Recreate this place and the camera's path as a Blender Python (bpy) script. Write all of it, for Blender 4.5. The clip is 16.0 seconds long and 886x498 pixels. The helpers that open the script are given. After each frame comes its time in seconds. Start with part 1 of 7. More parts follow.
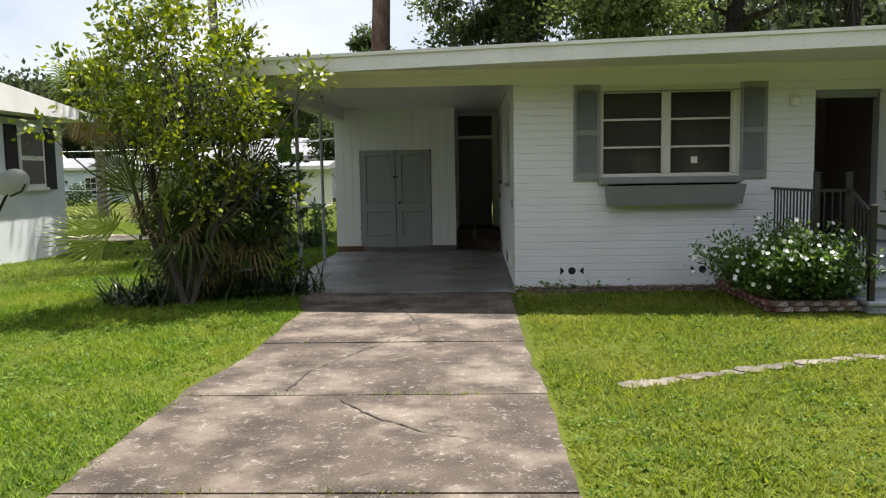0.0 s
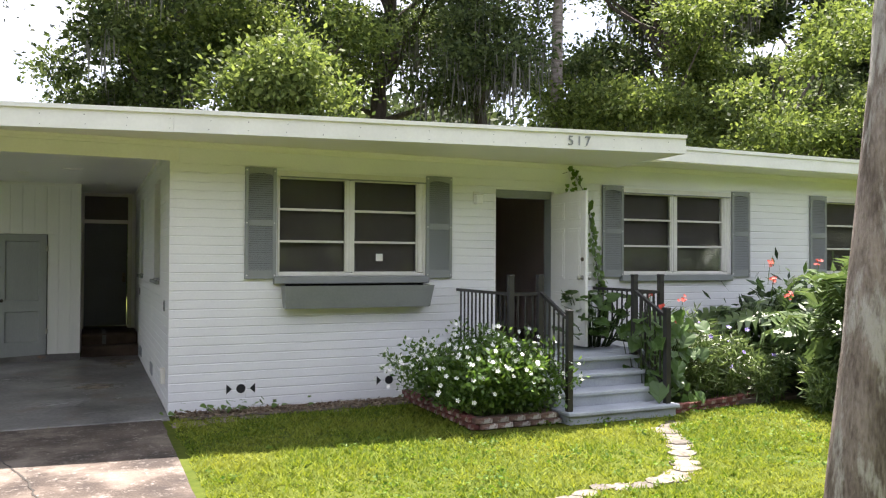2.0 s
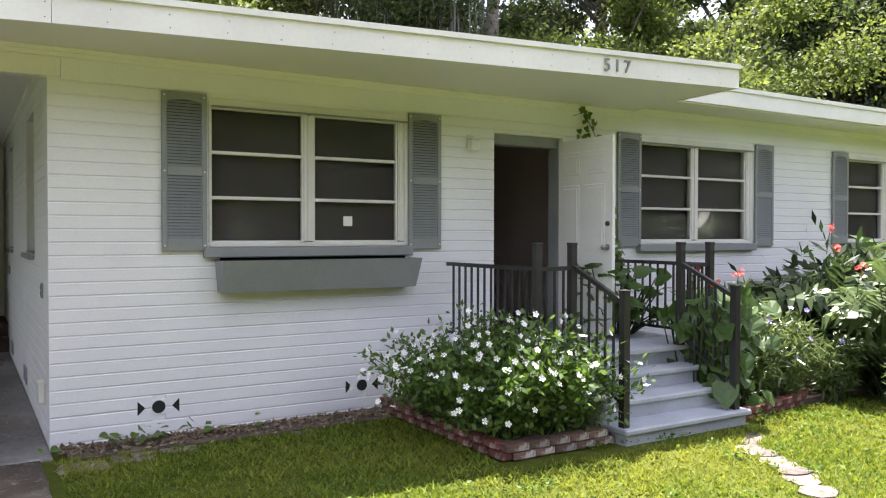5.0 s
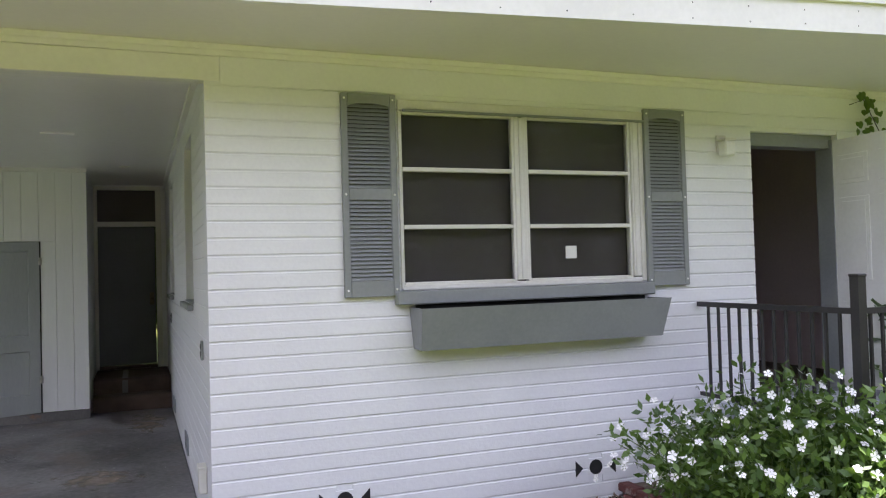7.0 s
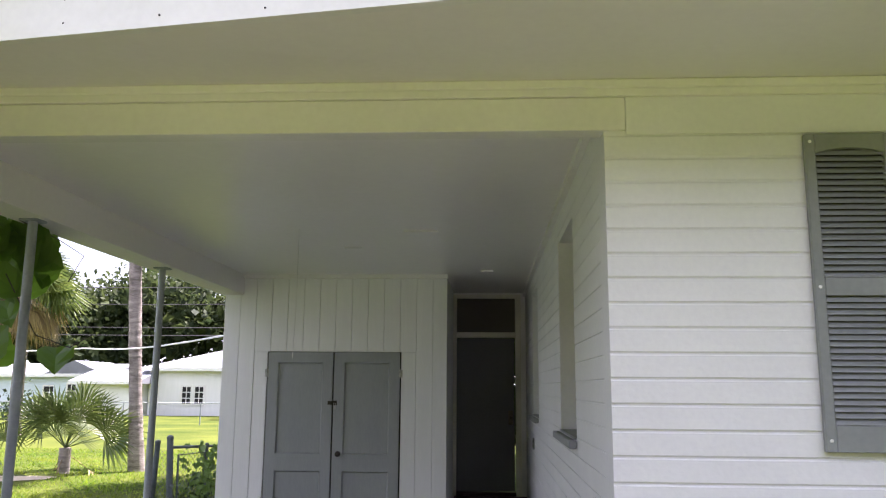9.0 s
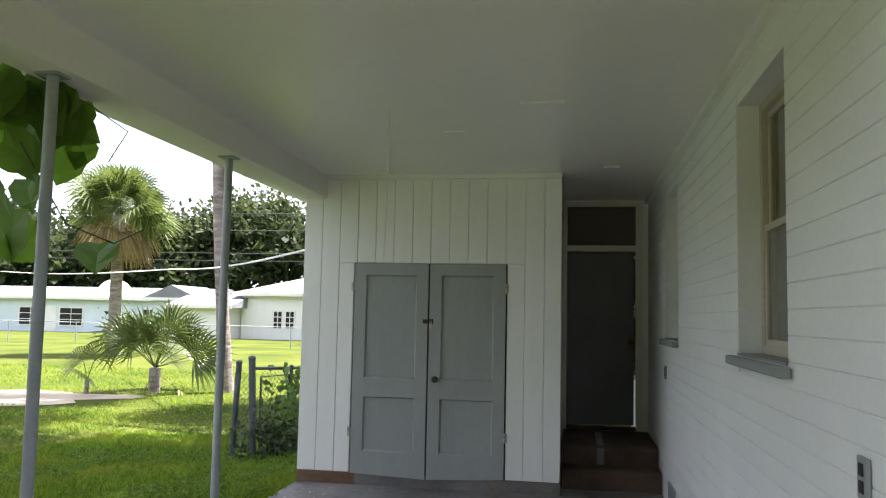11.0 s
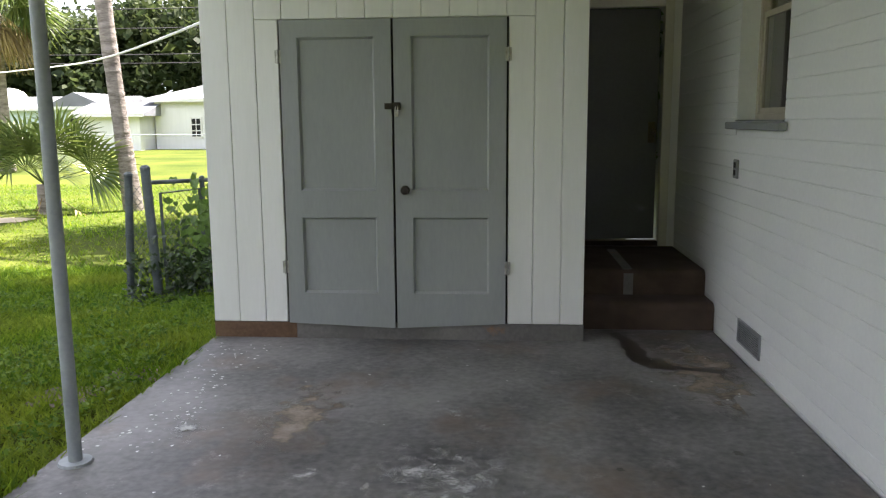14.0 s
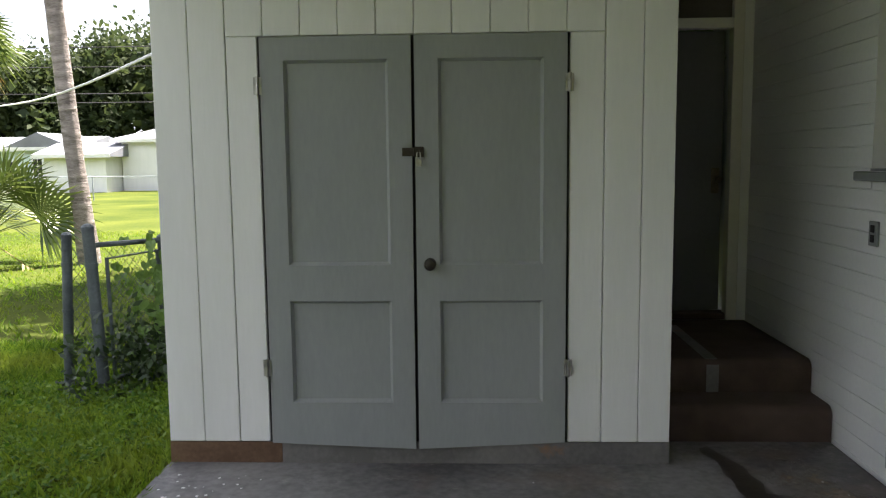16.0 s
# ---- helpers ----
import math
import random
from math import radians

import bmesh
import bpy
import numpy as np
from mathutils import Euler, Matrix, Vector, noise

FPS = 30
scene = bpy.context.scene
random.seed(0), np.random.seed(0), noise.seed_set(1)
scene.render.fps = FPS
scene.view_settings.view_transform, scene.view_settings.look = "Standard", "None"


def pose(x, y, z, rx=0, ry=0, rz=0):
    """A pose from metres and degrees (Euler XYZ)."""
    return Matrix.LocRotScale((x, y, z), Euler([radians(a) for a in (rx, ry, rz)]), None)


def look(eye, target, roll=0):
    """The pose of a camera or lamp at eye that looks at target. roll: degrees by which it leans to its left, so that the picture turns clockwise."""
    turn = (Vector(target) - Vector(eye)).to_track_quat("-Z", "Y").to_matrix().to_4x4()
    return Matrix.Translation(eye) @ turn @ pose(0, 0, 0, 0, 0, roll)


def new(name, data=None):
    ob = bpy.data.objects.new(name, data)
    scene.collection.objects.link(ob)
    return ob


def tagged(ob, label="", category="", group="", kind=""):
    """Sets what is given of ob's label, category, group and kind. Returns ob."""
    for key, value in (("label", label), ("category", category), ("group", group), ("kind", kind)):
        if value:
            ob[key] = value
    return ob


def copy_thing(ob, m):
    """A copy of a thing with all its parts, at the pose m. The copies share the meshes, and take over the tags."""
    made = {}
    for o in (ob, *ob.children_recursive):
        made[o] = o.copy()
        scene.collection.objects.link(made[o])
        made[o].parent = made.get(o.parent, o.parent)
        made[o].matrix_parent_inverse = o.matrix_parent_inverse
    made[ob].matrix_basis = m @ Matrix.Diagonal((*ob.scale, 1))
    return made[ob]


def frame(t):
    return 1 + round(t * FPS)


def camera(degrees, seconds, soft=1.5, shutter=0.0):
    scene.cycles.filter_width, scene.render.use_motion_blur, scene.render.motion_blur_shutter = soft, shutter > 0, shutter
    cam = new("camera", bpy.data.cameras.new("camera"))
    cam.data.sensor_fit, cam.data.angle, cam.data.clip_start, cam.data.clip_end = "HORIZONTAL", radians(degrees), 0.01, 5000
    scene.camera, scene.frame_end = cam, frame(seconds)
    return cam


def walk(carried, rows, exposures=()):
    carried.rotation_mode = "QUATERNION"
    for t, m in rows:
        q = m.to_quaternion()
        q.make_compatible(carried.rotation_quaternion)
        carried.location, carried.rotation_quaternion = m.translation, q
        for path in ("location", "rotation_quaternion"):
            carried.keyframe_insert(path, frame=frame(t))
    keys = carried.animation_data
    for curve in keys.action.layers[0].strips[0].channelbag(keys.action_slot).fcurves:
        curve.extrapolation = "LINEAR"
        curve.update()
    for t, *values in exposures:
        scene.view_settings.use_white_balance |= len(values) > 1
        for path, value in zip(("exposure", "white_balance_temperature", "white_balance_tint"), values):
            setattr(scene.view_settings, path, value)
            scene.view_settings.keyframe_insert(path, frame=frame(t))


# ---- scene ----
cam = camera(58.2, 16.0, 1.2)
PATH = [
    (0, (-0.573, -0.299, 1.643), (-0.652, 1.69, 1.45), -1.0),
    (0.5, (-0.554, 0.068, 1.655), (-0.527, 2.062, 1.498), 0.1),
    (1, (-0.678, 0.579, 1.665), (-0.379, 2.557, 1.647), -0.1),
    (1.5, (-0.808, 1.103, 1.66), (-0.237, 3.02, 1.681), 0.2),
    (2, (-0.823, 1.54, 1.73), (-0.011, 3.368, 1.756), 0.3),
    (2.5, (-0.8, 2.016, 1.684), (0.267, 3.707, 1.723), -0.2),
    (3, (-0.803, 2.459, 1.653), (0.477, 3.995, 1.689), 0.1),
    (5.5, (-0.502, 4.664, 1.609), (0.492, 6.398, 1.563), -0.3),
    (6, (-0.468, 5.096, 1.579), (0.52, 6.834, 1.534), -0.5),
    (6.5, (-0.469, 5.525, 1.602), (0.493, 7.278, 1.552), -0.8),
    (7, (-0.395, 6.025, 1.652), (0.323, 7.891, 1.703), -1.6),
    (7.5, (-0.395, 6.45, 1.686), (0.201, 8.354, 1.831), -1.5),
    (8, (-0.449, 6.845, 1.683), (0.048, 8.774, 1.858), -1.0),
    (8.5, (-0.479, 7.245, 1.728), (-0.386, 9.212, 2.073), -0.7),
    (11, (-0.852, 8.967, 1.61), (-1.174, 10.934, 1.778), 1.2),
    (11.5, (-0.98, 9.213, 1.529), (-1.275, 11.187, 1.39), 0.1),
    (12, (-1.064, 9.592, 1.479), (-1.337, 11.552, 1.188), -0.2),
    (12.5, (-1.203, 9.997, 1.431), (-1.454, 11.946, 1.06), -0.2),
    (13, (-1.336, 10.439, 1.428), (-1.535, 12.389, 1.033), -0.2),
    (13.5, (-1.404, 10.904, 1.464), (-1.577, 12.868, 1.131), -0.2),
    (14, (-1.52, 11.292, 1.461), (-1.662, 13.261, 1.142), -0.4),
    (14.5, (-1.642, 11.697, 1.477), (-1.764, 13.67, 1.168), -0.6),
    (15, (-1.74, 12.072, 1.485), (-1.838, 14.049, 1.197), -1.4),
    (15.5, (-1.829, 12.373, 1.481), (-1.934, 14.352, 1.214), -0.8),
    (16, (-1.939, 12.662, 1.52), (-2.013, 14.648, 1.295), -0.6),
]
EXPOSURES = [(0, 1.27, 6500, 14), (1, 1.47, 6500, 15), (1.5, 1.89, 6500, 16), (2.5, 2.22, 6400, 24), (5.5, 2.28, 6300, 26), (7, 2.49, 6130, 30), (8.5, 2.47, 6120, 34), (11, 2.54, 6250, 22), (11.6, 2.6, 6390, 20), (12.5, 2.94, 6500, 20), (13.1, 3.08, 6500, 20), (13.7, 2.73, 6500, 20), (14.8, 2.83, 6500, 20), (15.5, 2.54, 6500, 19), (16, 2.44, 6500, 19)]
walk(cam, [(t, look(eye, target, roll)) for t, eye, target, roll in PATH], EXPOSURES)

# ---- world, sun, sky ----
SUN = Vector((0.80, 1.00, 3.25)).normalized()
world = bpy.data.worlds.new("sky")
scene.world = world
world.use_nodes = True
wn, wl = world.node_tree.nodes, world.node_tree.links
wn.clear()
w_out, w_bg = wn.new("ShaderNodeOutputWorld"), wn.new("ShaderNodeBackground")
w_sky, w_mix, w_ramp = wn.new("ShaderNodeTexSky"), wn.new("ShaderNodeMixRGB"), wn.new("ShaderNodeValToRGB")
w_noise, w_tc, w_map = wn.new("ShaderNodeTexNoise"), wn.new("ShaderNodeTexCoord"), wn.new("ShaderNodeMapping")
w_sky.sky_type, w_sky.sun_disc = "NISHITA", False
w_sky.sun_elevation, w_sky.sun_rotation = math.asin(SUN.z), math.atan2(SUN.x, SUN.y)
w_map.inputs["Scale"].default_value = (1.0, 1.0, 2.2)
w_noise.inputs["Scale"].default_value, w_noise.inputs["Detail"].default_value = 2.6, 7
w_ramp.color_ramp.elements[0].position, w_ramp.color_ramp.elements[1].position = 0.30, 0.62
w_ramp.color_ramp.elements[0].color, w_ramp.color_ramp.elements[1].color = (0.34, 0.34, 0.34, 1), (0.95, 0.95, 0.95, 1)
w_mix.inputs["Color2"].default_value = (8.2, 8.7, 9.2, 1)
w_bg.inputs["Strength"].default_value = 0.053
wl.new(w_tc.outputs["Generated"], w_map.inputs["Vector"])
wl.new(w_map.outputs[0], w_noise.inputs["Vector"])
wl.new(w_noise.outputs["Fac"], w_ramp.inputs[0])
wl.new(w_ramp.outputs[0], w_mix.inputs["Fac"])
wl.new(w_sky.outputs[0], w_mix.inputs["Color1"])
wl.new(w_mix.outputs[0], w_bg.inputs["Color"])
wl.new(w_bg.outputs[0], w_out.inputs["Surface"])
sun = new("sun", bpy.data.lights.new("sun", "SUN"))
sun.data.energy, sun.data.angle, sun.data.color = 5.0, radians(0.6), (1.0, 0.95, 0.86)
sun.matrix_world = look((20, 10, 40), Vector((20, 10, 40)) - SUN)


# ---- materials ----
def surface(name, dark, light, scale=3.0, rough=0.7, bump=0.2, fine=60.0, metal=0.0, spots=None, spot_scale=2.0, spot_cover=0.6, stretch=(1, 1, 1), vary=0.0, coords="Object", depth=0.01, spec=0.5, soft=0.08, mottle=None):
    """Two-scale mottled paint, wood, concrete or metal; spots adds stains of a third colour."""
    m = bpy.data.materials.new(name)
    m.use_nodes = True
    n, l = m.node_tree.nodes, m.node_tree.links
    p = n["Principled BSDF"]
    p.inputs["Roughness"].default_value, p.inputs["Metallic"].default_value = rough, metal
    p.inputs["Specular IOR Level"].default_value = spec
    tc, mp = n.new("ShaderNodeTexCoord"), n.new("ShaderNodeMapping")
    mp.inputs["Scale"].default_value = stretch
    l.new(tc.outputs[coords], mp.inputs["Vector"])
    big, small = n.new("ShaderNodeTexNoise"), n.new("ShaderNodeTexNoise")
    big.inputs["Scale"].default_value, big.inputs["Detail"].default_value = scale, 5
    small.inputs["Scale"].default_value, small.inputs["Detail"].default_value = fine, 6
    add = n.new("ShaderNodeMath")
    add.operation = "MULTIPLY_ADD"
    add.inputs[1].default_value = 0.45
    mix = n.new("ShaderNodeMixRGB")
    mix.inputs["Color1"].default_value, mix.inputs["Color2"].default_value = (*dark, 1), (*light, 1)
    ramp = n.new("ShaderNodeMapRange")
    ramp.inputs["From Min"].default_value, ramp.inputs["From Max"].default_value = 0.54, 0.91
    for t in (big, small):
        l.new(mp.outputs[0], t.inputs["Vector"])
    l.new(small.outputs["Fac"], add.inputs[0])
    l.new(big.outputs["Fac"], add.inputs[2])
    l.new(add.outputs[0], ramp.inputs["Value"])
    l.new(ramp.outputs[0], mix.inputs["Fac"])
    col = mix.outputs[0]
    if spots:
        sp, sr, sm = n.new("ShaderNodeTexNoise"), n.new("ShaderNodeMapRange"), n.new("ShaderNodeMixRGB")
        sp.inputs["Scale"].default_value, sp.inputs["Detail"].default_value, sp.inputs["Roughness"].default_value = spot_scale, 8, 0.65
        sr.inputs["From Min"].default_value, sr.inputs["From Max"].default_value = spot_cover, spot_cover + soft
        l.new(mp.outputs[0], sp.inputs["Vector"])
        l.new(sp.outputs["Fac"], sr.inputs["Value"])
        l.new(sr.outputs[0], sm.inputs["Fac"])
        l.new(col, sm.inputs["Color1"])
        sm.inputs["Color2"].default_value = (*spots, 1)
        col = sm.outputs[0]
    if mottle:
        mo, mm = n.new("ShaderNodeTexNoise"), n.new("ShaderNodeMixRGB")
        mo.inputs["Scale"].default_value, mo.inputs["Detail"].default_value, mo.inputs["Roughness"].default_value = mottle[1], 10, 0.75
        mr2 = n.new("ShaderNodeMapRange")
        mr2.inputs["From Min"].default_value, mr2.inputs["From Max"].default_value, mr2.inputs["To Max"].default_value = mottle[3] if len(mottle) > 3 else 0.46, mottle[3] + 0.16 if len(mottle) > 3 else 0.68, mottle[2]
        l.new(mp.outputs[0], mo.inputs["Vector"])
        l.new(mo.outputs["Fac"], mr2.inputs["Value"])
        l.new(mr2.outputs[0], mm.inputs["Fac"])
        l.new(col, mm.inputs["Color1"])
        mm.inputs["Color2"].default_value = (*mottle[0], 1)
        col = mm.outputs[0]
    if vary:
        oi, hs, mr = n.new("ShaderNodeObjectInfo"), n.new("ShaderNodeHueSaturation"), n.new("ShaderNodeMapRange")
        mr.inputs["To Min"].default_value, mr.inputs["To Max"].default_value = 1 - vary, 1 + vary
        l.new(oi.outputs["Random"], mr.inputs["Value"])
        l.new(mr.outputs[0], hs.inputs["Value"])
        l.new(col, hs.inputs["Color"])
        col = hs.outputs[0]
    l.new(col, p.inputs["Base Color"])
    bp = n.new("ShaderNodeBump")
    bp.inputs["Strength"].default_value, bp.inputs["Distance"].default_value = bump, depth
    l.new(add.outputs[0], bp.inputs["Height"])
    l.new(bp.outputs[0], p.inputs["Normal"])
    return m


def foliage(name, dark, light, rough=0.45, through_light=0.35, spec=0.5, patches=None):
    """Leaves: each leaf a little different, light shining through."""
    m = bpy.data.materials.new(name)
    m.use_nodes = True
    n, l = m.node_tree.nodes, m.node_tree.links
    p, out = n["Principled BSDF"], n["Material Output"]
    p.inputs["Roughness"].default_value, p.inputs["Specular IOR Level"].default_value = rough, spec
    g, mix = n.new("ShaderNodeNewGeometry"), n.new("ShaderNodeMixRGB")
    mix.inputs["Color1"].default_value, mix.inputs["Color2"].default_value = (*dark, 1), (*light, 1)
    l.new(g.outputs["Random Per Island"], mix.inputs["Fac"])
    leaf_col = mix.outputs[0]
    if patches:
        pn, pr, pm = n.new("ShaderNodeTexNoise"), n.new("ShaderNodeMapRange"), n.new("ShaderNodeMixRGB")
        pn.inputs["Scale"].default_value, pn.inputs["Detail"].default_value = 0.9, 6
        pr.inputs["From Min"].default_value, pr.inputs["From Max"].default_value, pr.inputs["To Max"].default_value = 0.44, 0.70, 0.6
        l.new(g.outputs["Position"], pn.inputs["Vector"])
        l.new(pn.outputs["Fac"], pr.inputs["Value"])
        l.new(pr.outputs[0], pm.inputs["Fac"])
        l.new(leaf_col, pm.inputs["Color1"])
        pm.inputs["Color2"].default_value = (*patches, 1)
        leaf_col = pm.outputs[0]
    tr, ms, hs = n.new("ShaderNodeBsdfTranslucent"), n.new("ShaderNodeMixShader"), n.new("ShaderNodeHueSaturation")
    hs.inputs["Value"].default_value, hs.inputs["Saturation"].default_value, hs.inputs["Hue"].default_value = 1.5, 1.1, 0.49
    ms.inputs[0].default_value = through_light
    l.new(leaf_col, p.inputs["Base Color"])
    l.new(leaf_col, hs.inputs["Color"])
    l.new(hs.outputs[0], tr.inputs["Color"])
    l.new(p.outputs[0], ms.inputs[1])
    l.new(tr.outputs[0], ms.inputs[2])
    l.new(ms.outputs[0], out.inputs["Surface"])
    return m


def clear_glass():
    m = bpy.data.materials.new("window_glass")
    m.use_nodes = True
    p = m.node_tree.nodes["Principled BSDF"]
    p.inputs["Transmission Weight"].default_value, p.inputs["Roughness"].default_value, p.inputs["IOR"].default_value = 1.0, 0.03, 1.5
    p.inputs["Base Color"].default_value = (0.85, 0.87, 0.86, 1)
    return m


WHITE = surface("white_brick_paint", (0.72, 0.73, 0.745), (0.79, 0.80, 0.805), 1.2, 0.55, 0.35, 38, depth=0.006)
WHITE_TRIM = surface("white_trim_paint", (0.74, 0.74, 0.71), (0.82, 0.82, 0.79), 1.5, 0.45, 0.08, 30)
CREAM = surface("cream_trim_paint", (0.68, 0.67, 0.59), (0.77, 0.76, 0.68), 1.5, 0.5, 0.1, 30)
SOFFIT = surface("soffit_paint", (0.79, 0.77, 0.735), (0.84, 0.82, 0.785), 0.6, 0.6, 0.1, 25)
CEILING = surface("carport_ceiling_gloss_paint", (0.81, 0.80, 0.785), (0.86, 0.85, 0.835), 0.5, 0.35, 0.08, 14)
SHED_WHITE = surface("shed_board_paint", (0.79, 0.80, 0.78), (0.84, 0.845, 0.83), 1.6, 0.5, 0.2, 22, stretch=(3, 3, 0.4))
GREY = surface("grey_trim_paint", (0.21, 0.225, 0.225), (0.26, 0.275, 0.275), 2.0, 0.5, 0.12, 40)
DOOR_GREY = surface("grey_door_paint", (0.28, 0.30, 0.30), (0.325, 0.345, 0.34), 1.3, 0.42, 0.12, 30, stretch=(2, 2, 0.5))
DARK_DOOR = surface("dark_grey_door_paint", (0.115, 0.12, 0.13), (0.145, 0.15, 0.16), 1.5, 0.5, 0.1, 30)
STEP_GREY = surface("blue_grey_step_paint", (0.33, 0.36, 0.40), (0.43, 0.46, 0.50), 2.5, 0.55, 0.2, 40)
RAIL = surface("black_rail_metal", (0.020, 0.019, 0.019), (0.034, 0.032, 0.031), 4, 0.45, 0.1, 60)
GALV = surface("galvanised_metal", (0.30, 0.32, 0.34), (0.42, 0.44, 0.46), 6, 0.5, 0.15, 50, metal=0.5)
POST_GREY = surface("post_paint", (0.27, 0.30, 0.32), (0.36, 0.39, 0.41), 5, 0.55, 0.15, 50)
BRASS = surface("dark_brass", (0.10, 0.085, 0.06), (0.2, 0.17, 0.12), 12, 0.35, 0.1, 60, metal=0.8)
DARK_BRASS = surface("blackened_brass", (0.03, 0.026, 0.022), (0.07, 0.06, 0.048), 12, 0.4, 0.1, 60, metal=0.5)
STEEL = surface("worn_steel", (0.35, 0.34, 0.32), (0.55, 0.54, 0.52), 12, 0.35, 0.1, 60, metal=0.9)
DRIVE = surface("old_concrete", (0.026, 0.019, 0.014), (0.090, 0.069, 0.052), 2.2, 0.92, 0.9, 60, spots=(0.16, 0.135, 0.108), spot_scale=1.1, spot_cover=0.49, soft=0.18, mottle=((0.40, 0.365, 0.32), 15.0, 0.6, 0.55), stretch=(1.0, 1.0, 1), vary=0.12)
SLAB = surface("painted_carport_slab", (0.072, 0.070, 0.071), (0.245, 0.236, 0.232), 1.0, 0.50, 0.3, 26, spots=(0.165, 0.115, 0.085), spot_scale=1.3, spot_cover=0.53, soft=0.22, mottle=((0.42, 0.405, 0.39), 4.5, 0.6, 0.57))
STAIN_TAN = surface("bare_patch_concrete", (0.16, 0.128, 0.10), (0.37, 0.31, 0.25), 9, 0.75, 0.3, 60)
SCRAPE = surface("pale_scrape", (0.36, 0.36, 0.36), (0.55, 0.55, 0.54), 9, 0.7, 0.2, 60)


def worn_edge(m, scale, low, high):
    """Breaks a stain up into ragged islands that thin out towards its rim."""
    n, l = m.node_tree.nodes, m.node_tree.links
    tc, di, no, ad, mr = (n.new("ShaderNode" + k) for k in ("TexCoord", "VectorMath", "TexNoise", "Math", "MapRange"))
    di.operation, ad.operation = "DISTANCE", "MULTIPLY_ADD"
    di.inputs[1].default_value = (0.5, 0.5, 0.0)
    no.inputs["Scale"].default_value, no.inputs["Detail"].default_value, no.inputs["Roughness"].default_value = scale, 9, 0.7
    ad.inputs[1].default_value = -0.55
    mr.inputs["From Min"].default_value, mr.inputs["From Max"].default_value = low, high
    sp = n.new("ShaderNodeVectorMath")
    sp.operation = "MULTIPLY"
    sp.inputs[1].default_value = (1, 1, 0)
    l.new(tc.outputs["Generated"], sp.inputs[0])
    l.new(sp.outputs[0], di.inputs[0])
    l.new(tc.outputs["Object"], no.inputs["Vector"])
    l.new(di.outputs["Value"], ad.inputs[0])
    l.new(no.outputs["Fac"], ad.inputs[2])
    l.new(ad.outputs[0], mr.inputs["Value"])
    l.new(mr.outputs[0], n["Principled BSDF"].inputs["Alpha"])


worn_edge(STAIN_TAN, 6.0, 0.27, 0.46)
worn_edge(SCRAPE, 11.0, 0.38, 0.54)
STAIN_WET = surface("wet_stain", (0.035, 0.028, 0.023), (0.06, 0.05, 0.042), 6, 0.35, 0.2, 40)
CURB = surface("grey_curb_concrete", (0.13, 0.125, 0.12), (0.22, 0.21, 0.2), 2.5, 0.75, 0.3, 35, spots=(0.34, 0.17, 0.07), spot_scale=1.5, spot_cover=0.64)
SOIL = surface("soil_and_turf", (0.038, 0.058, 0.010), (0.088, 0.104, 0.018), 0.35, 0.95, 0.6, 14, spots=(0.10, 0.10, 0.02), spot_scale=0.5, spot_cover=0.6, soft=0.2, depth=0.03, spec=0.05)
SAND = surface("bare_sand", (0.36, 0.29, 0.2), (0.56, 0.47, 0.35), 1.2, 0.95, 0.4, 30)
DIRT = surface("bed_dirt", (0.06, 0.045, 0.035), (0.14, 0.11, 0.08), 4, 0.95, 0.6, 40)
PAVER = surface("weathered_paver", (0.11, 0.088, 0.068), (0.25, 0.20, 0.165), 6, 0.9, 0.5, 40, vary=0.15)
STONE = surface("flagstone", (0.075, 0.065, 0.048), (0.20, 0.18, 0.15), 5, 0.9, 0.6, 40, spots=(0.09, 0.095, 0.03), spot_scale=5, spot_cover=0.58, vary=0.25)
BRICK = surface("weathered_edging_brick", (0.10, 0.055, 0.042), (0.20, 0.125, 0.10), 6, 0.9, 0.8, 45, spots=(0.40, 0.37, 0.34), spot_scale=7, spot_cover=0.53, soft=0.05, vary=0.35)
RED_BRICK = surface("red_painted_brick", (0.10, 0.030, 0.026), (0.19, 0.06, 0.05), 5, 0.8, 0.5, 45, spots=(0.36, 0.30, 0.26), spot_scale=6, spot_cover=0.55, vary=0.2)
CARPET = surface("brown_outdoor_carpet", (0.055, 0.035, 0.026), (0.095, 0.065, 0.05), 5, 0.95, 0.6, 220)
BLACK = surface("dark_recess", (0.010, 0.010, 0.011), (0.016, 0.016, 0.017), 5, 0.8, 0.1, 30)
ROOM = surface("dim_room_paint", (0.50, 0.43, 0.40), (0.58, 0.50, 0.47), 1, 0.7, 0.1, 30)
# dark brown that paints the dimness seen through windows
WINDOW_DIM = surface("dim_window_brown", (0.095, 0.083, 0.078), (0.122, 0.107, 0.101), 1.2, 0.7, 0.1, 120)
ALU = surface("white_aluminium", (0.62, 0.61, 0.57), (0.72, 0.71, 0.67), 3, 0.4, 0.08, 50)
BEIGE = surface("beige_window_frame", (0.40, 0.36, 0.29), (0.50, 0.46, 0.38), 3, 0.5, 0.1, 50)
PAPER = surface("paper", (0.7, 0.7, 0.68), (0.8, 0.8, 0.78), 3, 0.8, 0.05, 40)
BARK = surface("grey_bark", (0.10, 0.080, 0.066), (0.30, 0.255, 0.22), 5.0, 0.95, 1.0, 42, stretch=(2.4, 2.4, 0.6), spots=(0.38, 0.365, 0.33), spot_scale=3.6, spot_cover=0.52, soft=0.07, mottle=((0.06, 0.046, 0.036), 9.0, 0.75, 0.52), depth=0.04, spec=0.2)
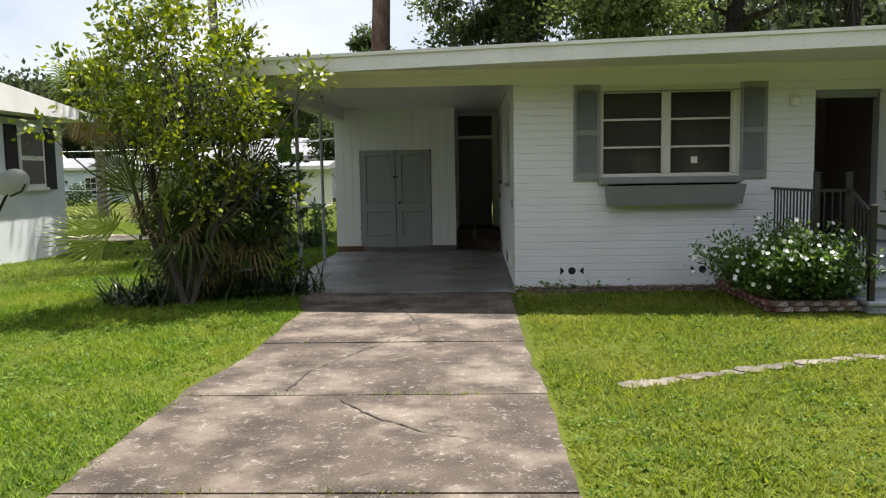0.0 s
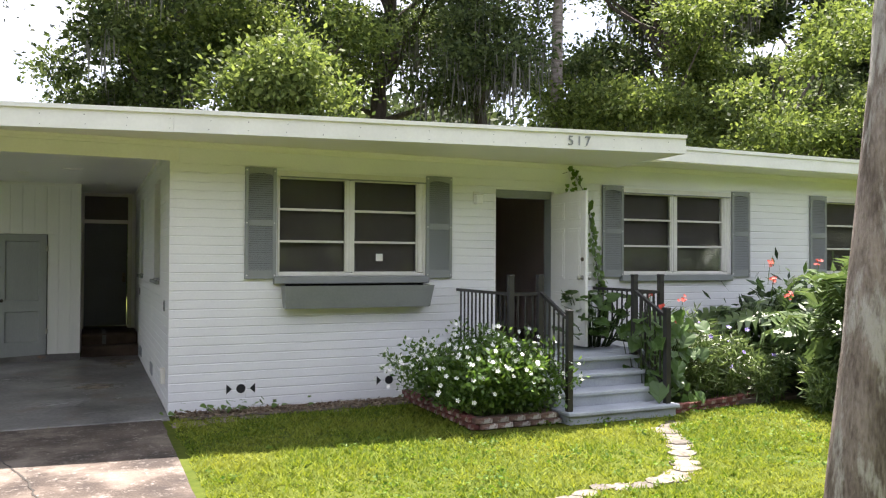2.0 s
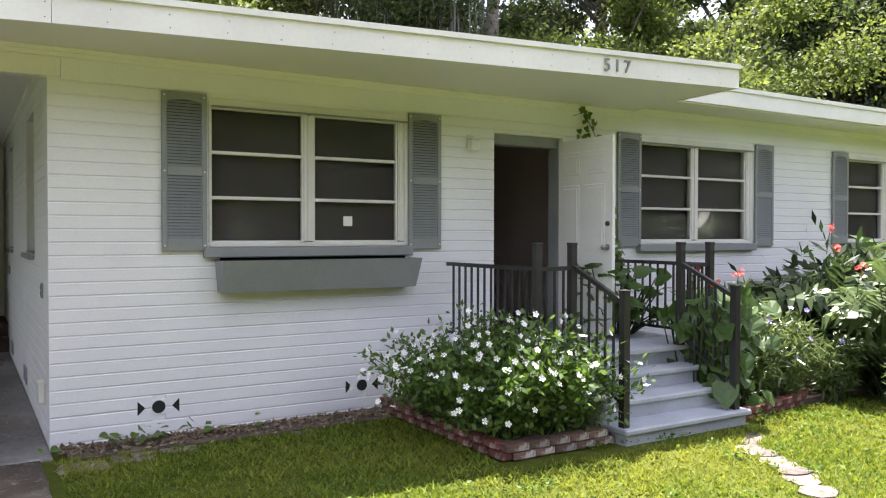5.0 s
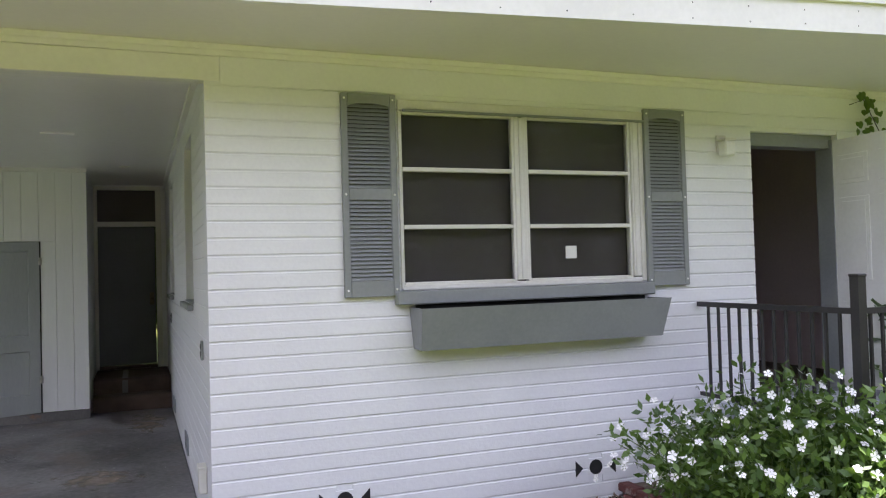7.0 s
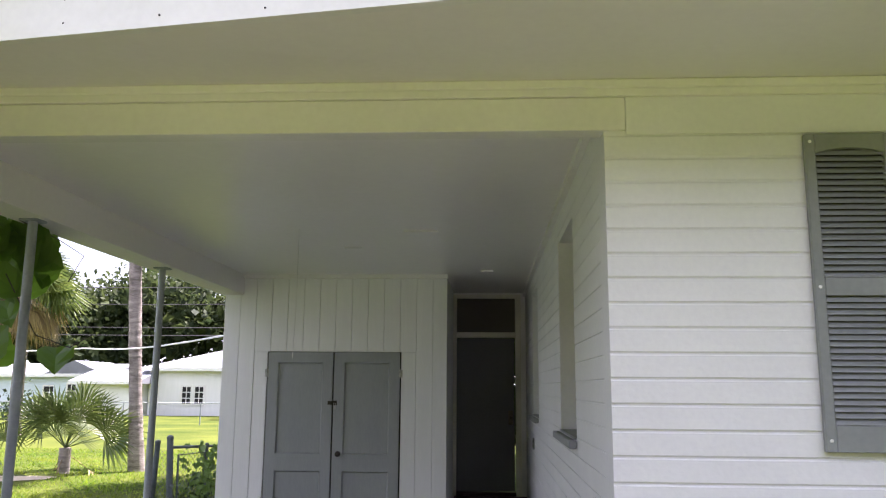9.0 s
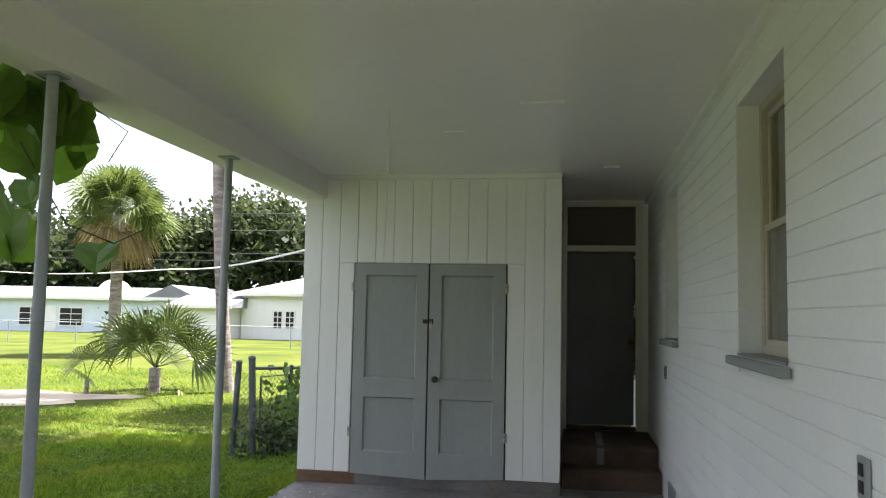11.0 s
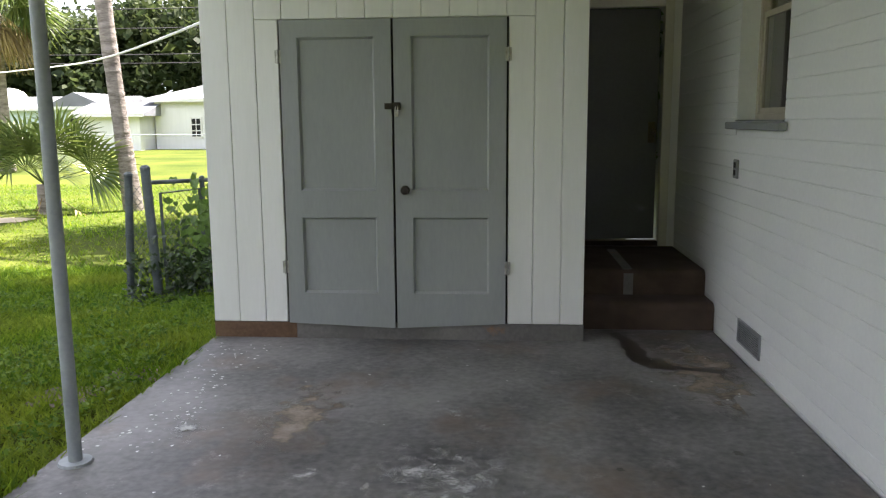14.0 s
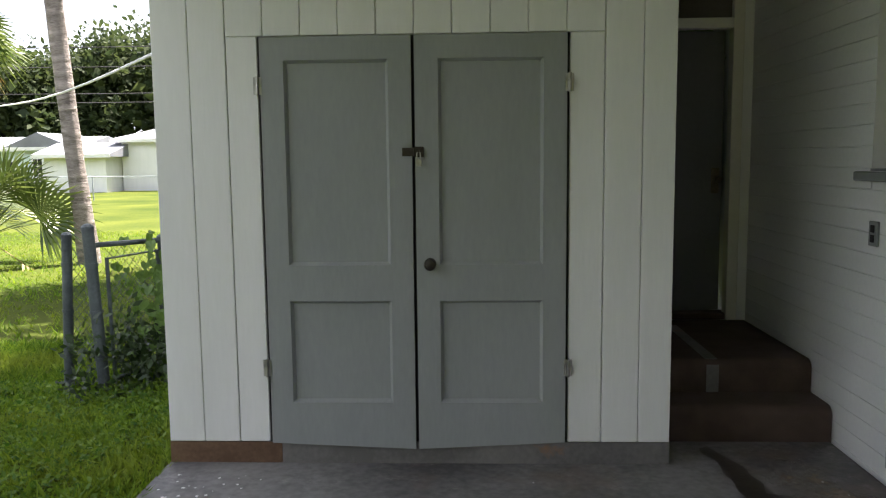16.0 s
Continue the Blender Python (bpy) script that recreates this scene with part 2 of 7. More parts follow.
PINE_BARK = surface("reddish_pine_bark", (0.09, 0.055, 0.045), (0.26, 0.17, 0.13), 2, 0.95, 1.0, 10, stretch=(2, 2, 0.6), depth=0.03)
PALM_BARK = surface("palm_trunk_bark", (0.13, 0.11, 0.095), (0.34, 0.30, 0.27), 3, 0.95, 1.0, 16, stretch=(1, 1, 4), depth=0.03)
DARK_BARK = surface("dark_bark", (0.04, 0.033, 0.027), (0.11, 0.09, 0.075), 3, 0.95, 0.8, 20, stretch=(2, 2, 0.6), depth=0.02)
BLUE_WALL = surface("pale_blue_siding", (0.57, 0.67, 0.74), (0.65, 0.74, 0.80), 0.5, 0.6, 0.1, 9)
ROOF = surface("pale_shingle_roof", (0.17, 0.178, 0.195), (0.25, 0.26, 0.28), 0.8, 0.9, 0.3, 20)
RUST_ROOF = surface("weathered_roof", (0.30, 0.25, 0.23), (0.43, 0.38, 0.36), 0.6, 0.9, 0.3, 12)
GLASS = clear_glass()


# ---- mesh helpers ----
class Shape:
    """Collects corners and faces of one mesh."""

    def __init__(self):
        self.v, self.f = [], []

    def add(self, verts, faces):
        k = len(self.v)
        self.v += [tuple(v) for v in verts]
        self.f += [tuple(i + k for i in f) for f in faces]
        return self

    def box(self, x0, y0, z0, x1, y1, z1, c=0.0):
        if not c:
            vs = [(x, y, z) for x in (x0, x1) for y in (y0, y1) for z in (z0, z1)]
            return self.add(vs, [(0, 1, 3, 2), (4, 6, 7, 5), (0, 4, 5, 1), (2, 3, 7, 6), (0, 2, 6, 4), (1, 5, 7, 3)])
        b = bmesh.new()
        bmesh.ops.create_cube(b, size=1, matrix=Matrix.LocRotScale(((x0 + x1) / 2, (y0 + y1) / 2, (z0 + z1) / 2), None, (x1 - x0, y1 - y0, z1 - z0)))
        bmesh.ops.bevel(b, geom=b.edges[:], offset=c, segments=1, affect="EDGES", profile=0.5)
        b.verts.index_update()
        self.add([v.co[:] for v in b.verts], [[v.index for v in f.verts] for f in b.faces])
        b.free()
        return self

    def tube(self, points, radii, n=8, cap=True):
        """A round bar through points, with a radius at each."""
        pts = [Vector(p) for p in points]
        if not hasattr(radii, "__len__"):
            radii = [radii] * len(pts)
        k = len(self.v)
        for i, p in enumerate(pts):
            d = (pts[min(i + 1, len(pts) - 1)] - pts[max(i - 1, 0)]).normalized()
            a = d.cross(Vector((1, 0.13, 0.07)) if abs(d.x) < 0.85 else Vector((0, 1, 0.1))).normalized()
            b = d.cross(a)
            for j in range(n):
                t = 2 * math.pi * j / n
                self.v.append(tuple(p + (a * math.cos(t) + b * math.sin(t)) * radii[i]))
        for i in range(len(pts) - 1):
            for j in range(n):
                a, b = k + i * n + j, k + i * n + (j + 1) % n
                self.f.append((a, b, b + n, a + n))
        if cap:
            self.f.append(tuple(k + j for j in reversed(range(n))))
            self.f.append(tuple(k + (len(pts) - 1) * n + j for j in range(n)))
        return self

    def ball(self, c, r, rz=None, n=10, m=6):
        rz = rz or r
        pts, rad = [], []
        for i in range(m + 1):
            t = math.pi * i / m
            pts.append((c[0], c[1], c[2] - rz * math.cos(t)))
            rad.append(max(r * math.sin(t), 0.0005))
        return self.tube(pts, rad, n)

    def prism(self, outline, axis, a, b):
        """An outline (two coordinates) drawn out along axis from a to b."""
        place = {"x": lambda p, d: (d, p[0], p[1]), "y": lambda p, d: (p[0], d, p[1]), "z": lambda p, d: (p[0], p[1], d)}[axis]
        n = len(outline)
        vs = [place(p, a) for p in outline] + [place(p, b) for p in outline]
        return self.add(vs, [tuple(range(n)), tuple(reversed(range(n, 2 * n)))] + [(i, i + n, (i + 1) % n + n, (i + 1) % n) for i in range(n)])


def mesh_of(shape, name, material, smooth=False):
    me = bpy.data.meshes.new(name)
    me.from_pydata(shape.v, [], shape.f)
    b = bmesh.new()
    b.from_mesh(me)
    bmesh.ops.recalc_face_normals(b, faces=b.faces[:])
    b.to_mesh(me)
    b.free()
    me.materials.append(material)
    if smooth:
        me.polygons.foreach_set("use_smooth", [True] * len(me.polygons))
        me.set_sharp_from_angle(angle=radians(45))
    return me


def part(name, shape, material, parent=None, label="", smooth=False):
    ob = new(name, shape if isinstance(shape, bpy.types.Mesh) else mesh_of(shape, name, material, smooth))
    ob.parent = parent
    if label:
        ob["label"] = label
    return ob


def thing(name, label, category, at=(0, 0, 0), group="", kind=""):
    ob = new(name)
    ob.location = at
    ob.empty_display_size = 0.2
    return tagged(ob, label, category, group, kind)


def structure(name, shape, material, label, category, smooth=False):
    return tagged(part(name, shape, material, smooth=smooth), label, category, kind="structure")


def many(name, verts, faces, material, smooth=False):
    """A big mesh from arrays of corners and equal-sided faces."""
    me = bpy.data.meshes.new(name)
    verts, faces = np.asarray(verts, np.float32), np.asarray(faces, np.int32)
    me.vertices.add(len(verts))
    me.vertices.foreach_set("co", verts.ravel())
    k = faces.shape[1]
    me.loops.add(faces.size)
    me.loops.foreach_set("vertex_index", faces.ravel())
    me.polygons.add(len(faces))
    me.polygons.foreach_set("loop_start", np.arange(0, faces.size, k, dtype=np.int32))
    me.update(calc_edges=True)
    me.materials.append(material)
    if smooth:
        me.polygons.foreach_set("use_smooth", [True] * len(faces))
    return me


def ground_z(x, y):
    """Height of the earth: level in front, falling a little behind the house."""
    t = np.clip((np.asarray(y, float) - 12.0) / 8.0, 0, 1)
    left = np.clip((-3.3 - np.asarray(x, float)) / 1.5, 0, 1)
    u = np.clip(np.maximum(t * left, np.clip((np.asarray(y, float) - 17.5) / 4.0, 0, 1)), 0, 1)
    return -0.05 - 0.15 * u * u * (3 - 2 * u)


# ---- ground ----
def make_ground():
    near_x, near_y = np.arange(-16, 18.1, 0.5), np.arange(-8, 30.1, 0.5)
    far = np.array([4, 10, 16, 20, 40, 80, 160, 320, 640, 1400.0])
    xs = np.concatenate((near_x[0] - far[::-1], near_x, near_x[-1] + far))
    ys = np.concatenate((near_y[0] - far[::-1], near_y, near_y[-1] + far))
    gx, gy = np.meshgrid(xs, ys)
    z = ground_z(gx, gy)
    v = np.stack((gx, gy, z), -1).reshape(-1, 3)
    i, j = np.meshgrid(np.arange(len(xs) - 1), np.arange(len(ys) - 1))
    a = (j * len(xs) + i).ravel()
    f = np.stack((a, a + 1, a + 1 + len(xs), a + len(xs)), -1)
    tagged(new("ground", many("ground", v, f, SOIL, True)), "grassy yard of soil and short turf reaching far off", "ground", kind="structure")


make_ground()

# ---- carport slab and driveway ----
structure("floor", Shape().box(-3.52, 10.72, -0.22, 0.0, 17.0, -0.025, 0.012), SLAB, "worn grey painted concrete carport slab", "floor")

# ---- house walls in painted long-brick courses ----
COURSE = 0.1045
FRONT_Y, TOP = 11.0, 3.08
WINDOWS = [(1.22, 3.165), (6.215, 8.25), (10.30, 12.38)]
WIN_Z0, WIN_Z1 = 1.53, 2.765
DOOR_X0, DOOR_X1, DOOR_TOP = 4.15, 5.06, 2.68


def cut(a, b, gaps):
    """The stretches of a..b that are left between gaps."""
    out, at = [], a
    for g0, g1 in sorted(gaps):
        if g1 <= at or g0 >= b:
            continue
        if g0 > at:
            out.append((at, g0))
        at = max(at, g1)
    if at < b:
        out.append((at, b))
    return out


front = Shape()
Z_LEVELS = [-0.2, 0.55, WIN_Z0, DOOR_TOP, WIN_Z1, 2.835, TOP + 0.25]
for z0, z1 in zip(Z_LEVELS, Z_LEVELS[1:]):
    gaps = []
    if z0 >= WIN_Z0 and z1 <= WIN_Z1:
        gaps += WINDOWS
    if z0 >= 0.55 and z1 <= DOOR_TOP:
        gaps.append((DOOR_X0, DOOR_X1))
    for a, b in cut(0.0, 13.3, gaps):
        front.box(max(a, 0.096) if z0 >= 2.8 else a, FRONT_Y + 0.008, z0, b, FRONT_Y + 0.2, z1)
wall_front = structure("wall_front", front, WHITE, "white painted long-brick front wall of the house", "wall")

SIDE_WINDOWS = [(12.36, 13.33), (15.74, 16.62)]
side = Shape()
for z0, z1 in ((-0.2, 1.44), (1.44, 2.76), (2.76, TOP + 0.25)):
    for a, b in cut(FRONT_Y + 0.2, 21.0, SIDE_WINDOWS if z0 == 1.44 else []):
        side.box(0.008, a, z0, 0.2, b, z1)
wall_side = structure("wall_side", side, WHITE, "white painted long-brick carport side wall of the house", "wall")
rest = Shape().box(13.1, FRONT_Y + 0.2, -0.2, 13.3, 21, TOP + 0.25).box(0.2, 20.8, -0.2, 13.1, 21, TOP + 0.25)
structure("wall_back", rest, WHITE, "white painted far walls of the house", "wall")
structure("floor_indoors", Shape().box(0.2, FRONT_Y + 0.2, 0.4, 13.1, 20.8, 0.585), CARPET, "dim brown floor inside the house", "floor")
structure("ceiling_indoors", Shape().box(0.2, FRONT_Y + 0.2, 3.06, 13.1, 20.8, 3.12), ROOM, "dim ceiling inside the house", "ceiling")
structure("wall_indoors", Shape().box(3.7, 11.2, 0.585, 3.8, 14.6, 3.06).box(3.8, 14.5, 0.585, 5.9, 14.6, 3.06).box(5.8, 11.2, 0.585, 5.9, 14.5, 3.06), ROOM, "dim brown-grey walls of the entrance room", "wall")


def brick_courses(parent, along, a, b, openings, z_from, z_to, face, worn=1.0):
    """One long painted course after another, each with softened edges, proud of the joint."""
    k, z = 0, z_from
    while z < z_to - 0.02:
        z1 = min(z + COURSE, z_to)
        gaps = [(g0, g1) for g0, g1, h0, h1 in openings if h0 < z1 - 0.03 and h1 > z + 0.03]
        for p, q in cut(a, b, gaps):
            j, out = 0.0032 * worn, face + 0.006 * (1 - worn) - 0.0016 * random.random() * worn
            prof = [(face + 0.0075, z + j), (out + 0.006 * worn, z + j), (out, z + j + 0.007 * worn), (out, z1 - j - 0.005 * worn), (out + 0.005 * worn, z1 - j), (face + 0.0075, z1 - j)]
            s = Shape().prism(prof, "x", p, q)
            if along == "y":
                s.v = [(v[1], v[0], v[2]) for v in s.v]
            part("brick_course", s, WHITE, parent)
        z = z1
        k += 1


FRONT_OPEN = [(a, b, WIN_Z0 - 0.02, WIN_Z1) for a, b in WINDOWS] + [(DOOR_X0, DOOR_X1, 0.55, DOOR_TOP)]
FRONT_OPEN += [(0.807 - 0.055, 0.807 + 0.055, 0.16, 0.26), (2.643 - 0.055, 2.643 + 0.055, 0.16, 0.26)]

# ---- roof, soffit, fascia, carport ceiling ----


def eave_y(x):
    """The front eave stands out further towards the entrance than over the carport."""
    return 10.04 - (0.086 if x > 0 else 0.125) * x


def eave_z(x):
    """Underside of the fascia, sagging a little towards the carport end."""
    return 3.013 + 0.0123 * x


FX = [-3.95, -2.0, 0.0, 2.0, 4.0, 6.09]


def strip(out, back, lo, hi, xs):
    """A board that follows the eave through the given places."""
    s, n = Shape(), len(xs)
    for x in xs:
        y, z = eave_y(x), eave_z(x)
        s.v += [(x, y + out, z + lo), (x, y + back, z + lo), (x, y + back, z + hi), (x, y + out, z + hi)]
    for i in range(n - 1):
        k = 4 * i
        s.f += [(k + j, k + 4 + j, k + 4 + (j + 1) % 4, k + (j + 1) % 4) for j in range(4)]
    s.f += [(0, 1, 2, 3), (4 * n - 1, 4 * n - 2, 4 * n - 3, 4 * n - 4)]
    return s


fascia = thing("fascia_board", "white painted fascia board along the front eave", "fascia", kind="structure")
for xs in ([-3.95, -2.0, -0.052], [-0.048, 0.0, 2.0, 4.0, 6.09]):
    part("board", strip(0, 0.04, 0, 0.19, xs), WHITE_TRIM, fascia)
part("drip_edge", strip(-0.025, 0.04, 0.19, 0.235, FX), WHITE_TRIM, fascia)
nail = mesh_of(Shape().tube([(0, 0.002, 0), (0, -0.002, 0)], [0.0055, 0.004], 7), "nail", RAIL)
for k in range(25):
    x = -3.65 + 0.395 * k
    for up in (0.04, 0.135):
        part("nail", nail, RAIL, fascia).location = (x + random.uniform(-0.012, 0.012), eave_y(x), eave_z(x) + up + random.uniform(-0.008, 0.008))
sof, nf = Shape(), len(FX)
for x in FX:
    z, y = eave_z(x) + 0.01, eave_y(x) + 0.04
    sof.v += [(x, y, z), (x, 11.0, 3.06), (x, 11.0, 3.08), (x, y, z + 0.02)]
for i in range(nf - 1):
    sof.f += [(4 * i + j, 4 * i + 4 + j, 4 * i + 4 + (j + 1) % 4, 4 * i + (j + 1) % 4) for j in range(4)]
sof.f += [(0, 1, 2, 3), (4 * nf - 1, 4 * nf - 2, 4 * nf - 3, 4 * nf - 4)]
structure("soffit", sof, SOFFIT, "off-white painted soffit under the front eave", "soffit")
structure("soffit_end_trim", Shape().add([(6.06, 9.56, 3.088), (6.09, 9.56, 3.088), (6.09, 11.0, 3.055), (6.06, 11.0, 3.055), (6.06, 9.56, 3.32), (6.09, 9.56, 3.32), (6.09, 11.0, 3.42), (6.06, 11.0, 3.42)],
          [(0, 3, 2, 1), (4, 5, 6, 7), (0, 1, 5, 4), (2, 3, 7, 6), (1, 2, 6, 5), (0, 4, 7, 3)]), WHITE_TRIM, "white end board of the front eave", "trim")
roof = Shape()
roof.add([(-3.95, 10.53, 3.20), (6.1, 9.51, 3.322), (6.1, 15.5, 3.75), (-3.95, 15.5, 3.55), (-3.95, 21.5, 3.05), (6.1, 21.5, 3.3)], [(0, 1, 2, 3), (3, 2, 5, 4)])
roof.add([(6.1, 10.42, 3.34), (13.85, 10.42, 3.36), (13.85, 15.5, 3.78), (6.1, 15.5, 3.75), (13.85, 21.5, 3.3), (6.1, 21.5, 3.3)], [(0, 1, 2, 3), (3, 2, 4, 5)])
structure("roof", roof, ROOF, "low pale roof of the house", "roof")
structure("fascia_board_wing", Shape().box(6.09, 10.42, 3.12, 13.85, 10.46, 3.325).box(6.09, 10.40, 3.295, 13.86, 10.46, 3.345).box(13.81, 10.46, 3.12, 13.85, 21.4, 3.34), WHITE_TRIM, "white painted fascia board over the far wing", "fascia")
structure("soffit_wing", Shape().box(6.09, 10.46, 3.105, 13.81, 11.0, 3.125).box(13.3, 11.0, 3.105, 13.81, 21.4, 3.125), SOFFIT, "off-white soffit under the wing eave", "soffit")
structure("frieze_board", Shape().box(0.095, 10.999, 2.817, 13.3, 11.007, 3.06, 0.002), WHITE, "smooth white painted board above the brick courses", "trim")
structure("frieze_trim", Shape().box(-3.52, 10.978, 2.985, 6.05, 10.999, 3.058, 0.004).box(-3.52, 10.962, 3.018, 6.05, 10.978, 3.058, 0.005).box(6.05, 10.978, 3.03, 13.3, 10.999, 3.103, 0.004), WHITE_TRIM, "white painted moulding along the wall top", "trim")
structure("carport_beam", Shape().box(-3.52, 10.994, 2.835, 0.0925, 11.10, 2.984, 0.003).box(-3.52, 10.999, 2.984, 0.0925, 11.10, 3.058), WHITE_TRIM, "white painted beam across the carport opening", "beam")
structure("carport_side_beam", Shape().box(-3.52, 11.10, 2.76, -3.28, 21.0, 3.0, 0.004), SOFFIT, "white boxed beam along the open carport side", "beam")
structure("carport_eave_trim", Shape().box(-3.95, 10.57, 2.90, -3.91, 21.0, 3.15).box(-3.91, 10.50, 2.90, -3.50, 21.0, 2.92), WHITE_TRIM, "white eave board along the carport side", "trim")
structure("ceiling", Shape().box(-3.28, 11.10, 2.99, 0.0, 18.75, 3.01), CEILING, "glossy grey-white painted carport ceiling", "ceiling")
structure("ceiling_trim", Shape().box(-0.035, 11.11, 2.945, 0.004, 18.6, 2.99).box(-3.28, 16.53, 2.945, -0.95, 16.565, 2.99), WHITE_TRIM, "white quarter-round trim round the carport ceiling", "trim")

# ---- storage shed at the end of the carport ----
SHED_Y = 16.57
structure("curb", Shape().box(-3.50, SHED_Y + 0.005, -0.05, -0.95, SHED_Y + 0.1, 0.09, 0.006), CURB, "low grey concrete curb under the shed", "curb")
wall_shed = structure("wall_shed", Shape().box(-3.49, SHED_Y + 0.02, 0.085, -0.96, SHED_Y + 0.1, 2.99).box(-3.49, SHED_Y + 0.1, -0.2, -3.40, 19.4, 2.9)
                      .box(-1.05, SHED_Y + 0.1, -0.05, -0.96, 18.7, 2.99).box(-3.40, 19.3, -0.2, -1.05, 19.4, 2.9), SHED_WHITE, "white vertical board wall of the storage shed", "wall")
CL_X0, CL_X1, CL_Z0, CL_Z1 = -2.975, -1.470, 0.085, 2.113

# ---- windows and shutters of the front ----


def window(name, x0, x1, label, sticker=False):
    """A pair of awning sashes, three panes each, in a white frame with a grey sill."""
    y, z0, z1 = FRONT_Y, WIN_Z0, WIN_Z1
    w = thing(name, label, "window", (0, 0, 0), kind="structure")
    part("window_frame", Shape().box(x0, y - 0.012, z1 - 0.055, x1, y + 0.09, z1 + 0.015, 0.004).box(x0, y - 0.012, z0, x0 + 0.012, y + 0.09, z1 - 0.055, 0.003)
         .box(x1 - 0.072, y - 0.006, z0, x1, y + 0.09, z1 - 0.055, 0.004).box(x0 + 0.012, y - 0.006, z0 - 0.01, x1 - 0.072, y + 0.09, z0 + 0.026, 0.004), ALU, w)
    part("drip_cap", Shape().box(x0 + 0.03, y - 0.035, z1 - 0.066, x1 - 0.03, y - 0.012, z1 - 0.05, 0.003), GREY, w)
    w0 = (x1 - x0) / 1.945
    a0, m0, m1, right = x0 + 0.012, x0 + 0.850 * w0, x0 + 0.942 * w0, x0 + 1.802 * w0
    mid = (m0 + m1) / 2
    part("window_casing", Shape().box(right + 0.004, y - 0.004, z0 + 0.035, x1 - 0.075, y + 0.09, z1 - 0.055, 0.004).box(right + 0.018, y - 0.012, z0 + 0.035, x1 - 0.095, y - 0.004, z1 - 0.055, 0.003), ALU, w)
    part("mullion", Shape().box(m0 + 0.002, y + 0.002, z0 + 0.035, m1 - 0.002, y + 0.09, z1 - 0.055, 0.004).box(mid - 0.011, y - 0.008, z0 + 0.035, mid + 0.011, y + 0.004, z1 - 0.055, 0.003), ALU, w)
    part("window_latch", Shape().box(mid - 0.015, y - 0.022, z1 - 0.07, mid + 0.012, y - 0.012, z1 - 0.05, 0.003), BLACK, w, "small dark metal catch")
    for a, b in ((a0, m0), (m1, right)):
        lo, hi = z0 + 0.024, z1 - 0.060
        h = (hi - lo) / 3
        sash = part("sash", Shape().box(a, y + 0.008, lo, a + 0.018, y + 0.05, hi).box(b - 0.016, y + 0.008, lo, b, y + 0.05, hi), ALU, w)
        for k in range(4):
            zz = lo + h * k
            t0, t1 = (zz, zz + 0.018) if k == 0 else ((zz - 0.018, zz) if k == 3 else (zz - 0.014, zz + 0.014))
            part("glazing_bar", Shape().box(a + 0.02, y + 0.004, t0, b - 0.02, y + 0.05, t1, 0.003), ALU, sash)
        for k in range(3):
            tilt = random.uniform(-0.002, 0.002)
            p0, p1 = lo + h * k + 0.012, lo + h * (k + 1) - 0.012
            g = part("pane", Shape().add([(a + 0.015, y + 0.028 - tilt, p0), (b - 0.015, y + 0.028 + tilt, p0), (b - 0.015, y + 0.028, p1), (a + 0.015, y + 0.028, p1),
                                          (a + 0.015, y + 0.032 - tilt, p0), (b - 0.015, y + 0.032 + tilt, p0), (b - 0.015, y + 0.032, p1), (a + 0.015, y + 0.032, p1)],
                                         [(0, 1, 2, 3), (7, 6, 5, 4), (0, 4, 5, 1), (1, 5, 6, 2), (2, 6, 7, 3), (3, 7, 4, 0)]), GLASS, sash)
            g.visible_shadow = False
        # added sheet close behind the panes, its dark colour replaces the dim room
        part("dim_sheet", Shape().box(a, y + 0.085, lo, b, y + 0.09, hi), WINDOW_DIM, w, "dark brown sheet in place of the dim room behind the glass")
    part("window_sill", Shape().box(x0 - 0.05, y - 0.078, z0 - 0.103, x1 - 0.01, y + 0.006, z0 - 0.012, 0.008), GREY, w, "grey painted brick sill")
    if sticker:
        part("paper_sticker", Shape().box(mid + 0.35, y + 0.020, z0 + 0.175, mid + 0.44, y + 0.022, z0 + 0.265), PAPER, w, "small square white paper on the glass")
    return w


window("window_1", *WINDOWS[0], "dark paired awning window with white bars and grey sill", True)
window("window_2", *WINDOWS[1], "dark paired awning window beside the front door")
window("window_3", *WINDOWS[2], "dark paired awning window behind large leafy plants")


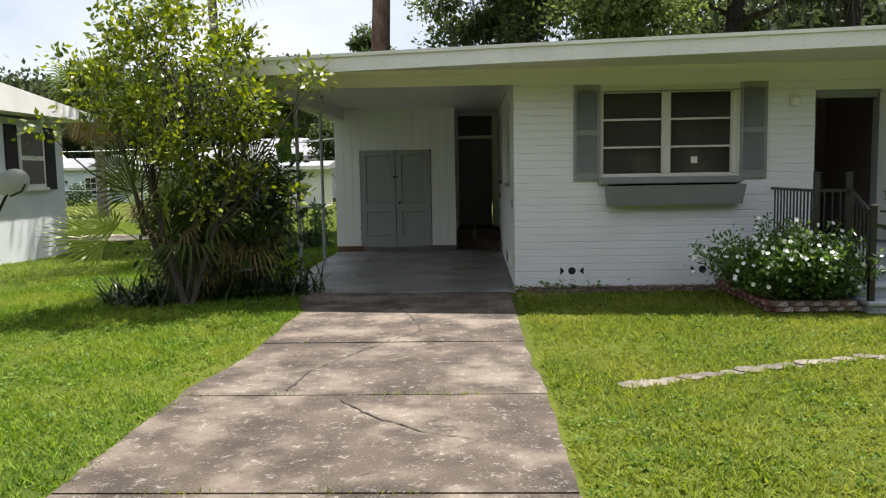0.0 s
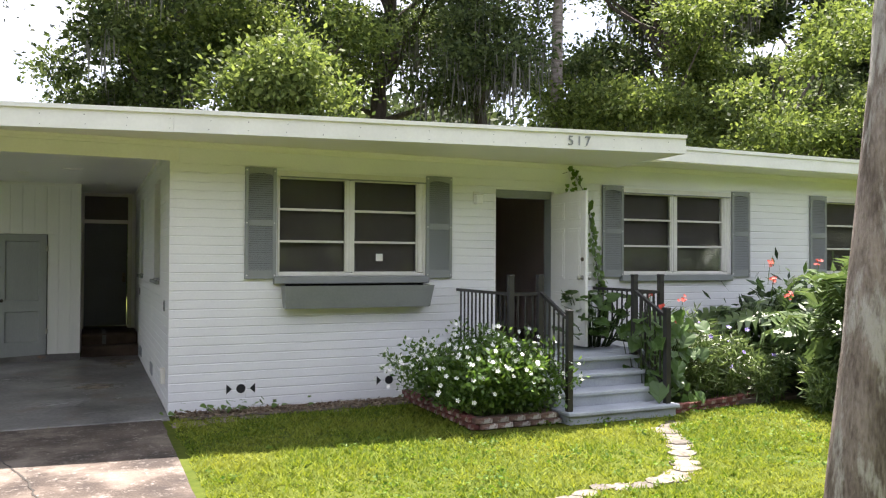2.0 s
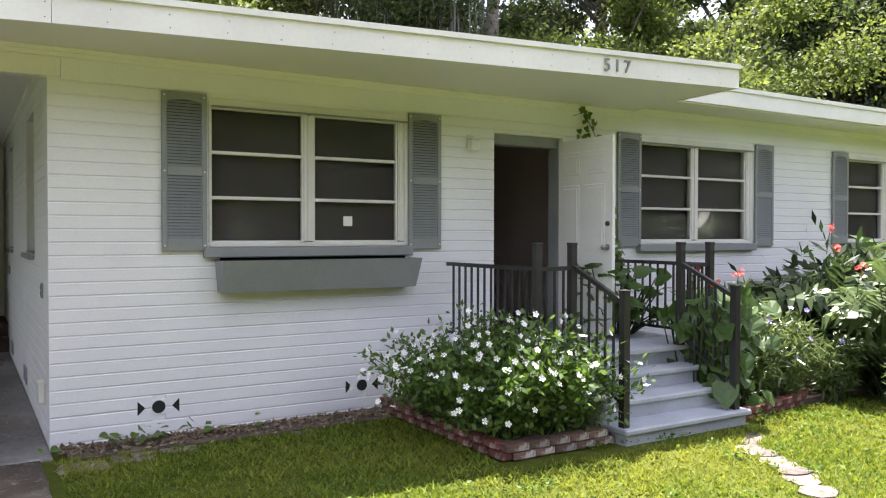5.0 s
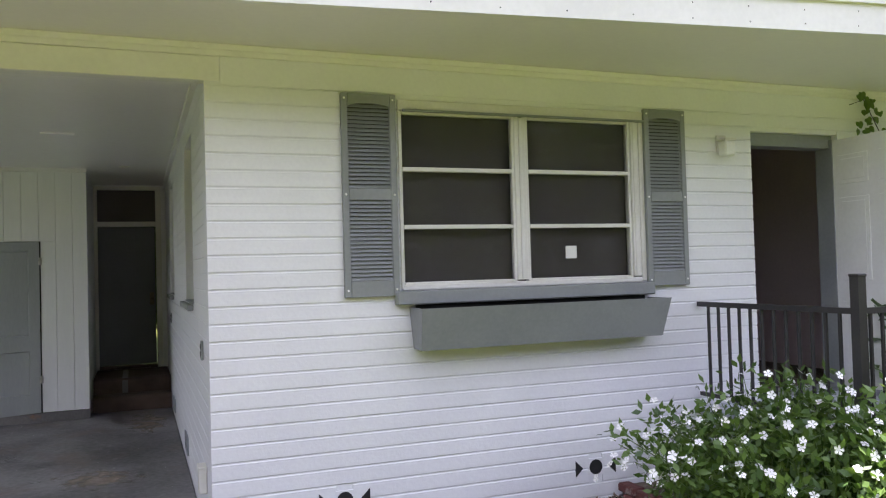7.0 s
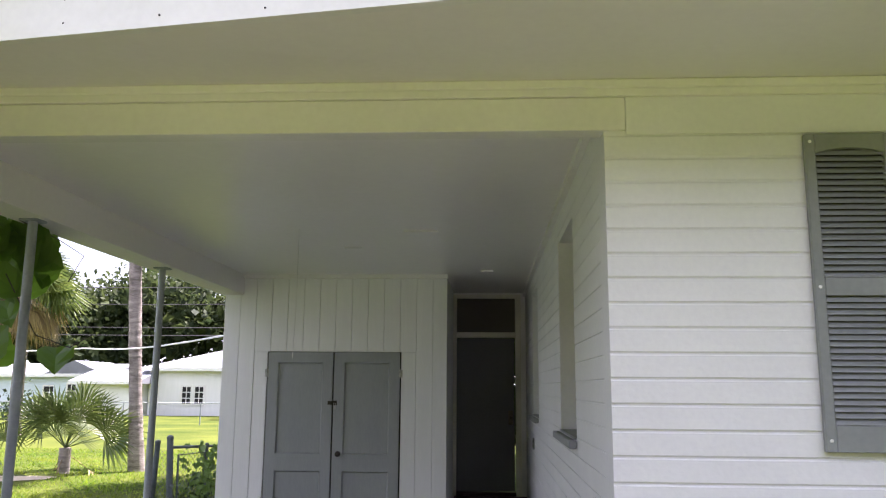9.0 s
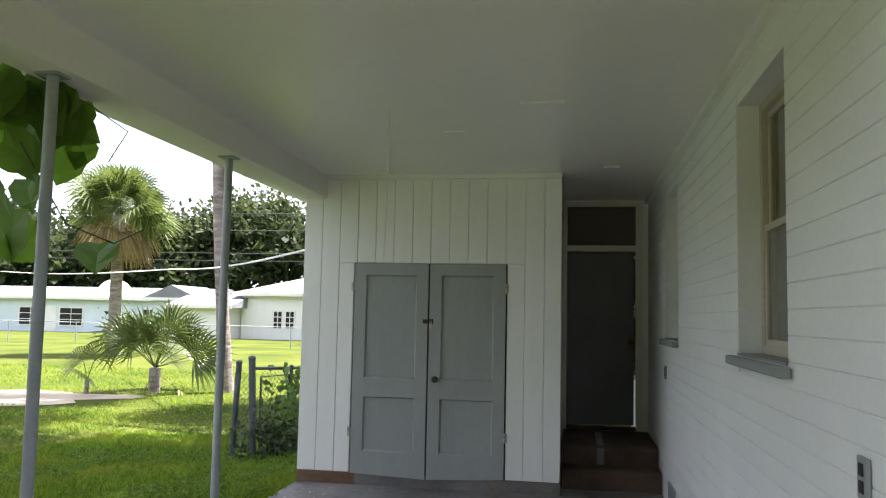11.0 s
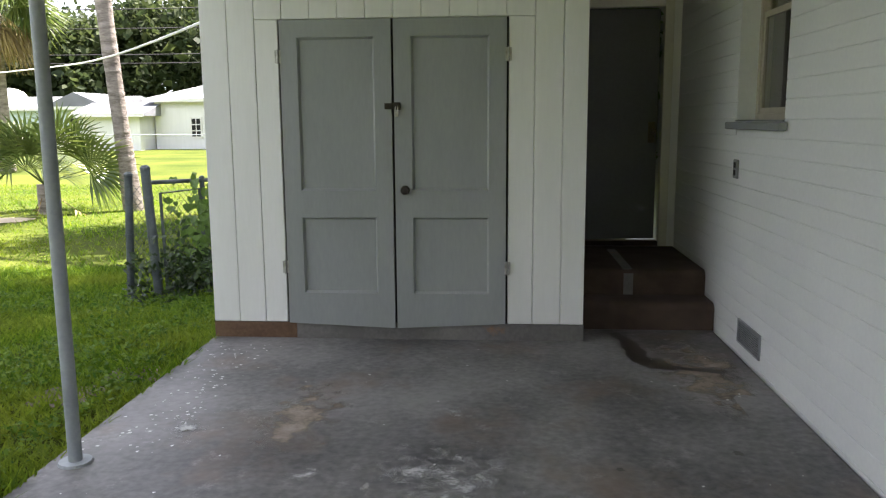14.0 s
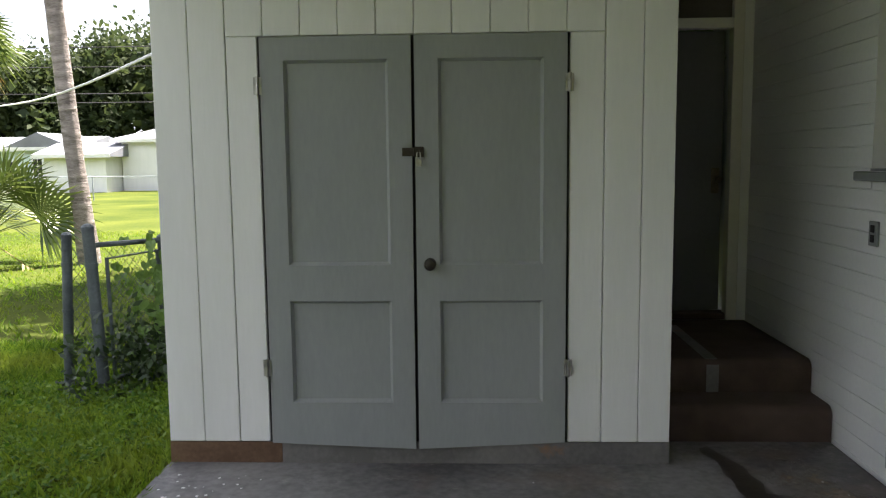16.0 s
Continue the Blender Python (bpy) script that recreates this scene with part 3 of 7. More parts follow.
def shutter():
    w, h = 0.366, 1.315
    s = thing("window_shutter", "grey plastic louvred shutter screwed to white brick", "shutter", group="window shutters")
    rails = [(0, 0.105), (0.625, 0.70), (h - 0.06, h)]
    b = Shape().box(0, -0.034, 0, 0.042, -0.002, h, 0.004).box(w - 0.042, -0.034, 0, w, -0.002, h, 0.004)
    for z0, z1 in rails:
        b.box(0.042, -0.034, z0, w - 0.042, -0.002, z1, 0.003)
    part("frame", b, GREY, s)
    b2 = Shape()
    n = 8
    arch = [(0.042 + (w - 0.084) * i / n, h - 0.062 - 0.022 * (2 * i / n - 1) ** 2) for i in range(n + 1)]
    b2.prism(arch + [(w - 0.042, h - 0.055), (0.042, h - 0.055)], "y", -0.034, -0.004)
    part("arched_head", b2, GREY, s)
    slat = mesh_of(Shape().add([(0.042, -0.031, 0.0), (w - 0.042, -0.031, 0.0), (w - 0.042, -0.029, 0.005), (0.042, -0.029, 0.005),
                                (0.042, -0.017, 0.019), (w - 0.042, -0.017, 0.019), (w - 0.042, -0.014, 0.024), (0.042, -0.014, 0.024)],
                               [(0, 1, 2, 3), (4, 7, 6, 5), (0, 4, 5, 1), (3, 2, 6, 7), (0, 3, 7, 4), (1, 5, 6, 2)]), "slat", GREY)
    for z0, z1 in ((0.107, 0.625), (0.702, h - 0.068)):
        k = int((z1 - z0) / 0.0255)
        for i in range(k):
            part("slat", slat, GREY, s).location = (0, 0, z0 + (z1 - z0) * i / k)
    # black sheet paints the shade between the slats
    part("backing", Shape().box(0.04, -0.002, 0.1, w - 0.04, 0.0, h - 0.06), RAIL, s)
    screw = mesh_of(Shape().tube([(0, 0, 0), (0, -0.005, 0)], [0.008, 0.006], 8), "screw", PAPER)
    for x in (0.021, w - 0.021):
        for z in (0.045, 0.66, h - 0.035):
            part("screw", screw, PAPER, s).location = (x, -0.034, z)
    return s


first = shutter()
first.location = (0.834, FRONT_Y - 0.004, 1.486)
for x in (3.128, 5.85, 8.258, 9.925, 12.39):
    copy_thing(first, pose(x, FRONT_Y - 0.004, 1.486))

# planter box under the large window
planter = thing("window_box", "empty grey painted wooden window box under the large window", "planter", (2.205, 10.9, 1.135))


def slab_between(a, b, t):
    """A board between two edges a and b, each a pair of corners, thickened by t."""
    vs = [Vector(p) for p in (*a, *b)]
    vs += [p + Vector(t) for p in vs]
    return Shape().add(vs, [(0, 1, 3, 2), (4, 6, 7, 5), (0, 4, 5, 1), (2, 3, 7, 6), (0, 2, 6, 4), (1, 5, 7, 3)])


part("front_panel", slab_between(((-0.94, -0.17, 0.272), (0.94, -0.17, 0.272)), ((-0.92, -0.085, 0.0), (0.905, -0.085, 0.0)), (0, 0.02, 0)), GREY, planter)
for s in (-1, 1):
    part("end_panel", slab_between(((s * 0.942, -0.168, 0.271), (s * 0.938, 0.088, 0.271)), ((s * 0.918, -0.083, 0.002), (s * 0.915, 0.088, 0.002)), (-0.02 * s, 0, 0)), GREY, planter)
part("floor_board", Shape().box(-0.895, -0.064, 0.0, 0.885, 0.088, 0.02), GREY, planter)
# black sheets added to paint the shade inside the empty box
part("inside_shade", Shape().box(-0.895, 0.07, 0.02, 0.885, 0.09, 0.289).add([(-0.91, -0.138, 0.235), (0.91, -0.138, 0.235), (0.88, -0.062, 0.03), (-0.88, -0.062, 0.03)], [(0, 1, 2, 3)]).box(-0.89, -0.06, 0.021, 0.88, 0.068, 0.04), BLACK, planter, "black sheets in place of the shade inside the empty box")

# ---- front door ----
frame_door = thing("door_1", "white six-panel front door standing open outwards", "door", kind="structure")
part("door_jamb", Shape().box(DOOR_X0, 11.06, 0.585, DOOR_X0 + 0.035, 11.2, 2.64).box(DOOR_X1 - 0.035, 11.03, 0.585, DOOR_X1, 11.2, 2.64).box(DOOR_X0, 11.06, 2.585, DOOR_X1, 11.2, 2.68).box(DOOR_X0 + 0.035, 11.05, 2.572, DOOR_X1 - 0.035, 11.2, 2.584), GREY, frame_door)
leaf = part("door_leaf", Shape().box(5.035, 10.19, 0.607, 5.075, 11.07, 2.636, 0.003), WHITE_TRIM, frame_door)
for y0, y1 in ((10.30, 10.59), (10.69, 10.98)):
    for z0, z1 in ((0.80, 1.30), (1.47, 2.15), (2.26, 2.50)):
        part("raised_panel", Shape().box(5.030, y0, z0, 5.036, y1, z1, 0.0025).box(5.026, y0 + 0.035, z0 + 0.035, 5.031, y1 - 0.035, z1 - 0.035, 0.0022), WHITE_TRIM, leaf)
part("door_knob", Shape().tube([(5.035, 10.255, 1.50), (4.985, 10.255, 1.50)], 0.012, 10).ball((4.975, 10.255, 1.50), 0.03).tube([(5.036, 10.255, 1.50), (5.030, 10.255, 1.50)], 0.033, 14)
     .tube([(5.035, 10.255, 1.50), (5.13, 10.255, 1.50)], 0.012, 10).ball((5.13, 10.255, 1.50), 0.03), STEEL, leaf, "round chrome knob", True)
part("deadbolt", Shape().tube([(5.036, 10.255, 1.74), (5.018, 10.255, 1.74)], [0.028, 0.024], 14), BRASS, leaf, "dark deadbolt", True)
part("threshold", Shape().box(DOOR_X0, 10.99, 0.56, DOOR_X1, 11.2, 0.60, 0.005), GREY, frame_door)

# porch lamp
lamp = thing("wall_lamp", "small square white wall lamp with frosted shade", "lamp", (3.85, 11.0, 2.50))
part("back_plate", Shape().box(-0.045, -0.02, 0.0, 0.045, 0.0, 0.13, 0.004), ALU, lamp)
part("shade", Shape().box(-0.05, -0.12, -0.04, 0.05, -0.03, 0.075, 0.012), PAPER, lamp)
part("cap", Shape().box(-0.055, -0.125, 0.075, 0.055, -0.02, 0.095, 0.004), ALU, lamp)

# house number, three separate digits on the fascia
for k, d in enumerate("517"):
    cu = bpy.data.curves.new("digit", "FONT")
    cu.body, cu.size, cu.extrude = d, 0.165, 0.006
    tmp = bpy.data.objects.new("digit", cu)
    me = bpy.data.meshes.new_from_object(tmp)
    me.materials.append(GREY)
    x = 4.41 + 0.115 * k
    ob = tagged(new("house_number", me), "grey metal house number %s on the white fascia" % d, "house number", group="house number digits")
    ob.matrix_world = pose(x, eave_y(x) - 0.012, eave_z(x) + 0.045, 90, 0, -4.9)

# ---- front steps ----
steps = thing("front_steps", "blue-grey painted wooden entrance steps and landing", "steps", (4.6, 9.5, 0))
for z0, z1, y0, y1, x0, x1 in ((-0.06, 0.088, 8.79, 9.16, 3.88, 5.39), (0.195, 0.25, 9.06, 9.42, 3.90, 5.37), (0.355, 0.41, 9.32, 9.62, 3.90, 5.37)):
    part("tread", Shape().box(x0 - 4.6, y0 - 9.5, max(z0, z1 - 0.05), x1 - 4.6, y1 - 9.5, z1, 0.012), STEP_GREY, steps)
for z0, z1, y0 in ((-0.06, 0.04, 8.83), (0.088, 0.2, 9.10), (0.25, 0.36, 9.36), (0.41, 0.53, 9.60)):
    part("riser", Shape().box(3.92 - 4.6, y0 - 9.5, z0, 5.35 - 4.6, y0 - 9.47, z1), STEP_GREY, steps)
for x in (3.92, 5.33):
    part("side_panel", Shape().prism([(8.86, -0.06), (9.6, -0.06), (9.6, 0.36), (9.36, 0.36), (9.36, 0.2), (9.1, 0.2), (9.1, 0.05), (8.86, 0.05)], "x", x - 0.01, x + 0.01), STEP_GREY, steps).location = (-4.6, -9.5, 0)
boards = 9
for i in range(boards):
    y0 = 9.52 + (10.99 - 9.52) * i / boards
    part("deck_board", Shape().box(3.52 - 4.6, y0 - 9.5, 0.53, 5.80 - 4.6, y0 - 9.5 + 1.47 / boards - 0.006, 0.57, 0.004), STEP_GREY, steps)
for x0, y0, x1, y1 in ((3.56, 9.56, 3.60, 10.98), (5.72, 9.56, 5.76, 10.98), (3.60, 9.56, 3.92, 9.6), (5.35, 9.56, 5.72, 9.6)):
    part("deck_skirt", Shape().box(x0 - 4.6, y0 - 9.5, -0.06, x1 - 4.6, y1 - 9.5, 0.53), STEP_GREY, steps)


def railing(xo, xi, xl, label):
    r = thing("stair_railing", label, "railing", (xo, 9.55, 0.57), group="entrance railings")
    o = Vector((xo, 9.55, 0.57))

    def bar(name, p, q, w, parent=r):
        p, q = Vector(p) - o, Vector(q) - o
        d = (q - p).normalized()
        a = Vector((0, 0, 1)).cross(d) if abs(d.z) < 0.9 else Vector((1, 0, 0))
        a.normalize()
        b = d.cross(a)
        vs = [e + a * s * w / 2 + b * t * w / 2 for e in (p, q) for s, t in ((-1, -1), (1, -1), (1, 1), (-1, 1))]
        return part(name, Shape().add(vs, [(0, 3, 2, 1), (4, 5, 6, 7), (0, 1, 5, 4), (1, 2, 6, 5), (2, 3, 7, 6), (3, 0, 4, 7)]), RAIL, parent)

    for x, y, z0, z1 in ((xo, 9.55, 0.57, 1.54), (xi, 9.565, 0.57, 1.54), (xl, 8.885, 0.088, 1.17)):
        p = bar("post", (x, y, z0), (x, y, z1), 0.062)
        part("post_cap", Shape().box(x - 0.037 - o.x, y - 0.037 - o.y, z1 - o.z, x + 0.037 - o.x, y + 0.037 - o.y, z1 - o.z + 0.018, 0.005), RAIL, p)
    zt, zb = 1.335, 0.66
    runs = [((xo, 9.58, zt, zb), (xo, 10.99, zt, zb), 13), ((xo, 9.555, zt, zb), (xi, 9.565, zt, zb), 4), ((xi, 9.54, zt + 0.01, zb), (xl, 8.91, 1.09, 0.27), 6)]
    for (ax, ay, at, ab), (bx, by, bt, bb), n in runs:
        bar("top_rail", (ax, ay, at), (bx, by, bt), 0.036)
        bar("bottom_rail", (ax, ay, ab), (bx, by, bb), 0.028)
        for i in range(1, n):
            t = i / n
            x, y = ax + (bx - ax) * t, ay + (by - ay) * t
            bar("baluster", (x, y, ab + (bb - ab) * t), (x, y, at + (bt - at) * t), 0.017)
    return r


railing(3.585, 3.98, 3.945, "black metal stair railing beside the white flowering bush")
railing(5.72, 5.33, 5.27, "black metal stair railing overgrown by large green leaves")

# ---- carport shed: boards and double doors ----
STEP = 0.1835
xb = -3.50
while xb < -0.97:
    a, b = xb, min(xb + STEP, -0.955)
    for z0, z1 in ([(0.092, 2.985)] if b <= CL_X0 or a >= CL_X1 else []):
        part("board", Shape().box(a + 0.0018, SHED_Y - 0.002 * random.random(), z0, b - 0.0018, SHED_Y + 0.02, z1, 0.003), SHED_WHITE, wall_shed)
    if not (b <= CL_X0 or a >= CL_X1):
        part("board", Shape().box(a + 0.0018, SHED_Y - 0.002 * random.random(), CL_Z1 + 0.006, b - 0.0018, SHED_Y + 0.02, 2.985, 0.003), SHED_WHITE, wall_shed)
        if a < CL_X0 - 0.02:
            part("board", Shape().box(a + 0.003, SHED_Y, 0.092, CL_X0 - 0.005, SHED_Y + 0.02, CL_Z1 + 0.004, 0.003), SHED_WHITE, wall_shed)
        if b > CL_X1 + 0.02:
            part("board", Shape().box(CL_X1 + 0.005, SHED_Y, 0.092, b - 0.003, SHED_Y + 0.02, CL_Z1 + 0.004, 0.003), SHED_WHITE, wall_shed)
    xb += STEP
side_board = mesh_of(Shape().box(-3.507, 0, 0.0, -3.49, 0.178, 2.85), "board", SHED_WHITE)
for i in range(15):
    part("board", side_board, SHED_WHITE, wall_shed).location = (0, SHED_Y + 0.03 + 0.1835 * i, 0.02)

closet = thing("storage_doors", "grey two-panel double doors of the shed with padlocked hasp", "door", (-2.2225, SHED_Y, 0.1))


def leaf_door(x0, x1, sag_left, sag_right):
    """Stiles, rails and sunk panels; the foot of the leaf hangs lower on one side."""
    o = closet.location
    y0, y1 = SHED_Y - 0.012, SHED_Y + 0.022
    w, h = x1 - x0, CL_Z1 - CL_Z0
    zs = [CL_Z0, CL_Z0 + 0.215, CL_Z0 + 0.735, CL_Z0 + 0.915, CL_Z1 - 0.112, CL_Z1]
    sx = (0.114, 0.112)

    def drop(shape):
        shape.v = [(x - o.x, y - o.y, z - o.z - (0 if z > CL_Z0 + 0.1 else sag_left + (sag_right - sag_left) * (x - x0) / w)) for x, y, z in shape.v]
        return shape

    leaf = part("door_leaf", drop(Shape().box(x0, y0, zs[0], x1, y1, zs[1]).box(x0, y0, zs[2], x1, y1, zs[3]).box(x0, y0, zs[4], x1, y1, zs[5])
                                  .box(x0, y0, zs[1], x0 + sx[0], y1, zs[2]).box(x1 - sx[1], y0, zs[1], x1, y1, zs[2])
                                  .box(x0, y0, zs[3], x0 + sx[0], y1, zs[4]).box(x1 - sx[1], y0, zs[3], x1, y1, zs[4])), DOOR_GREY, closet)
    for z0, z1 in ((zs[1], zs[2]), (zs[3], zs[4])):
        a, b, e = x0 + sx[0], x1 - sx[1], 0.014
        part("panel", drop(Shape().box(a, y0 + 0.022, z0, b, y1, z1)), DOOR_GREY, leaf)
        q = Shape()
        outer, inner = [(a, z0), (b, z0), (b, z1), (a, z1)], [(a + e, z0 + e), (b - e, z0 + e), (b - e, z1 - e), (a + e, z1 - e)]
        vs = [(x, y0 + 0.002, z) for x, z in outer] + [(x, y0 + 0.021, z) for x, z in inner]
        q.add(vs, [(i, (i + 1) % 4, (i + 1) % 4 + 4, i + 4) for i in range(4)])
        part("moulding", drop(q), DOOR_GREY, leaf)
    return leaf


# black board set behind the leaves so that their gaps look shaded
part("gap_shade", Shape().box(CL_X0 - 0.003 + 2.2225, 0.0125, CL_Z0 - 0.128, CL_X1 + 0.003 + 2.2225, 0.0195, CL_Z1 - 0.096), BLACK, closet, "black board painting the shade in the gaps round the door leaves")
left_leaf = leaf_door(CL_X0 + 0.010, -2.231, -0.003, 0.028)
right_leaf = leaf_door(-2.215, CL_X1 - 0.010, 0.028, -0.008)
hinge = mesh_of(Shape().tube([(0, 0, -0.045), (0, 0, 0.045)], 0.008, 8).box(-0.02, 0.004, -0.042, 0.02, 0.008, 0.042), "hinge", STEEL)
for x, lf in ((CL_X0 - 0.002, left_leaf), (CL_X1 + 0.002, right_leaf)):
    for z in (0.40, 1.80):
        part("hinge", hinge, STEEL, lf, "painted steel hinge").location = (x - closet.location.x, -0.022, z - 0.02)
part("hasp", Shape().box(-0.055, -0.020, 1.435, 0.03, -0.013, 1.475).box(0.0, -0.026, 1.43, 0.05, -0.019, 1.48, 0.002).box(0.022, -0.04, 1.445, 0.030, -0.02, 1.465), DARK_BRASS, closet, "dull brass hasp")
part("padlock", Shape().box(0.012, -0.045, 1.385, 0.04, -0.03, 1.42, 0.003).tube([(0.017, -0.037, 1.42), (0.018, -0.037, 1.45), (0.026, -0.037, 1.457), (0.034, -0.037, 1.45), (0.035, -0.037, 1.42)], 0.003, 6), STEEL, closet, "small steel padlock")
part("door_knob", Shape().tube([(0.075, -0.012, 0.905), (0.075, -0.045, 0.905)], 0.012, 10).tube([(0.075, -0.040, 0.905), (0.075, -0.052, 0.905), (0.075, -0.066, 0.905), (0.075, -0.072, 0.905)], [0.018, 0.03, 0.026, 0.01], 14)
     .tube([(0.075, -0.012, 0.905), (0.075, -0.016, 0.905)], 0.03, 14), DARK_BRASS, closet, "dark round brass knob", True)
# black sheet stands in for the unlit shed interior
structure("shed_dark_inside", Shape().box(-3.35, SHED_Y + 0.12, 0.0, -1.1, SHED_Y + 0.13, 2.9), BLACK, "black sheet in place of the dark inside of the shed", "backing")

# ---- passage with carpeted steps and back door ----
csteps = thing("carpeted_steps", "two steps covered in brown outdoor carpet", "steps", (-0.48, 17.4, -0.03))


def soft_step(y0, y1, z0, z1):
    r, n = 0.055, 7
    prof = [(y1, z0), (y0, z0)] + [(y0 + r - r * math.cos(math.pi / 2 * i / n), z1 - r + r * math.sin(math.pi / 2 * i / n)) for i in range(n + 1)] + [(y1, z1)]
    return Shape().prism(prof, "x", -0.46, 0.475)


part("step", soft_step(-0.50, -0.2, 0.0, 0.20), CARPET, csteps)
part("step", soft_step(-0.22, 1.32, 0.0, 0.385), CARPET, csteps)
part("tape_strip", Shape().box(-0.12, -0.19, 0.385, -0.05, 0.75, 0.388).box(-0.12, -0.225, 0.20, -0.05, -0.221, 0.36), CURB, csteps, "pale worn strip on the carpet")
back = thing("door_2", "dark grey back door standing slightly ajar in a white frame with transom", "door", kind="structure")
KY = 18.33
part("door_jamb", Shape().box(-0.96, KY, 0.355, -0.915, KY + 0.1, 2.97, 0.004).box(-0.135, KY, 0.355, -0.06, KY + 0.1, 2.97, 0.004).box(-0.915, KY, 2.395, -0.135, KY + 0.1, 2.465, 0.004).box(-0.915, KY, 2.92, -0.135, KY + 0.1, 2.97, 0.004), CREAM, back)
part("threshold", Shape().box(-0.915, KY + 0.01, 0.355, -0.135, KY + 0.1, 0.40, 0.004), CARPET, back)
part("transom_panel", Shape().box(-0.915, KY + 0.05, 2.465, -0.135, KY + 0.06, 2.92), WINDOW_DIM, back, "dark screened transom")
bl = part("door_leaf", Shape().box(0, 0, 0.0, 0.772, 0.04, 1.985, 0.003), DARK_DOOR, back)
bl.matrix_world = pose(-0.912, KY + 0.03, 0.405, 0, 0, 8)
part("door_handle", Shape().box(0.69, -0.012, 0.85, 0.75, 0.0, 1.03, 0.005).tube([(0.72, -0.012, 0.95), (0.72, -0.05, 0.95)], 0.012, 8).ball((0.72, -0.06, 0.95), 0.028), BRASS, bl, "dark metal handle plate")
structure("wall_passage", Shape().box(-0.96, KY, 2.97, 0.0, KY + 0.1, 3.0).box(-0.06, KY, 0.0, 0.004, KY + 0.1, 2.97).box(-0.96, KY, -0.05, -0.06, KY + 0.1, 0.355), SHED_WHITE, "white wall round the back door", "wall")

# ---- carport side windows, vents, outlets ----


def side_window(name, y0, y1, label):
    w = thing(name, label, "window", kind="structure")
    z0, z1, x = 1.44, 2.76, 0.118
    part("window_frame", Shape().box(x, y0, z0, x + 0.08, y0 + 0.045, z1, 0.004).box(x, y1 - 0.045, z0, x + 0.08, y1, z1, 0.004).box(x, y0 + 0.045, z0, x + 0.08, y1 - 0.045, z0 + 0.05, 0.004).box(x, y0 + 0.045, z1 - 0.05, x + 0.08, y1 - 0.045, z1, 0.004), BEIGE, w)
    mid = (z0 + z1) / 2
    for a, b, off in ((z0 + 0.05, mid + 0.015, 0.012), (mid - 0.015, z1 - 0.05, 0.035)):
        sash = part("sash", Shape().box(x + off, y0 + 0.045, a, x + off + 0.022, y0 + 0.08, b).box(x + off, y1 - 0.08, a, x + off + 0.022, y1 - 0.045, b)
                    .box(x + off, y0 + 0.08, a, x + off + 0.022, y1 - 0.08, a + 0.035).box(x + off, y0 + 0.08, b - 0.035, x + off + 0.022, y1 - 0.08, b), BEIGE, w)
        part("pane", Shape().box(x + off + 0.009, y0 + 0.075, a + 0.03, x + off + 0.012, y1 - 0.075, b - 0.03), GLASS, sash).visible_shadow = False
    # same added dark sheet instead of a dim room
    part("dim_sheet", Shape().box(x + 0.072, y0 + 0.046, z0 + 0.051, x + 0.078, y1 - 0.046, z1 - 0.051), WINDOW_DIM, w, "dark sheet in place of the dim room behind the glass")
    part("window_sill", Shape().box(-0.05, y0 - 0.07, 1.392, -0.005, y1 + 0.08, 1.438, 0.006).box(-0.006, y0 + 0.003, 1.441, 0.118, y1 - 0.003, 1.452), GREY, w, "grey painted sill")


side_window("window_4", *SIDE_WINDOWS[0], "single-hung side window with beige frame in a deep reveal")
side_window("window_5", *SIDE_WINDOWS[1], "narrow-looking side window with beige frame near the passage")


def wall_vent(y0, y1, z0, z1):
    v = thing("wall_vent", "small white louvred foundation vent in the brick", "vent", (0.0, (y0 + y1) / 2, z0), group="carport foundation vents")
    h, w = z1 - z0, (y1 - y0) / 2
    part("frame", Shape().box(-0.012, -w, 0, 0.0, -w + 0.014, h).box(-0.012, w - 0.014, 0, 0.0, w, h).box(-0.012, -w + 0.014, 0, 0.0, w - 0.014, 0.014).box(-0.012, -w + 0.014, h - 0.014, 0.0, w - 0.014, h), GALV, v)
    part("backing", Shape().box(-0.003, -w + 0.014, 0.014, 0.0, w - 0.014, h - 0.014), BLACK, v)
    sl = mesh_of(Shape().box(-0.009, -w + 0.014, 0, -0.004, w - 0.014, 0.007), "slat", GALV)
    for i in range(9):
        part("slat", sl, GALV, v).location = (0, 0, 0.02 + (h - 0.045) * i / 8)


wall_vent(13.39, 13.785, 0.08, 0.24)
wall_vent(15.90, 16.33, 0.06, 0.21)


def outlet(y, z, h, mat, label):
    o = thing("outlet_box", label, "outlet", (0.0, y, z), group="wall outlets")
    part("plate", Shape().box(-0.014, -0.04, 0, 0.0, 0.04, h, 0.003), mat, o)
    part("socket", Shape().box(-0.018, -0.018, h * 0.15, -0.013, 0.018, h * 0.45, 0.002).box(-0.018, -0.018, h * 0.55, -0.013, 0.018, h * 0.85, 0.002), BLACK, o)


outlet(11.51, 1.10, 0.125, GREY, "dark weathered electrical outlet on the brick")
outlet(16.55, 1.08, 0.12, GREY, "dark weathered electrical outlet near the passage")
jb = thing("junction_box", "cream painted utility box low on the side wall", "utility box", (0.0, 11.42, 0.26))
part("body", Shape().box(-0.05, -0.06, 0, 0.0, 0.06, 0.17, 0.006), CREAM, jb)
part("lid", Shape().box(-0.056, -0.065, 0.16, 0.0, 0.065, 0.175, 0.003), CREAM, jb)

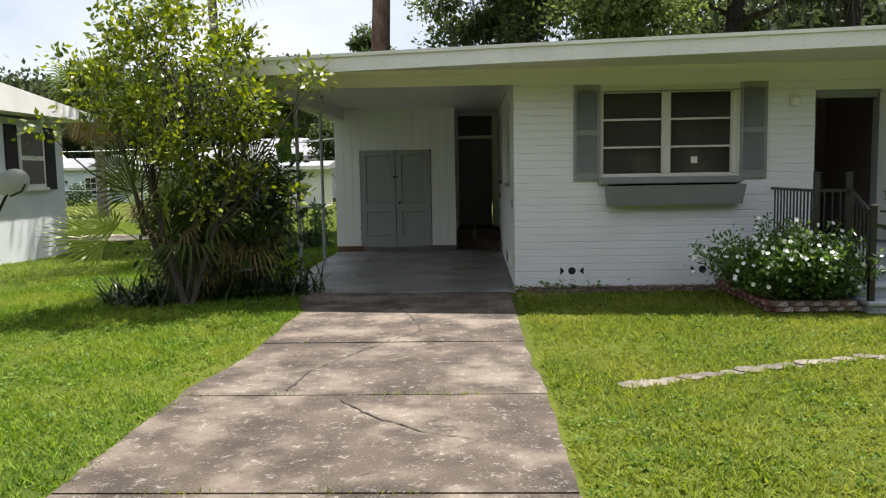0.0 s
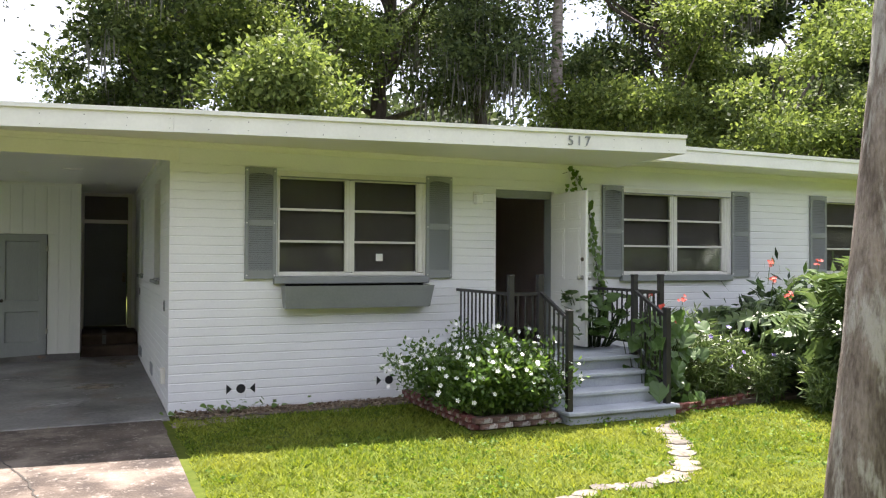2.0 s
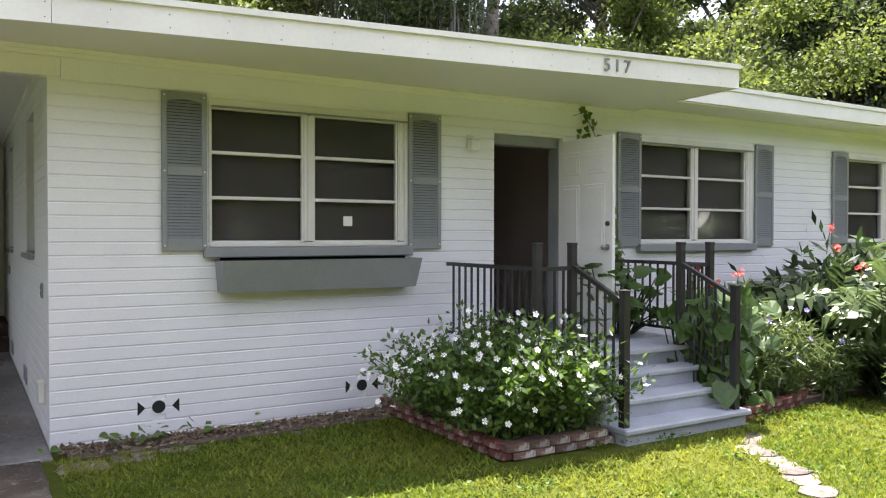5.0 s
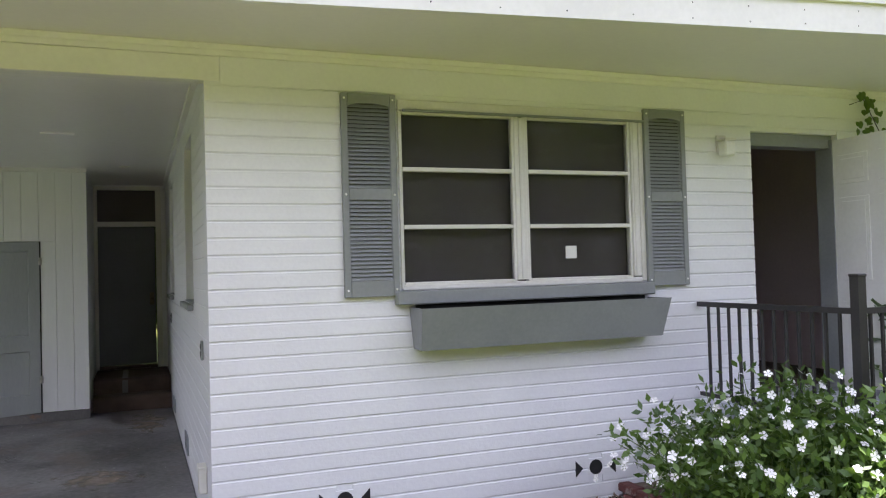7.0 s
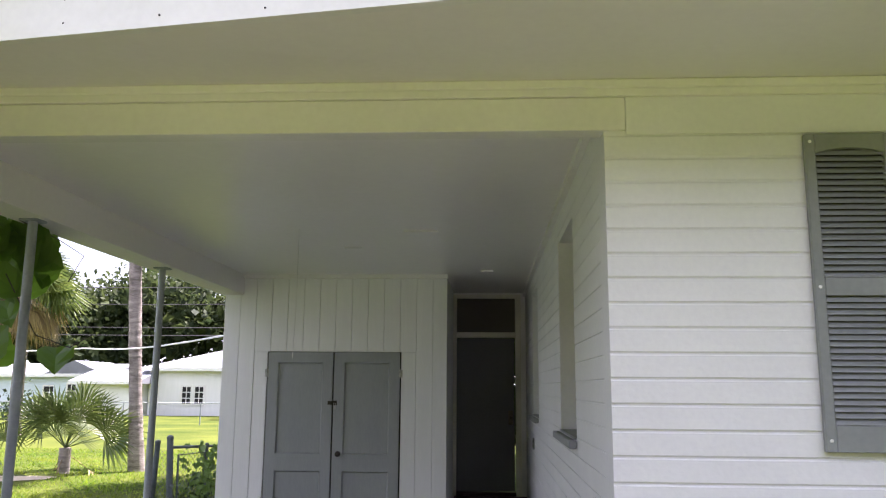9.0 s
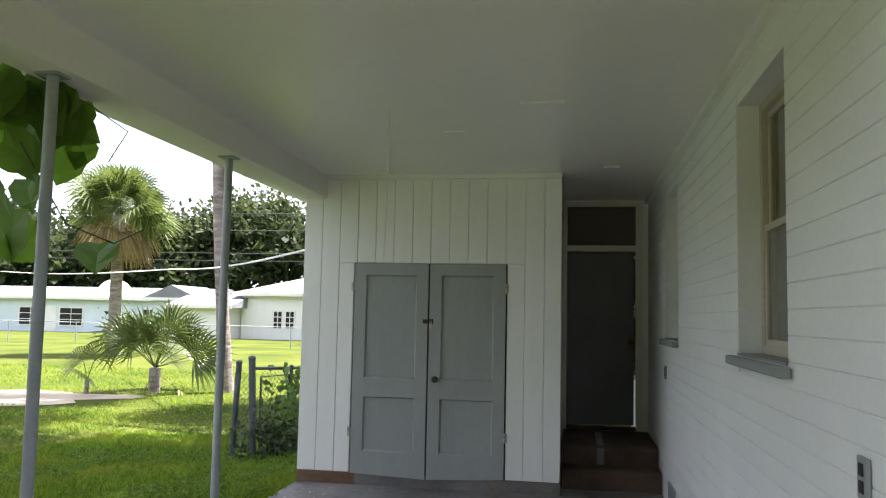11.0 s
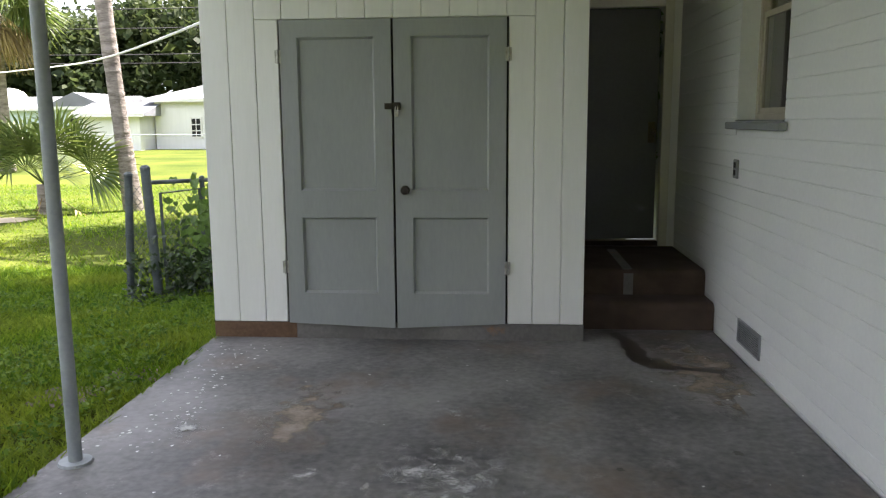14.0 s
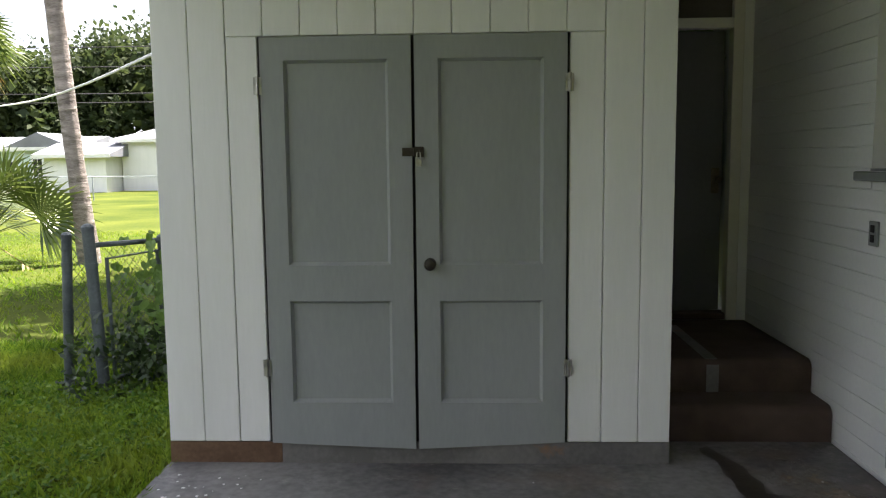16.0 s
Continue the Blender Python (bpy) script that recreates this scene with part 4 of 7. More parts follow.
# decorative vent holes in the front wall: a disc between two triangles
for cx in (0.807, 2.643):
    v = thing("decorative_vent", "round black vent hole between two black triangles", "vent", (cx, FRONT_Y, 0.21), group="front wall vents")
    part("hole", Shape().prism([(0.053 * math.cos(2 * math.pi * i / 20), 0.053 * math.sin(2 * math.pi * i / 20)) for i in range(20)], "y", -0.0045, 0.004), BLACK, v)
    part("hole_rim", Shape().box(-0.06, -0.002, -0.06, 0.06, 0.008, 0.06), WHITE, v)
    for s in (-1, 1):
        part("triangle", Shape().prism([(s * 0.165, 0.058), (s * 0.105, 0.0), (s * 0.165, -0.058)], "y", -0.0045, 0.004), BLACK, v)

# ---- carport posts, ceiling bits ----
for y in (12.45, 14.5):
    p = thing("carport_post", "thin grey painted steel pipe post holding the carport", "post", (-3.39, y, -0.025), group="carport posts")
    part("pipe", Shape().tube([(0, 0, 0), (0, 0, 2.79)], 0.03, 14), POST_GREY, p, smooth=True)
    part("base_plate", Shape().tube([(0, 0, 0.0), (0, 0, 0.012)], [0.075, 0.07], 16), POST_GREY, p)
    part("top_plate", Shape().box(-0.06, -0.06, 2.773, 0.06, 0.06, 2.785), POST_GREY, p)
for x, y, w, d in ((-1.73, 14.76, 0.15, 0.04), (-0.51, 16.23, 0.13, 0.04), (-1.05, 13.98, 0.28, 0.006)):
    tagged(part("ceiling_plate", Shape().box(x - w / 2, y - d / 2, 2.975, x + w / 2, y + d / 2, 2.99), WHITE_TRIM), "small white cover plate on the carport ceiling", "cover plate", group="ceiling plates")
tagged(part("pull_cord", Shape().tube([(-2.03, 13.91, 2.99), (-2.032, 13.912, 2.4), (-2.045, 13.91, 1.95)], 0.003, 6), PAPER), "thin pale cord hanging from the carport ceiling", "cord")

# ---- driveway slabs and flagstones ----
drive = thing("driveway", "cracked old concrete driveway in long slabs", "driveway", kind="structure")
ds = [(-9, -3.2), (-3.18, 0.4), (0.42, 3.72), (3.74, 5.58), (5.60, 7.45), (7.47, 10.70)]
for y0, y1 in ds:
    s, n = Shape(), 18
    zt = -0.032 + random.uniform(-0.004, 0.004)
    left = [(-2.86 + 0.16 * max(0, min(1, (y - 5.8) / 1.0)) - 0.35 * max(0, (y - 9.3) / 1.4) + 0.03 * noise.noise((y * 2.3, 1, 0)), y) for y in np.linspace(y0, y1, n)]
    right = [(-0.04 - 0.05 * max(0, min(1, (y - 5.8) / 1.0)) + 0.03 * noise.noise((y * 2.7, 5, 0)), y) for y in np.linspace(y1, y0, n)]
    s.prism(left + right, "z", -0.14, zt)
    part("slab", s, DRIVE, drive)
CRACK = surface("crack_dirt", (0.03, 0.026, 0.022), (0.05, 0.044, 0.036), 5, 0.95, 0.3, 40)


def crack(points, w):
    pts = []
    for (x0, y0), (x1, y1) in zip(points, points[1:]):
        k = max(2, int(math.hypot(x1 - x0, y1 - y0) / 0.06))
        for i in range(k):
            t = i / k
            pts.append((x0 + (x1 - x0) * t + 0.03 * noise.noise((x0 + t * 9, y0, 3)), y0 + (y1 - y0) * t + 0.03 * noise.noise((x0, y0 + t * 9, 7))))
    a = [(x - w * (0.4 + random.random()), y - w * random.random()) for x, y in pts]
    b = [(x + w * (0.4 + random.random()), y + w * random.random()) for x, y in pts]
    s = Shape().add([(x, y, -0.0265) for x, y in a] + [(x, y, -0.0265) for x, y in b], [(i, i + 1, len(pts) + i + 1, len(pts) + i) for i in range(len(pts) - 1)])
    part("crack", s, CRACK, drive, "dark crack in the concrete")


crack([(-1.75, 10.4), (-1.5, 9.4), (-1.25, 8.6), (-1.15, 8.0), (-1.6, 7.2), (-2.0, 6.3), (-2.05, 5.65)], 0.008)
crack([(-1.6, 5.5), (-1.35, 5.1), (-0.9, 4.7), (-0.55, 4.55)], 0.007)
crack([(-1.15, 8.0), (-0.6, 7.7), (-0.1, 7.75)], 0.006)
crack([(-0.55, 4.55), (-0.95, 4.2), (-1.3, 3.9)], 0.005)

path = [(0.65, 5.85), (1.0, 6.0), (1.35, 6.15), (1.72, 6.3), (2.1, 6.45), (2.45, 6.58), (2.85, 6.72), (3.2, 6.66), (3.55, 6.72), (3.85, 6.92), (4.05, 7.2), (4.28, 7.5), (4.45, 7.72), (4.6, 8.0), (4.72, 8.3), (5.05, 8.5)]
path = [q for a, b in zip(path, path[1:]) for q in (a, ((a[0] + b[0]) / 2, (a[1] + b[1]) / 2))] + path[-1:]
for i, (x, y) in enumerate(path):
    n = 8
    r = random.uniform(0.12, 0.165)
    pts = [(x + r * random.uniform(0.75, 1.1) * math.cos(2 * math.pi * j / n), y + 0.75 * r * random.uniform(0.75, 1.1) * math.sin(2 * math.pi * j / n)) for j in range(n)]
    top = Shape().prism(pts, "z", -0.11, -0.038 + random.uniform(-0.006, 0.006))
    tagged(part("stepping_stone", top, STONE), "flat dirty irregular flagstone sunk in the lawn", "stepping stone", group="stepping stones")

# ---- brick edging of the flower beds ----


def edging(name, line, rows, mat, label, top=0.0):
    e = thing(name, label, "edging", kind="structure")
    br = mesh_of(Shape().box(-0.1, -0.048, 0, 0.1, 0.048, 0.058, 0.008), "brick", mat)
    for (x0, y0), (x1, y1) in zip(line, line[1:]):
        d = math.hypot(x1 - x0, y1 - y0)
        k = max(1, round(d / 0.212))
        for r in range(rows):
            for i in range(k):
                t = (i + (0.5 if r % 2 == 0 else 0.2)) / k
                o = part("brick", br, mat, e)
                o.matrix_world = pose(x0 + (x1 - x0) * t + random.uniform(-0.004, 0.004), y0 + (y1 - y0) * t + random.uniform(-0.006, 0.006), -0.07 + top + 0.063 * r, random.uniform(-1.2, 1.2), random.uniform(-1.2, 1.2), math.degrees(math.atan2(y1 - y0, x1 - x0)) + random.uniform(-2, 2))
    return e


edging("brick_edging_1", [(2.90, 8.98), (3.88, 8.98)], 2, BRICK, "weathered whitewashed brick edging round the white flowering bush", 0.03)
edging("brick_edging_2", [(2.86, 10.93), (2.86, 8.95)], 2, RED_BRICK, "dark red painted brick edging beside the wall", 0.03)
edging("brick_edging_3", [(5.42, 8.97), (6.6, 9.15), (7.6, 9.6)], 2, RED_BRICK, "low red brick edging of the flower bed")
edging("brick_edging_4", [(-4.6, 10.75), (-3.3, 10.80)], 2, BRICK, "old brick edging of the shrub bed by the driveway")
edging("brick_edging_5", [(0.1, 10.86), (1.0, 10.84)], 1, BRICK, "broken bricks half sunk along the foot of the wall", -0.02)


def patch(name, x0, x1, y0, y1, z, mat, label, cat, seed, rim=0.12):
    n = 40
    pts = []
    for i in range(n):
        t = 2 * math.pi * i / n
        k = 1 + rim * 2 * noise.noise((math.cos(t) * 1.6 + seed, math.sin(t) * 1.6, seed)) + rim * noise.noise((math.cos(t) * 5, math.sin(t) * 5, seed))
        pts.append(((x0 + x1) / 2 + (x1 - x0) / 2 * k * math.cos(t), (y0 + y1) / 2 + (y1 - y0) / 2 * k * math.sin(t)))
    return tagged(part(name, Shape().add([(*p, z) for p in pts], [tuple(range(n))]), mat), label, cat, kind="structure")


structure("bed_soil", Shape().box(2.9, 9.0, -0.08, 3.9, 10.98, 0.06).box(5.5, 9.1, -0.08, 9.5, 10.98, 0.0).box(0.1, 10.62, -0.08, 2.8, 10.99, -0.035).box(-5.4, 10.8, -0.08, -3.6, 11.9, 0.02), DIRT, "bare dirt of the flower beds along the wall", "soil")
patch("sand_patch", -14.0, -9.6, 22.5, 25.0, -0.19, SAND, "bare sandy patch in the back lawn", "sand", 3, 0.3)
patch("floor_stain", -0.62, -0.1, 15.3, 16.7, -0.0225, STAIN_TAN, "pale worn patch on the slab", "stain", 2, 0.35)
wet = [(-0.72, 16.80), (-0.66, 16.55), (-0.64, 16.20), (-0.55, 16.02), (-0.42, 15.98), (-0.30, 15.97), (-0.20, 15.90)]
for x, y, r in ((-3.73, 15.82, 0.19), (-3.95, 15.42, 0.2), (0.16, 10.42, 0.17), (0.52, 10.52, 0.16), (0.86, 10.58, 0.13), (1.9, 10.6, 0.12)):
    pav = Shape().prism([(x + r * a * random.uniform(0.85, 1.1), y + r * b * random.uniform(0.85, 1.1)) for a, b in ((1, -0.7), (1, 0.6), (0.5, 0.9), (-0.8, 0.8), (-1, 0.1), (-0.9, -0.75), (0.1, -0.9))], "z", -0.14, float(ground_z(x, y)) + 0.008)
    tagged(part("paver", pav, PAVER), "flat weathered paver half buried in the grass", "paver", group="buried pavers")
wid = [0.03, 0.05, 0.085, 0.07, 0.04, 0.05, 0.012]
ra, rb = [], []
for k in range(48):
    u = k / 47 * 5.999
    i, t = int(u), u - int(u)
    cx, cy, w = [wet[i][q] + (wet[i + 1][q] - wet[i][q]) * t for q in (0, 1)] + [wid[i] + (wid[i + 1] - wid[i]) * t]
    w1, w2 = w * (1 + 0.7 * noise.noise((u * 2.2, 1, 0))), w * (1 + 0.7 * noise.noise((u * 2.2, 6, 0)))
    ra.append((cx - w1 * 0.9, cy - w1 * 0.6, -0.0205))
    rb.append((cx + w2 * 0.9, cy + w2 * 0.6, -0.0205))
tagged(part("floor_stain", Shape().add(ra + rb, [(i, i + 1, i + 49, i + 48) for i in range(47)]), STAIN_WET), "dark winding wet stain by the carpeted steps", "stain", kind="structure")
patch("floor_stain", -1.12, -0.32, 12.95, 13.75, -0.0225, STAIN_TAN, "tan worn patch on the grey slab", "stain", 9, 0.1)
patch("floor_stain", -2.75, -2.25, 14.6, 15.6, -0.0225, STAIN_TAN, "faint rusty worn patch on the grey slab", "stain", 4, 0.1)
patch("floor_scrape", -2.95, -2.25, 12.25, 12.85, -0.0215, SCRAPE, "pale scraped patch on the grey slab", "stain", 5, 0.1)
patch("floor_scrape", -1.6, -0.6, 11.6, 12.6, -0.0205, SCRAPE, "thin pale scuffs on the grey slab", "stain", 6, 0.1)
patch("floor_scrape", -2.2, -1.3, 13.8, 15.0, -0.0205, SCRAPE, "thin pale scuffs on the grey slab", "stain", 8, 0.1)

for x, y, w, d in ((-1.22, 13.46, 0.20, 0.10), (-1.14, 13.08, 0.12, 0.10), (-0.62, 12.89, 0.30, 0.07), (-1.9, 14.1, 0.16, 0.10), (-2.74, 12.62, 0.30, 0.34), (-2.35, 14.4, 0.3, 0.2), (-2.9, 13.7, 0.4, 0.3), (-1.55, 13.9, 0.14, 0.09), (-0.85, 13.72, 0.36, 0.1), (-2.63, 12.80, 0.06, 0.46), (-2.2, 13.55, 0.14, 0.1), (-3.05, 14.9, 0.3, 0.5), (-0.45, 12.3, 0.2, 0.3)):
    patch("floor_scrape", x - w / 2, x + w / 2, y - d / 2, y + d / 2, -0.0200, SCRAPE, "small pale scuff on the grey slab", "stain", x * 3 + y, 0.3)
for x, y in ((-2.52, 13.44), (-2.26, 12.84), (-2.42, 12.72), (-1.75, 15.2)):
    patch("floor_stain", x - 0.13, x + 0.13, y - 0.11, y + 0.11, -0.0198, SCRAPE, "faint pale tan print on the grey slab", "stain", x + y, 0.15)
for x, y, r in ((-0.74, 14.26, 0.045), (-0.66, 14.1, 0.035), (-0.52, 14.2, 0.03), (-0.95, 14.0, 0.02), (-0.45, 14.75, 0.025), (-1.0, 14.55, 0.018), (-0.25, 12.4, 0.035)):
    patch("floor_stain", x - r, x + r, y - r, y + r, -0.0196, STAIN_WET, "small dark oil spot on the grey slab", "stain", x - y, 0.3)
RUST = surface("rust_brown_stain", (0.11, 0.06, 0.035), (0.20, 0.12, 0.07), 3, 0.8, 0.3, 40)
tagged(part("curb_stain", Shape().box(-3.50, SHED_Y + 0.001, -0.02, -2.92, SHED_Y + 0.006, 0.088), RUST), "rust-brown stain on the concrete curb", "stain", kind="structure")
flecks = Shape()
for k in range(210):
    edge = k < 120
    x, y = (random.gauss(-3.2, 0.12), random.uniform(14.6, 16.4)) if edge else (random.uniform(-3.4, -0.15), random.uniform(11, 16.4))
    r = random.uniform(0.003, 0.012) if edge else random.uniform(0.002, 0.009)
    n = 5
    flecks.add([(x + r * random.uniform(0.5, 1.3) * math.cos(2 * math.pi * i / n), y + r * random.uniform(0.5, 1.3) * math.sin(2 * math.pi * i / n), -0.0195) for i in range(n)], [tuple(range(n))])
tagged(part("paint_flecks", flecks, PAPER), "small white paint flecks scattered on the slab", "paint flecks", kind="stuff")

# ---- plants ----
OAK = foliage("oak_leaves", (0.024, 0.042, 0.016), (0.105, 0.142, 0.048), 0.6, 0.38, 0.25)
BRIGHT = foliage("sunlit_leaves", (0.045, 0.075, 0.020), (0.180, 0.235, 0.062), 0.6, 0.40, 0.25)
FAR = foliage("far_leaves", (0.022, 0.036, 0.016), (0.060, 0.080, 0.030), 0.65, 0.35, 0.15)
MOSS = foliage("spanish_moss", (0.10, 0.10, 0.085), (0.17, 0.17, 0.15), 0.9, 0.2)
CITRUS = foliage("citrus_leaves", (0.026, 0.060, 0.008), (0.24, 0.29, 0.03), 0.35, 0.35)
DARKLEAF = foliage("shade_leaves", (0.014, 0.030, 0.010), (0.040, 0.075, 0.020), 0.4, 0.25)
BUSH = foliage("bush_leaves", (0.040, 0.090, 0.018), (0.125, 0.21, 0.045), 0.36, 0.32)
BIGLEAF = foliage("glossy_big_leaves", (0.040, 0.080, 0.024), (0.13, 0.19, 0.065), 0.36, 0.22, 0.7)
HEART = foliage("heart_leaves", (0.035, 0.080, 0.020), (0.080, 0.145, 0.036), 0.4, 0.3)
FAN = foliage("palm_fan_leaves", (0.050, 0.085, 0.022), (0.13, 0.17, 0.05), 0.4, 0.3)
DEADFAN = foliage("dry_palm_leaves", (0.14, 0.10, 0.04), (0.34, 0.27, 0.11), 0.7, 0.25)
GRASS = foliage("grass_blades", (0.056, 0.110, 0.016), (0.222, 0.270, 0.042), 0.8, 0.38, 0.15, (0.270, 0.280, 0.060))
# same grass for the side lawn, cool green of the shade put into its colour
SHADE_TINT_GRASS = foliage("shade_tint_grass_blades", (0.045, 0.112, 0.014), (0.185, 0.275, 0.036), 0.8, 0.38, 0.15, (0.25, 0.28, 0.05))
PETAL = surface("white_petals", (0.78, 0.78, 0.76), (0.85, 0.85, 0.83), 20, 0.6, 0.05, 90)
RED = surface("red_petals", (0.45, 0.025, 0.012), (0.58, 0.07, 0.025), 20, 0.6, 0.05, 90)
PURPLE = surface("purple_petals", (0.25, 0.18, 0.55), (0.36, 0.28, 0.66), 20, 0.6, 0.05, 90)
RNG = np.random.default_rng(7)


def unit(v):
    return v / np.maximum(np.linalg.norm(v, axis=-1, keepdims=True), 1e-6)


def leaf_arrays(pos, direction, size, width=0.4, fold=0.0):
    """Pointed leaves: base, two sides and a tip each, as one face or, folded, two."""
    n = len(pos)
    d = unit(direction)
    r = unit(np.cross(d, unit(RNG.normal(size=(n, 3)) + np.array([0, 0, 0.6]))))
    up = np.cross(r, d)
    s = np.asarray(size).reshape(-1, 1) * np.ones((n, 1))
    mid = pos + d * s * 0.45 + up * s * fold
    v = np.stack((pos, mid + r * s * width * 0.5, pos + d * s, mid - r * s * width * 0.5), 1).reshape(-1, 3)
    f = np.arange(4 * n).reshape(n, 4)
    return v, f


def clumps(centers, spread, per, flat=0.8):
    """Points in loose tufts round centres, and the way each leaf points."""
    c = np.repeat(np.asarray(centers, float), per, axis=0)
    off = RNG.normal(size=(len(c), 3)) * np.repeat(np.asarray(spread, float).reshape(-1, 1) * np.ones((len(centers), 1)), per, axis=0)
    off[:, 2] *= flat
    d = unit(off) * 0.8 + RNG.normal(size=off.shape) * 0.6 + np.array([0, 0, -0.1])
    return c + off, d


def limb(shape, a, b, r0, r1, bend=0.15, n=5, sides=7):
    a, b = Vector(a), Vector(b)
    ln = (b - a).length
    pts, rad = [], []
    j = Vector(RNG.normal(size=3)) * bend * ln * 0.4
    for i in range(n + 1):
        t = i / n
        pts.append(a.lerp(b, t) + j * math.sin(math.pi * t))
        rad.append(r0 + (r1 - r0) * t)
    shape.tube(pts, rad, sides)
    return pts


def tree(base, height, spread, trunk_r, leaf, bark, label, n_clumps=90, per=130, leaf_size=0.2, low=0.35, moss=0, lean=(0, 0), name="tree"):
    per, leaf_size = int(per * 1.4), leaf_size * 1.12
    x, y = base
    z = float(ground_z(x, y))
    t = thing(name, label, "tree", (x, y, z))
    tr = Shape()
    fork = height * low
    top = Vector((lean[0], lean[1], height * 0.72))
    limb(tr, (0, 0, -0.1), (lean[0] * 0.5, lean[1] * 0.5, fork), trunk_r * 1.15, trunk_r * 0.8, 0.03, 6, 10)
    limb(tr, (lean[0] * 0.5, lean[1] * 0.5, fork), top, trunk_r * 0.8, trunk_r * 0.25, 0.06, 6, 8)
    cents = []
    boughs = max(6, n_clumps // 8)
    for k in range(boughs):
        u = RNG.normal(size=3)
        u = u / np.linalg.norm(u) * RNG.uniform(0.3, 1.22)
        c = np.array((lean[0] + u[0] * spread, lean[1] + u[1] * spread, height * (low + 1) / 2 + u[2] * height * (1 - low) * 0.52))
        r = RNG.uniform(0.75, 1.25)
        for j in range(8):
            cents.append(tuple(c + RNG.normal(size=3) * np.array((0.17 * spread, 0.17 * spread, 0.035 * height)) * r))
        s = min(1.0, max(0.25, (c[2] - fork) / (top.z - fork + 0.01) * 0.75))
        start = Vector((lean[0] * (0.5 + 0.5 * s), lean[1] * (0.5 + 0.5 * s), fork + (top.z - fork) * (s - 0.25)))
        limb(tr, start, c, trunk_r * 0.32, trunk_r * 0.06, 0.2)
    part("trunk", tr, bark, t, smooth=True)
    p, d = clumps(cents, RNG.uniform(0.32, 0.62, len(cents)), per, 0.55)
    v, f = leaf_arrays(p, d, leaf_size * RNG.uniform(0.6, 1.3, len(p)), 0.55)
    core = np.array(cents)[RNG.random(len(cents)) < 0.62] * np.array([0.9, 0.9, 1.0])
    p, d = clumps(core, np.full(len(core), 0.36), 60, 0.6)
    v2, f2 = leaf_arrays(p, d, leaf_size * RNG.uniform(1.1, 1.8, len(p)), 0.6)
    v, f = np.concatenate((v, v2)), np.concatenate((f, f2 + len(v)))
    part("crown", many("crown", v, f, leaf), leaf, t)["kind"] = "stuff"
    if moss:
        cc = np.array(cents)[RNG.integers(0, len(cents), moss)]
        p, d = clumps(cc, np.full(moss, 0.34), 16, 0.4)
        d = np.array([0, 0, -1.0]) + RNG.normal(size=d.shape) * 0.08
        v, f = leaf_arrays(p, d, RNG.uniform(0.5, 1.7, len(p)), 0.045)
        part("hanging_moss", many("hanging_moss", v, f, MOSS), MOSS, t, "grey hanging moss")["kind"] = "stuff"
    return t


def fan_leaf(shape, base, heading, stem, size, blades=16, droop=0.25, span=200, tilt=0.3, roll=0.0, wide=0.04):
    """A fan palm leaf: a stalk and pointed blades spreading from its end."""
    b = Vector(base)
    h = Vector(heading).normalized()
    side = h.cross(Vector((0, 0, 1)))
    side = side.normalized() if side.length > 0.05 else Vector((1, 0, 0))
    up = side.cross(h)
    side, up = side * math.cos(roll) + up * math.sin(roll), up * math.cos(roll) - side * math.sin(roll)
    e = b + h * stem
    shape.tube([b, b + h * stem * 0.5 + Vector((0, 0, 0.02)), e], [0.012, 0.009, 0.007], 4, False)
    for i in range(blades):
        a = radians(-span / 2 + span * i / (blades - 1))
        d = (h * math.cos(a) + side * math.sin(a) + up * tilt * (1 - abs(a) / 2)).normalized()
        ln = size * (0.75 + 0.25 * math.cos(a / 1.3))
        w = side * math.cos(a) - h * math.sin(a)
        w = w.normalized() * size * wide
        m = e + d * ln * 0.55
        t = e + d * ln - Vector((0, 0, droop * ln))
        shape.add([e, m + w, t, m - w], [(0, 1, 2, 3)])


def fan_palm(base, label, stems, stem_len, size, z_top=0.0, trunk_r=0.0, dead=0, name="palmetto", droop=0.25, low=-0.2, lean=0.0):
    x, y = base
    t = thing(name, label, "palm", (x, y, float(ground_z(x, y))))
    if trunk_r:
        n = 22
        tr = Shape()
        tr.tube([(lean * math.sin(i / n * 1.5), 0, -0.1 + (z_top + 0.1) * i / n) for i in range(n + 1)], [trunk_r * (1.25 - 0.3 * min(1, i / 4)) * (1 + 0.05 * (i % 2)) for i in range(n + 1)], 10)
        part("trunk", tr, PALM_BARK, t, smooth=True)
    ox = lean * math.sin(1.5)
    s = Shape()
    for k in range(stems):
        a = 2.4 * k + RNG.uniform(-0.2, 0.2)
        el = RNG.uniform(low, 1.3)
        fan_leaf(s, (ox, 0, max(z_top, 0.08)), (math.cos(a) * math.cos(el), math.sin(a) * math.cos(el), math.sin(el)), stem_len * RNG.uniform(0.7, 1.15), size * RNG.uniform(0.8, 1.15), 21, droop, 200, 0.3, RNG.uniform(-1.2, 1.2), 0.030)
    me = many("fronds", s.v, [f for f in s.f if len(f) == 4], FAN)
    part("fronds", me, FAN, t)
    if dead:
        s = Shape()
        for k in range(dead):
            a = 2.4 * k
            fan_leaf(s, (ox, 0, z_top - 0.1), (math.cos(a) * 0.6, math.sin(a) * 0.6, -0.3 - 0.6 * RNG.random()), stem_len * 0.85, size * 0.7, 13, 0.6, 150, 0.2, RNG.uniform(-1, 1))
        part("dry_fronds", many("dry_fronds", s.v, [f for f in s.f if len(f) == 4], DEADFAN), DEADFAN, t, "dry tan hanging fronds")
    return t


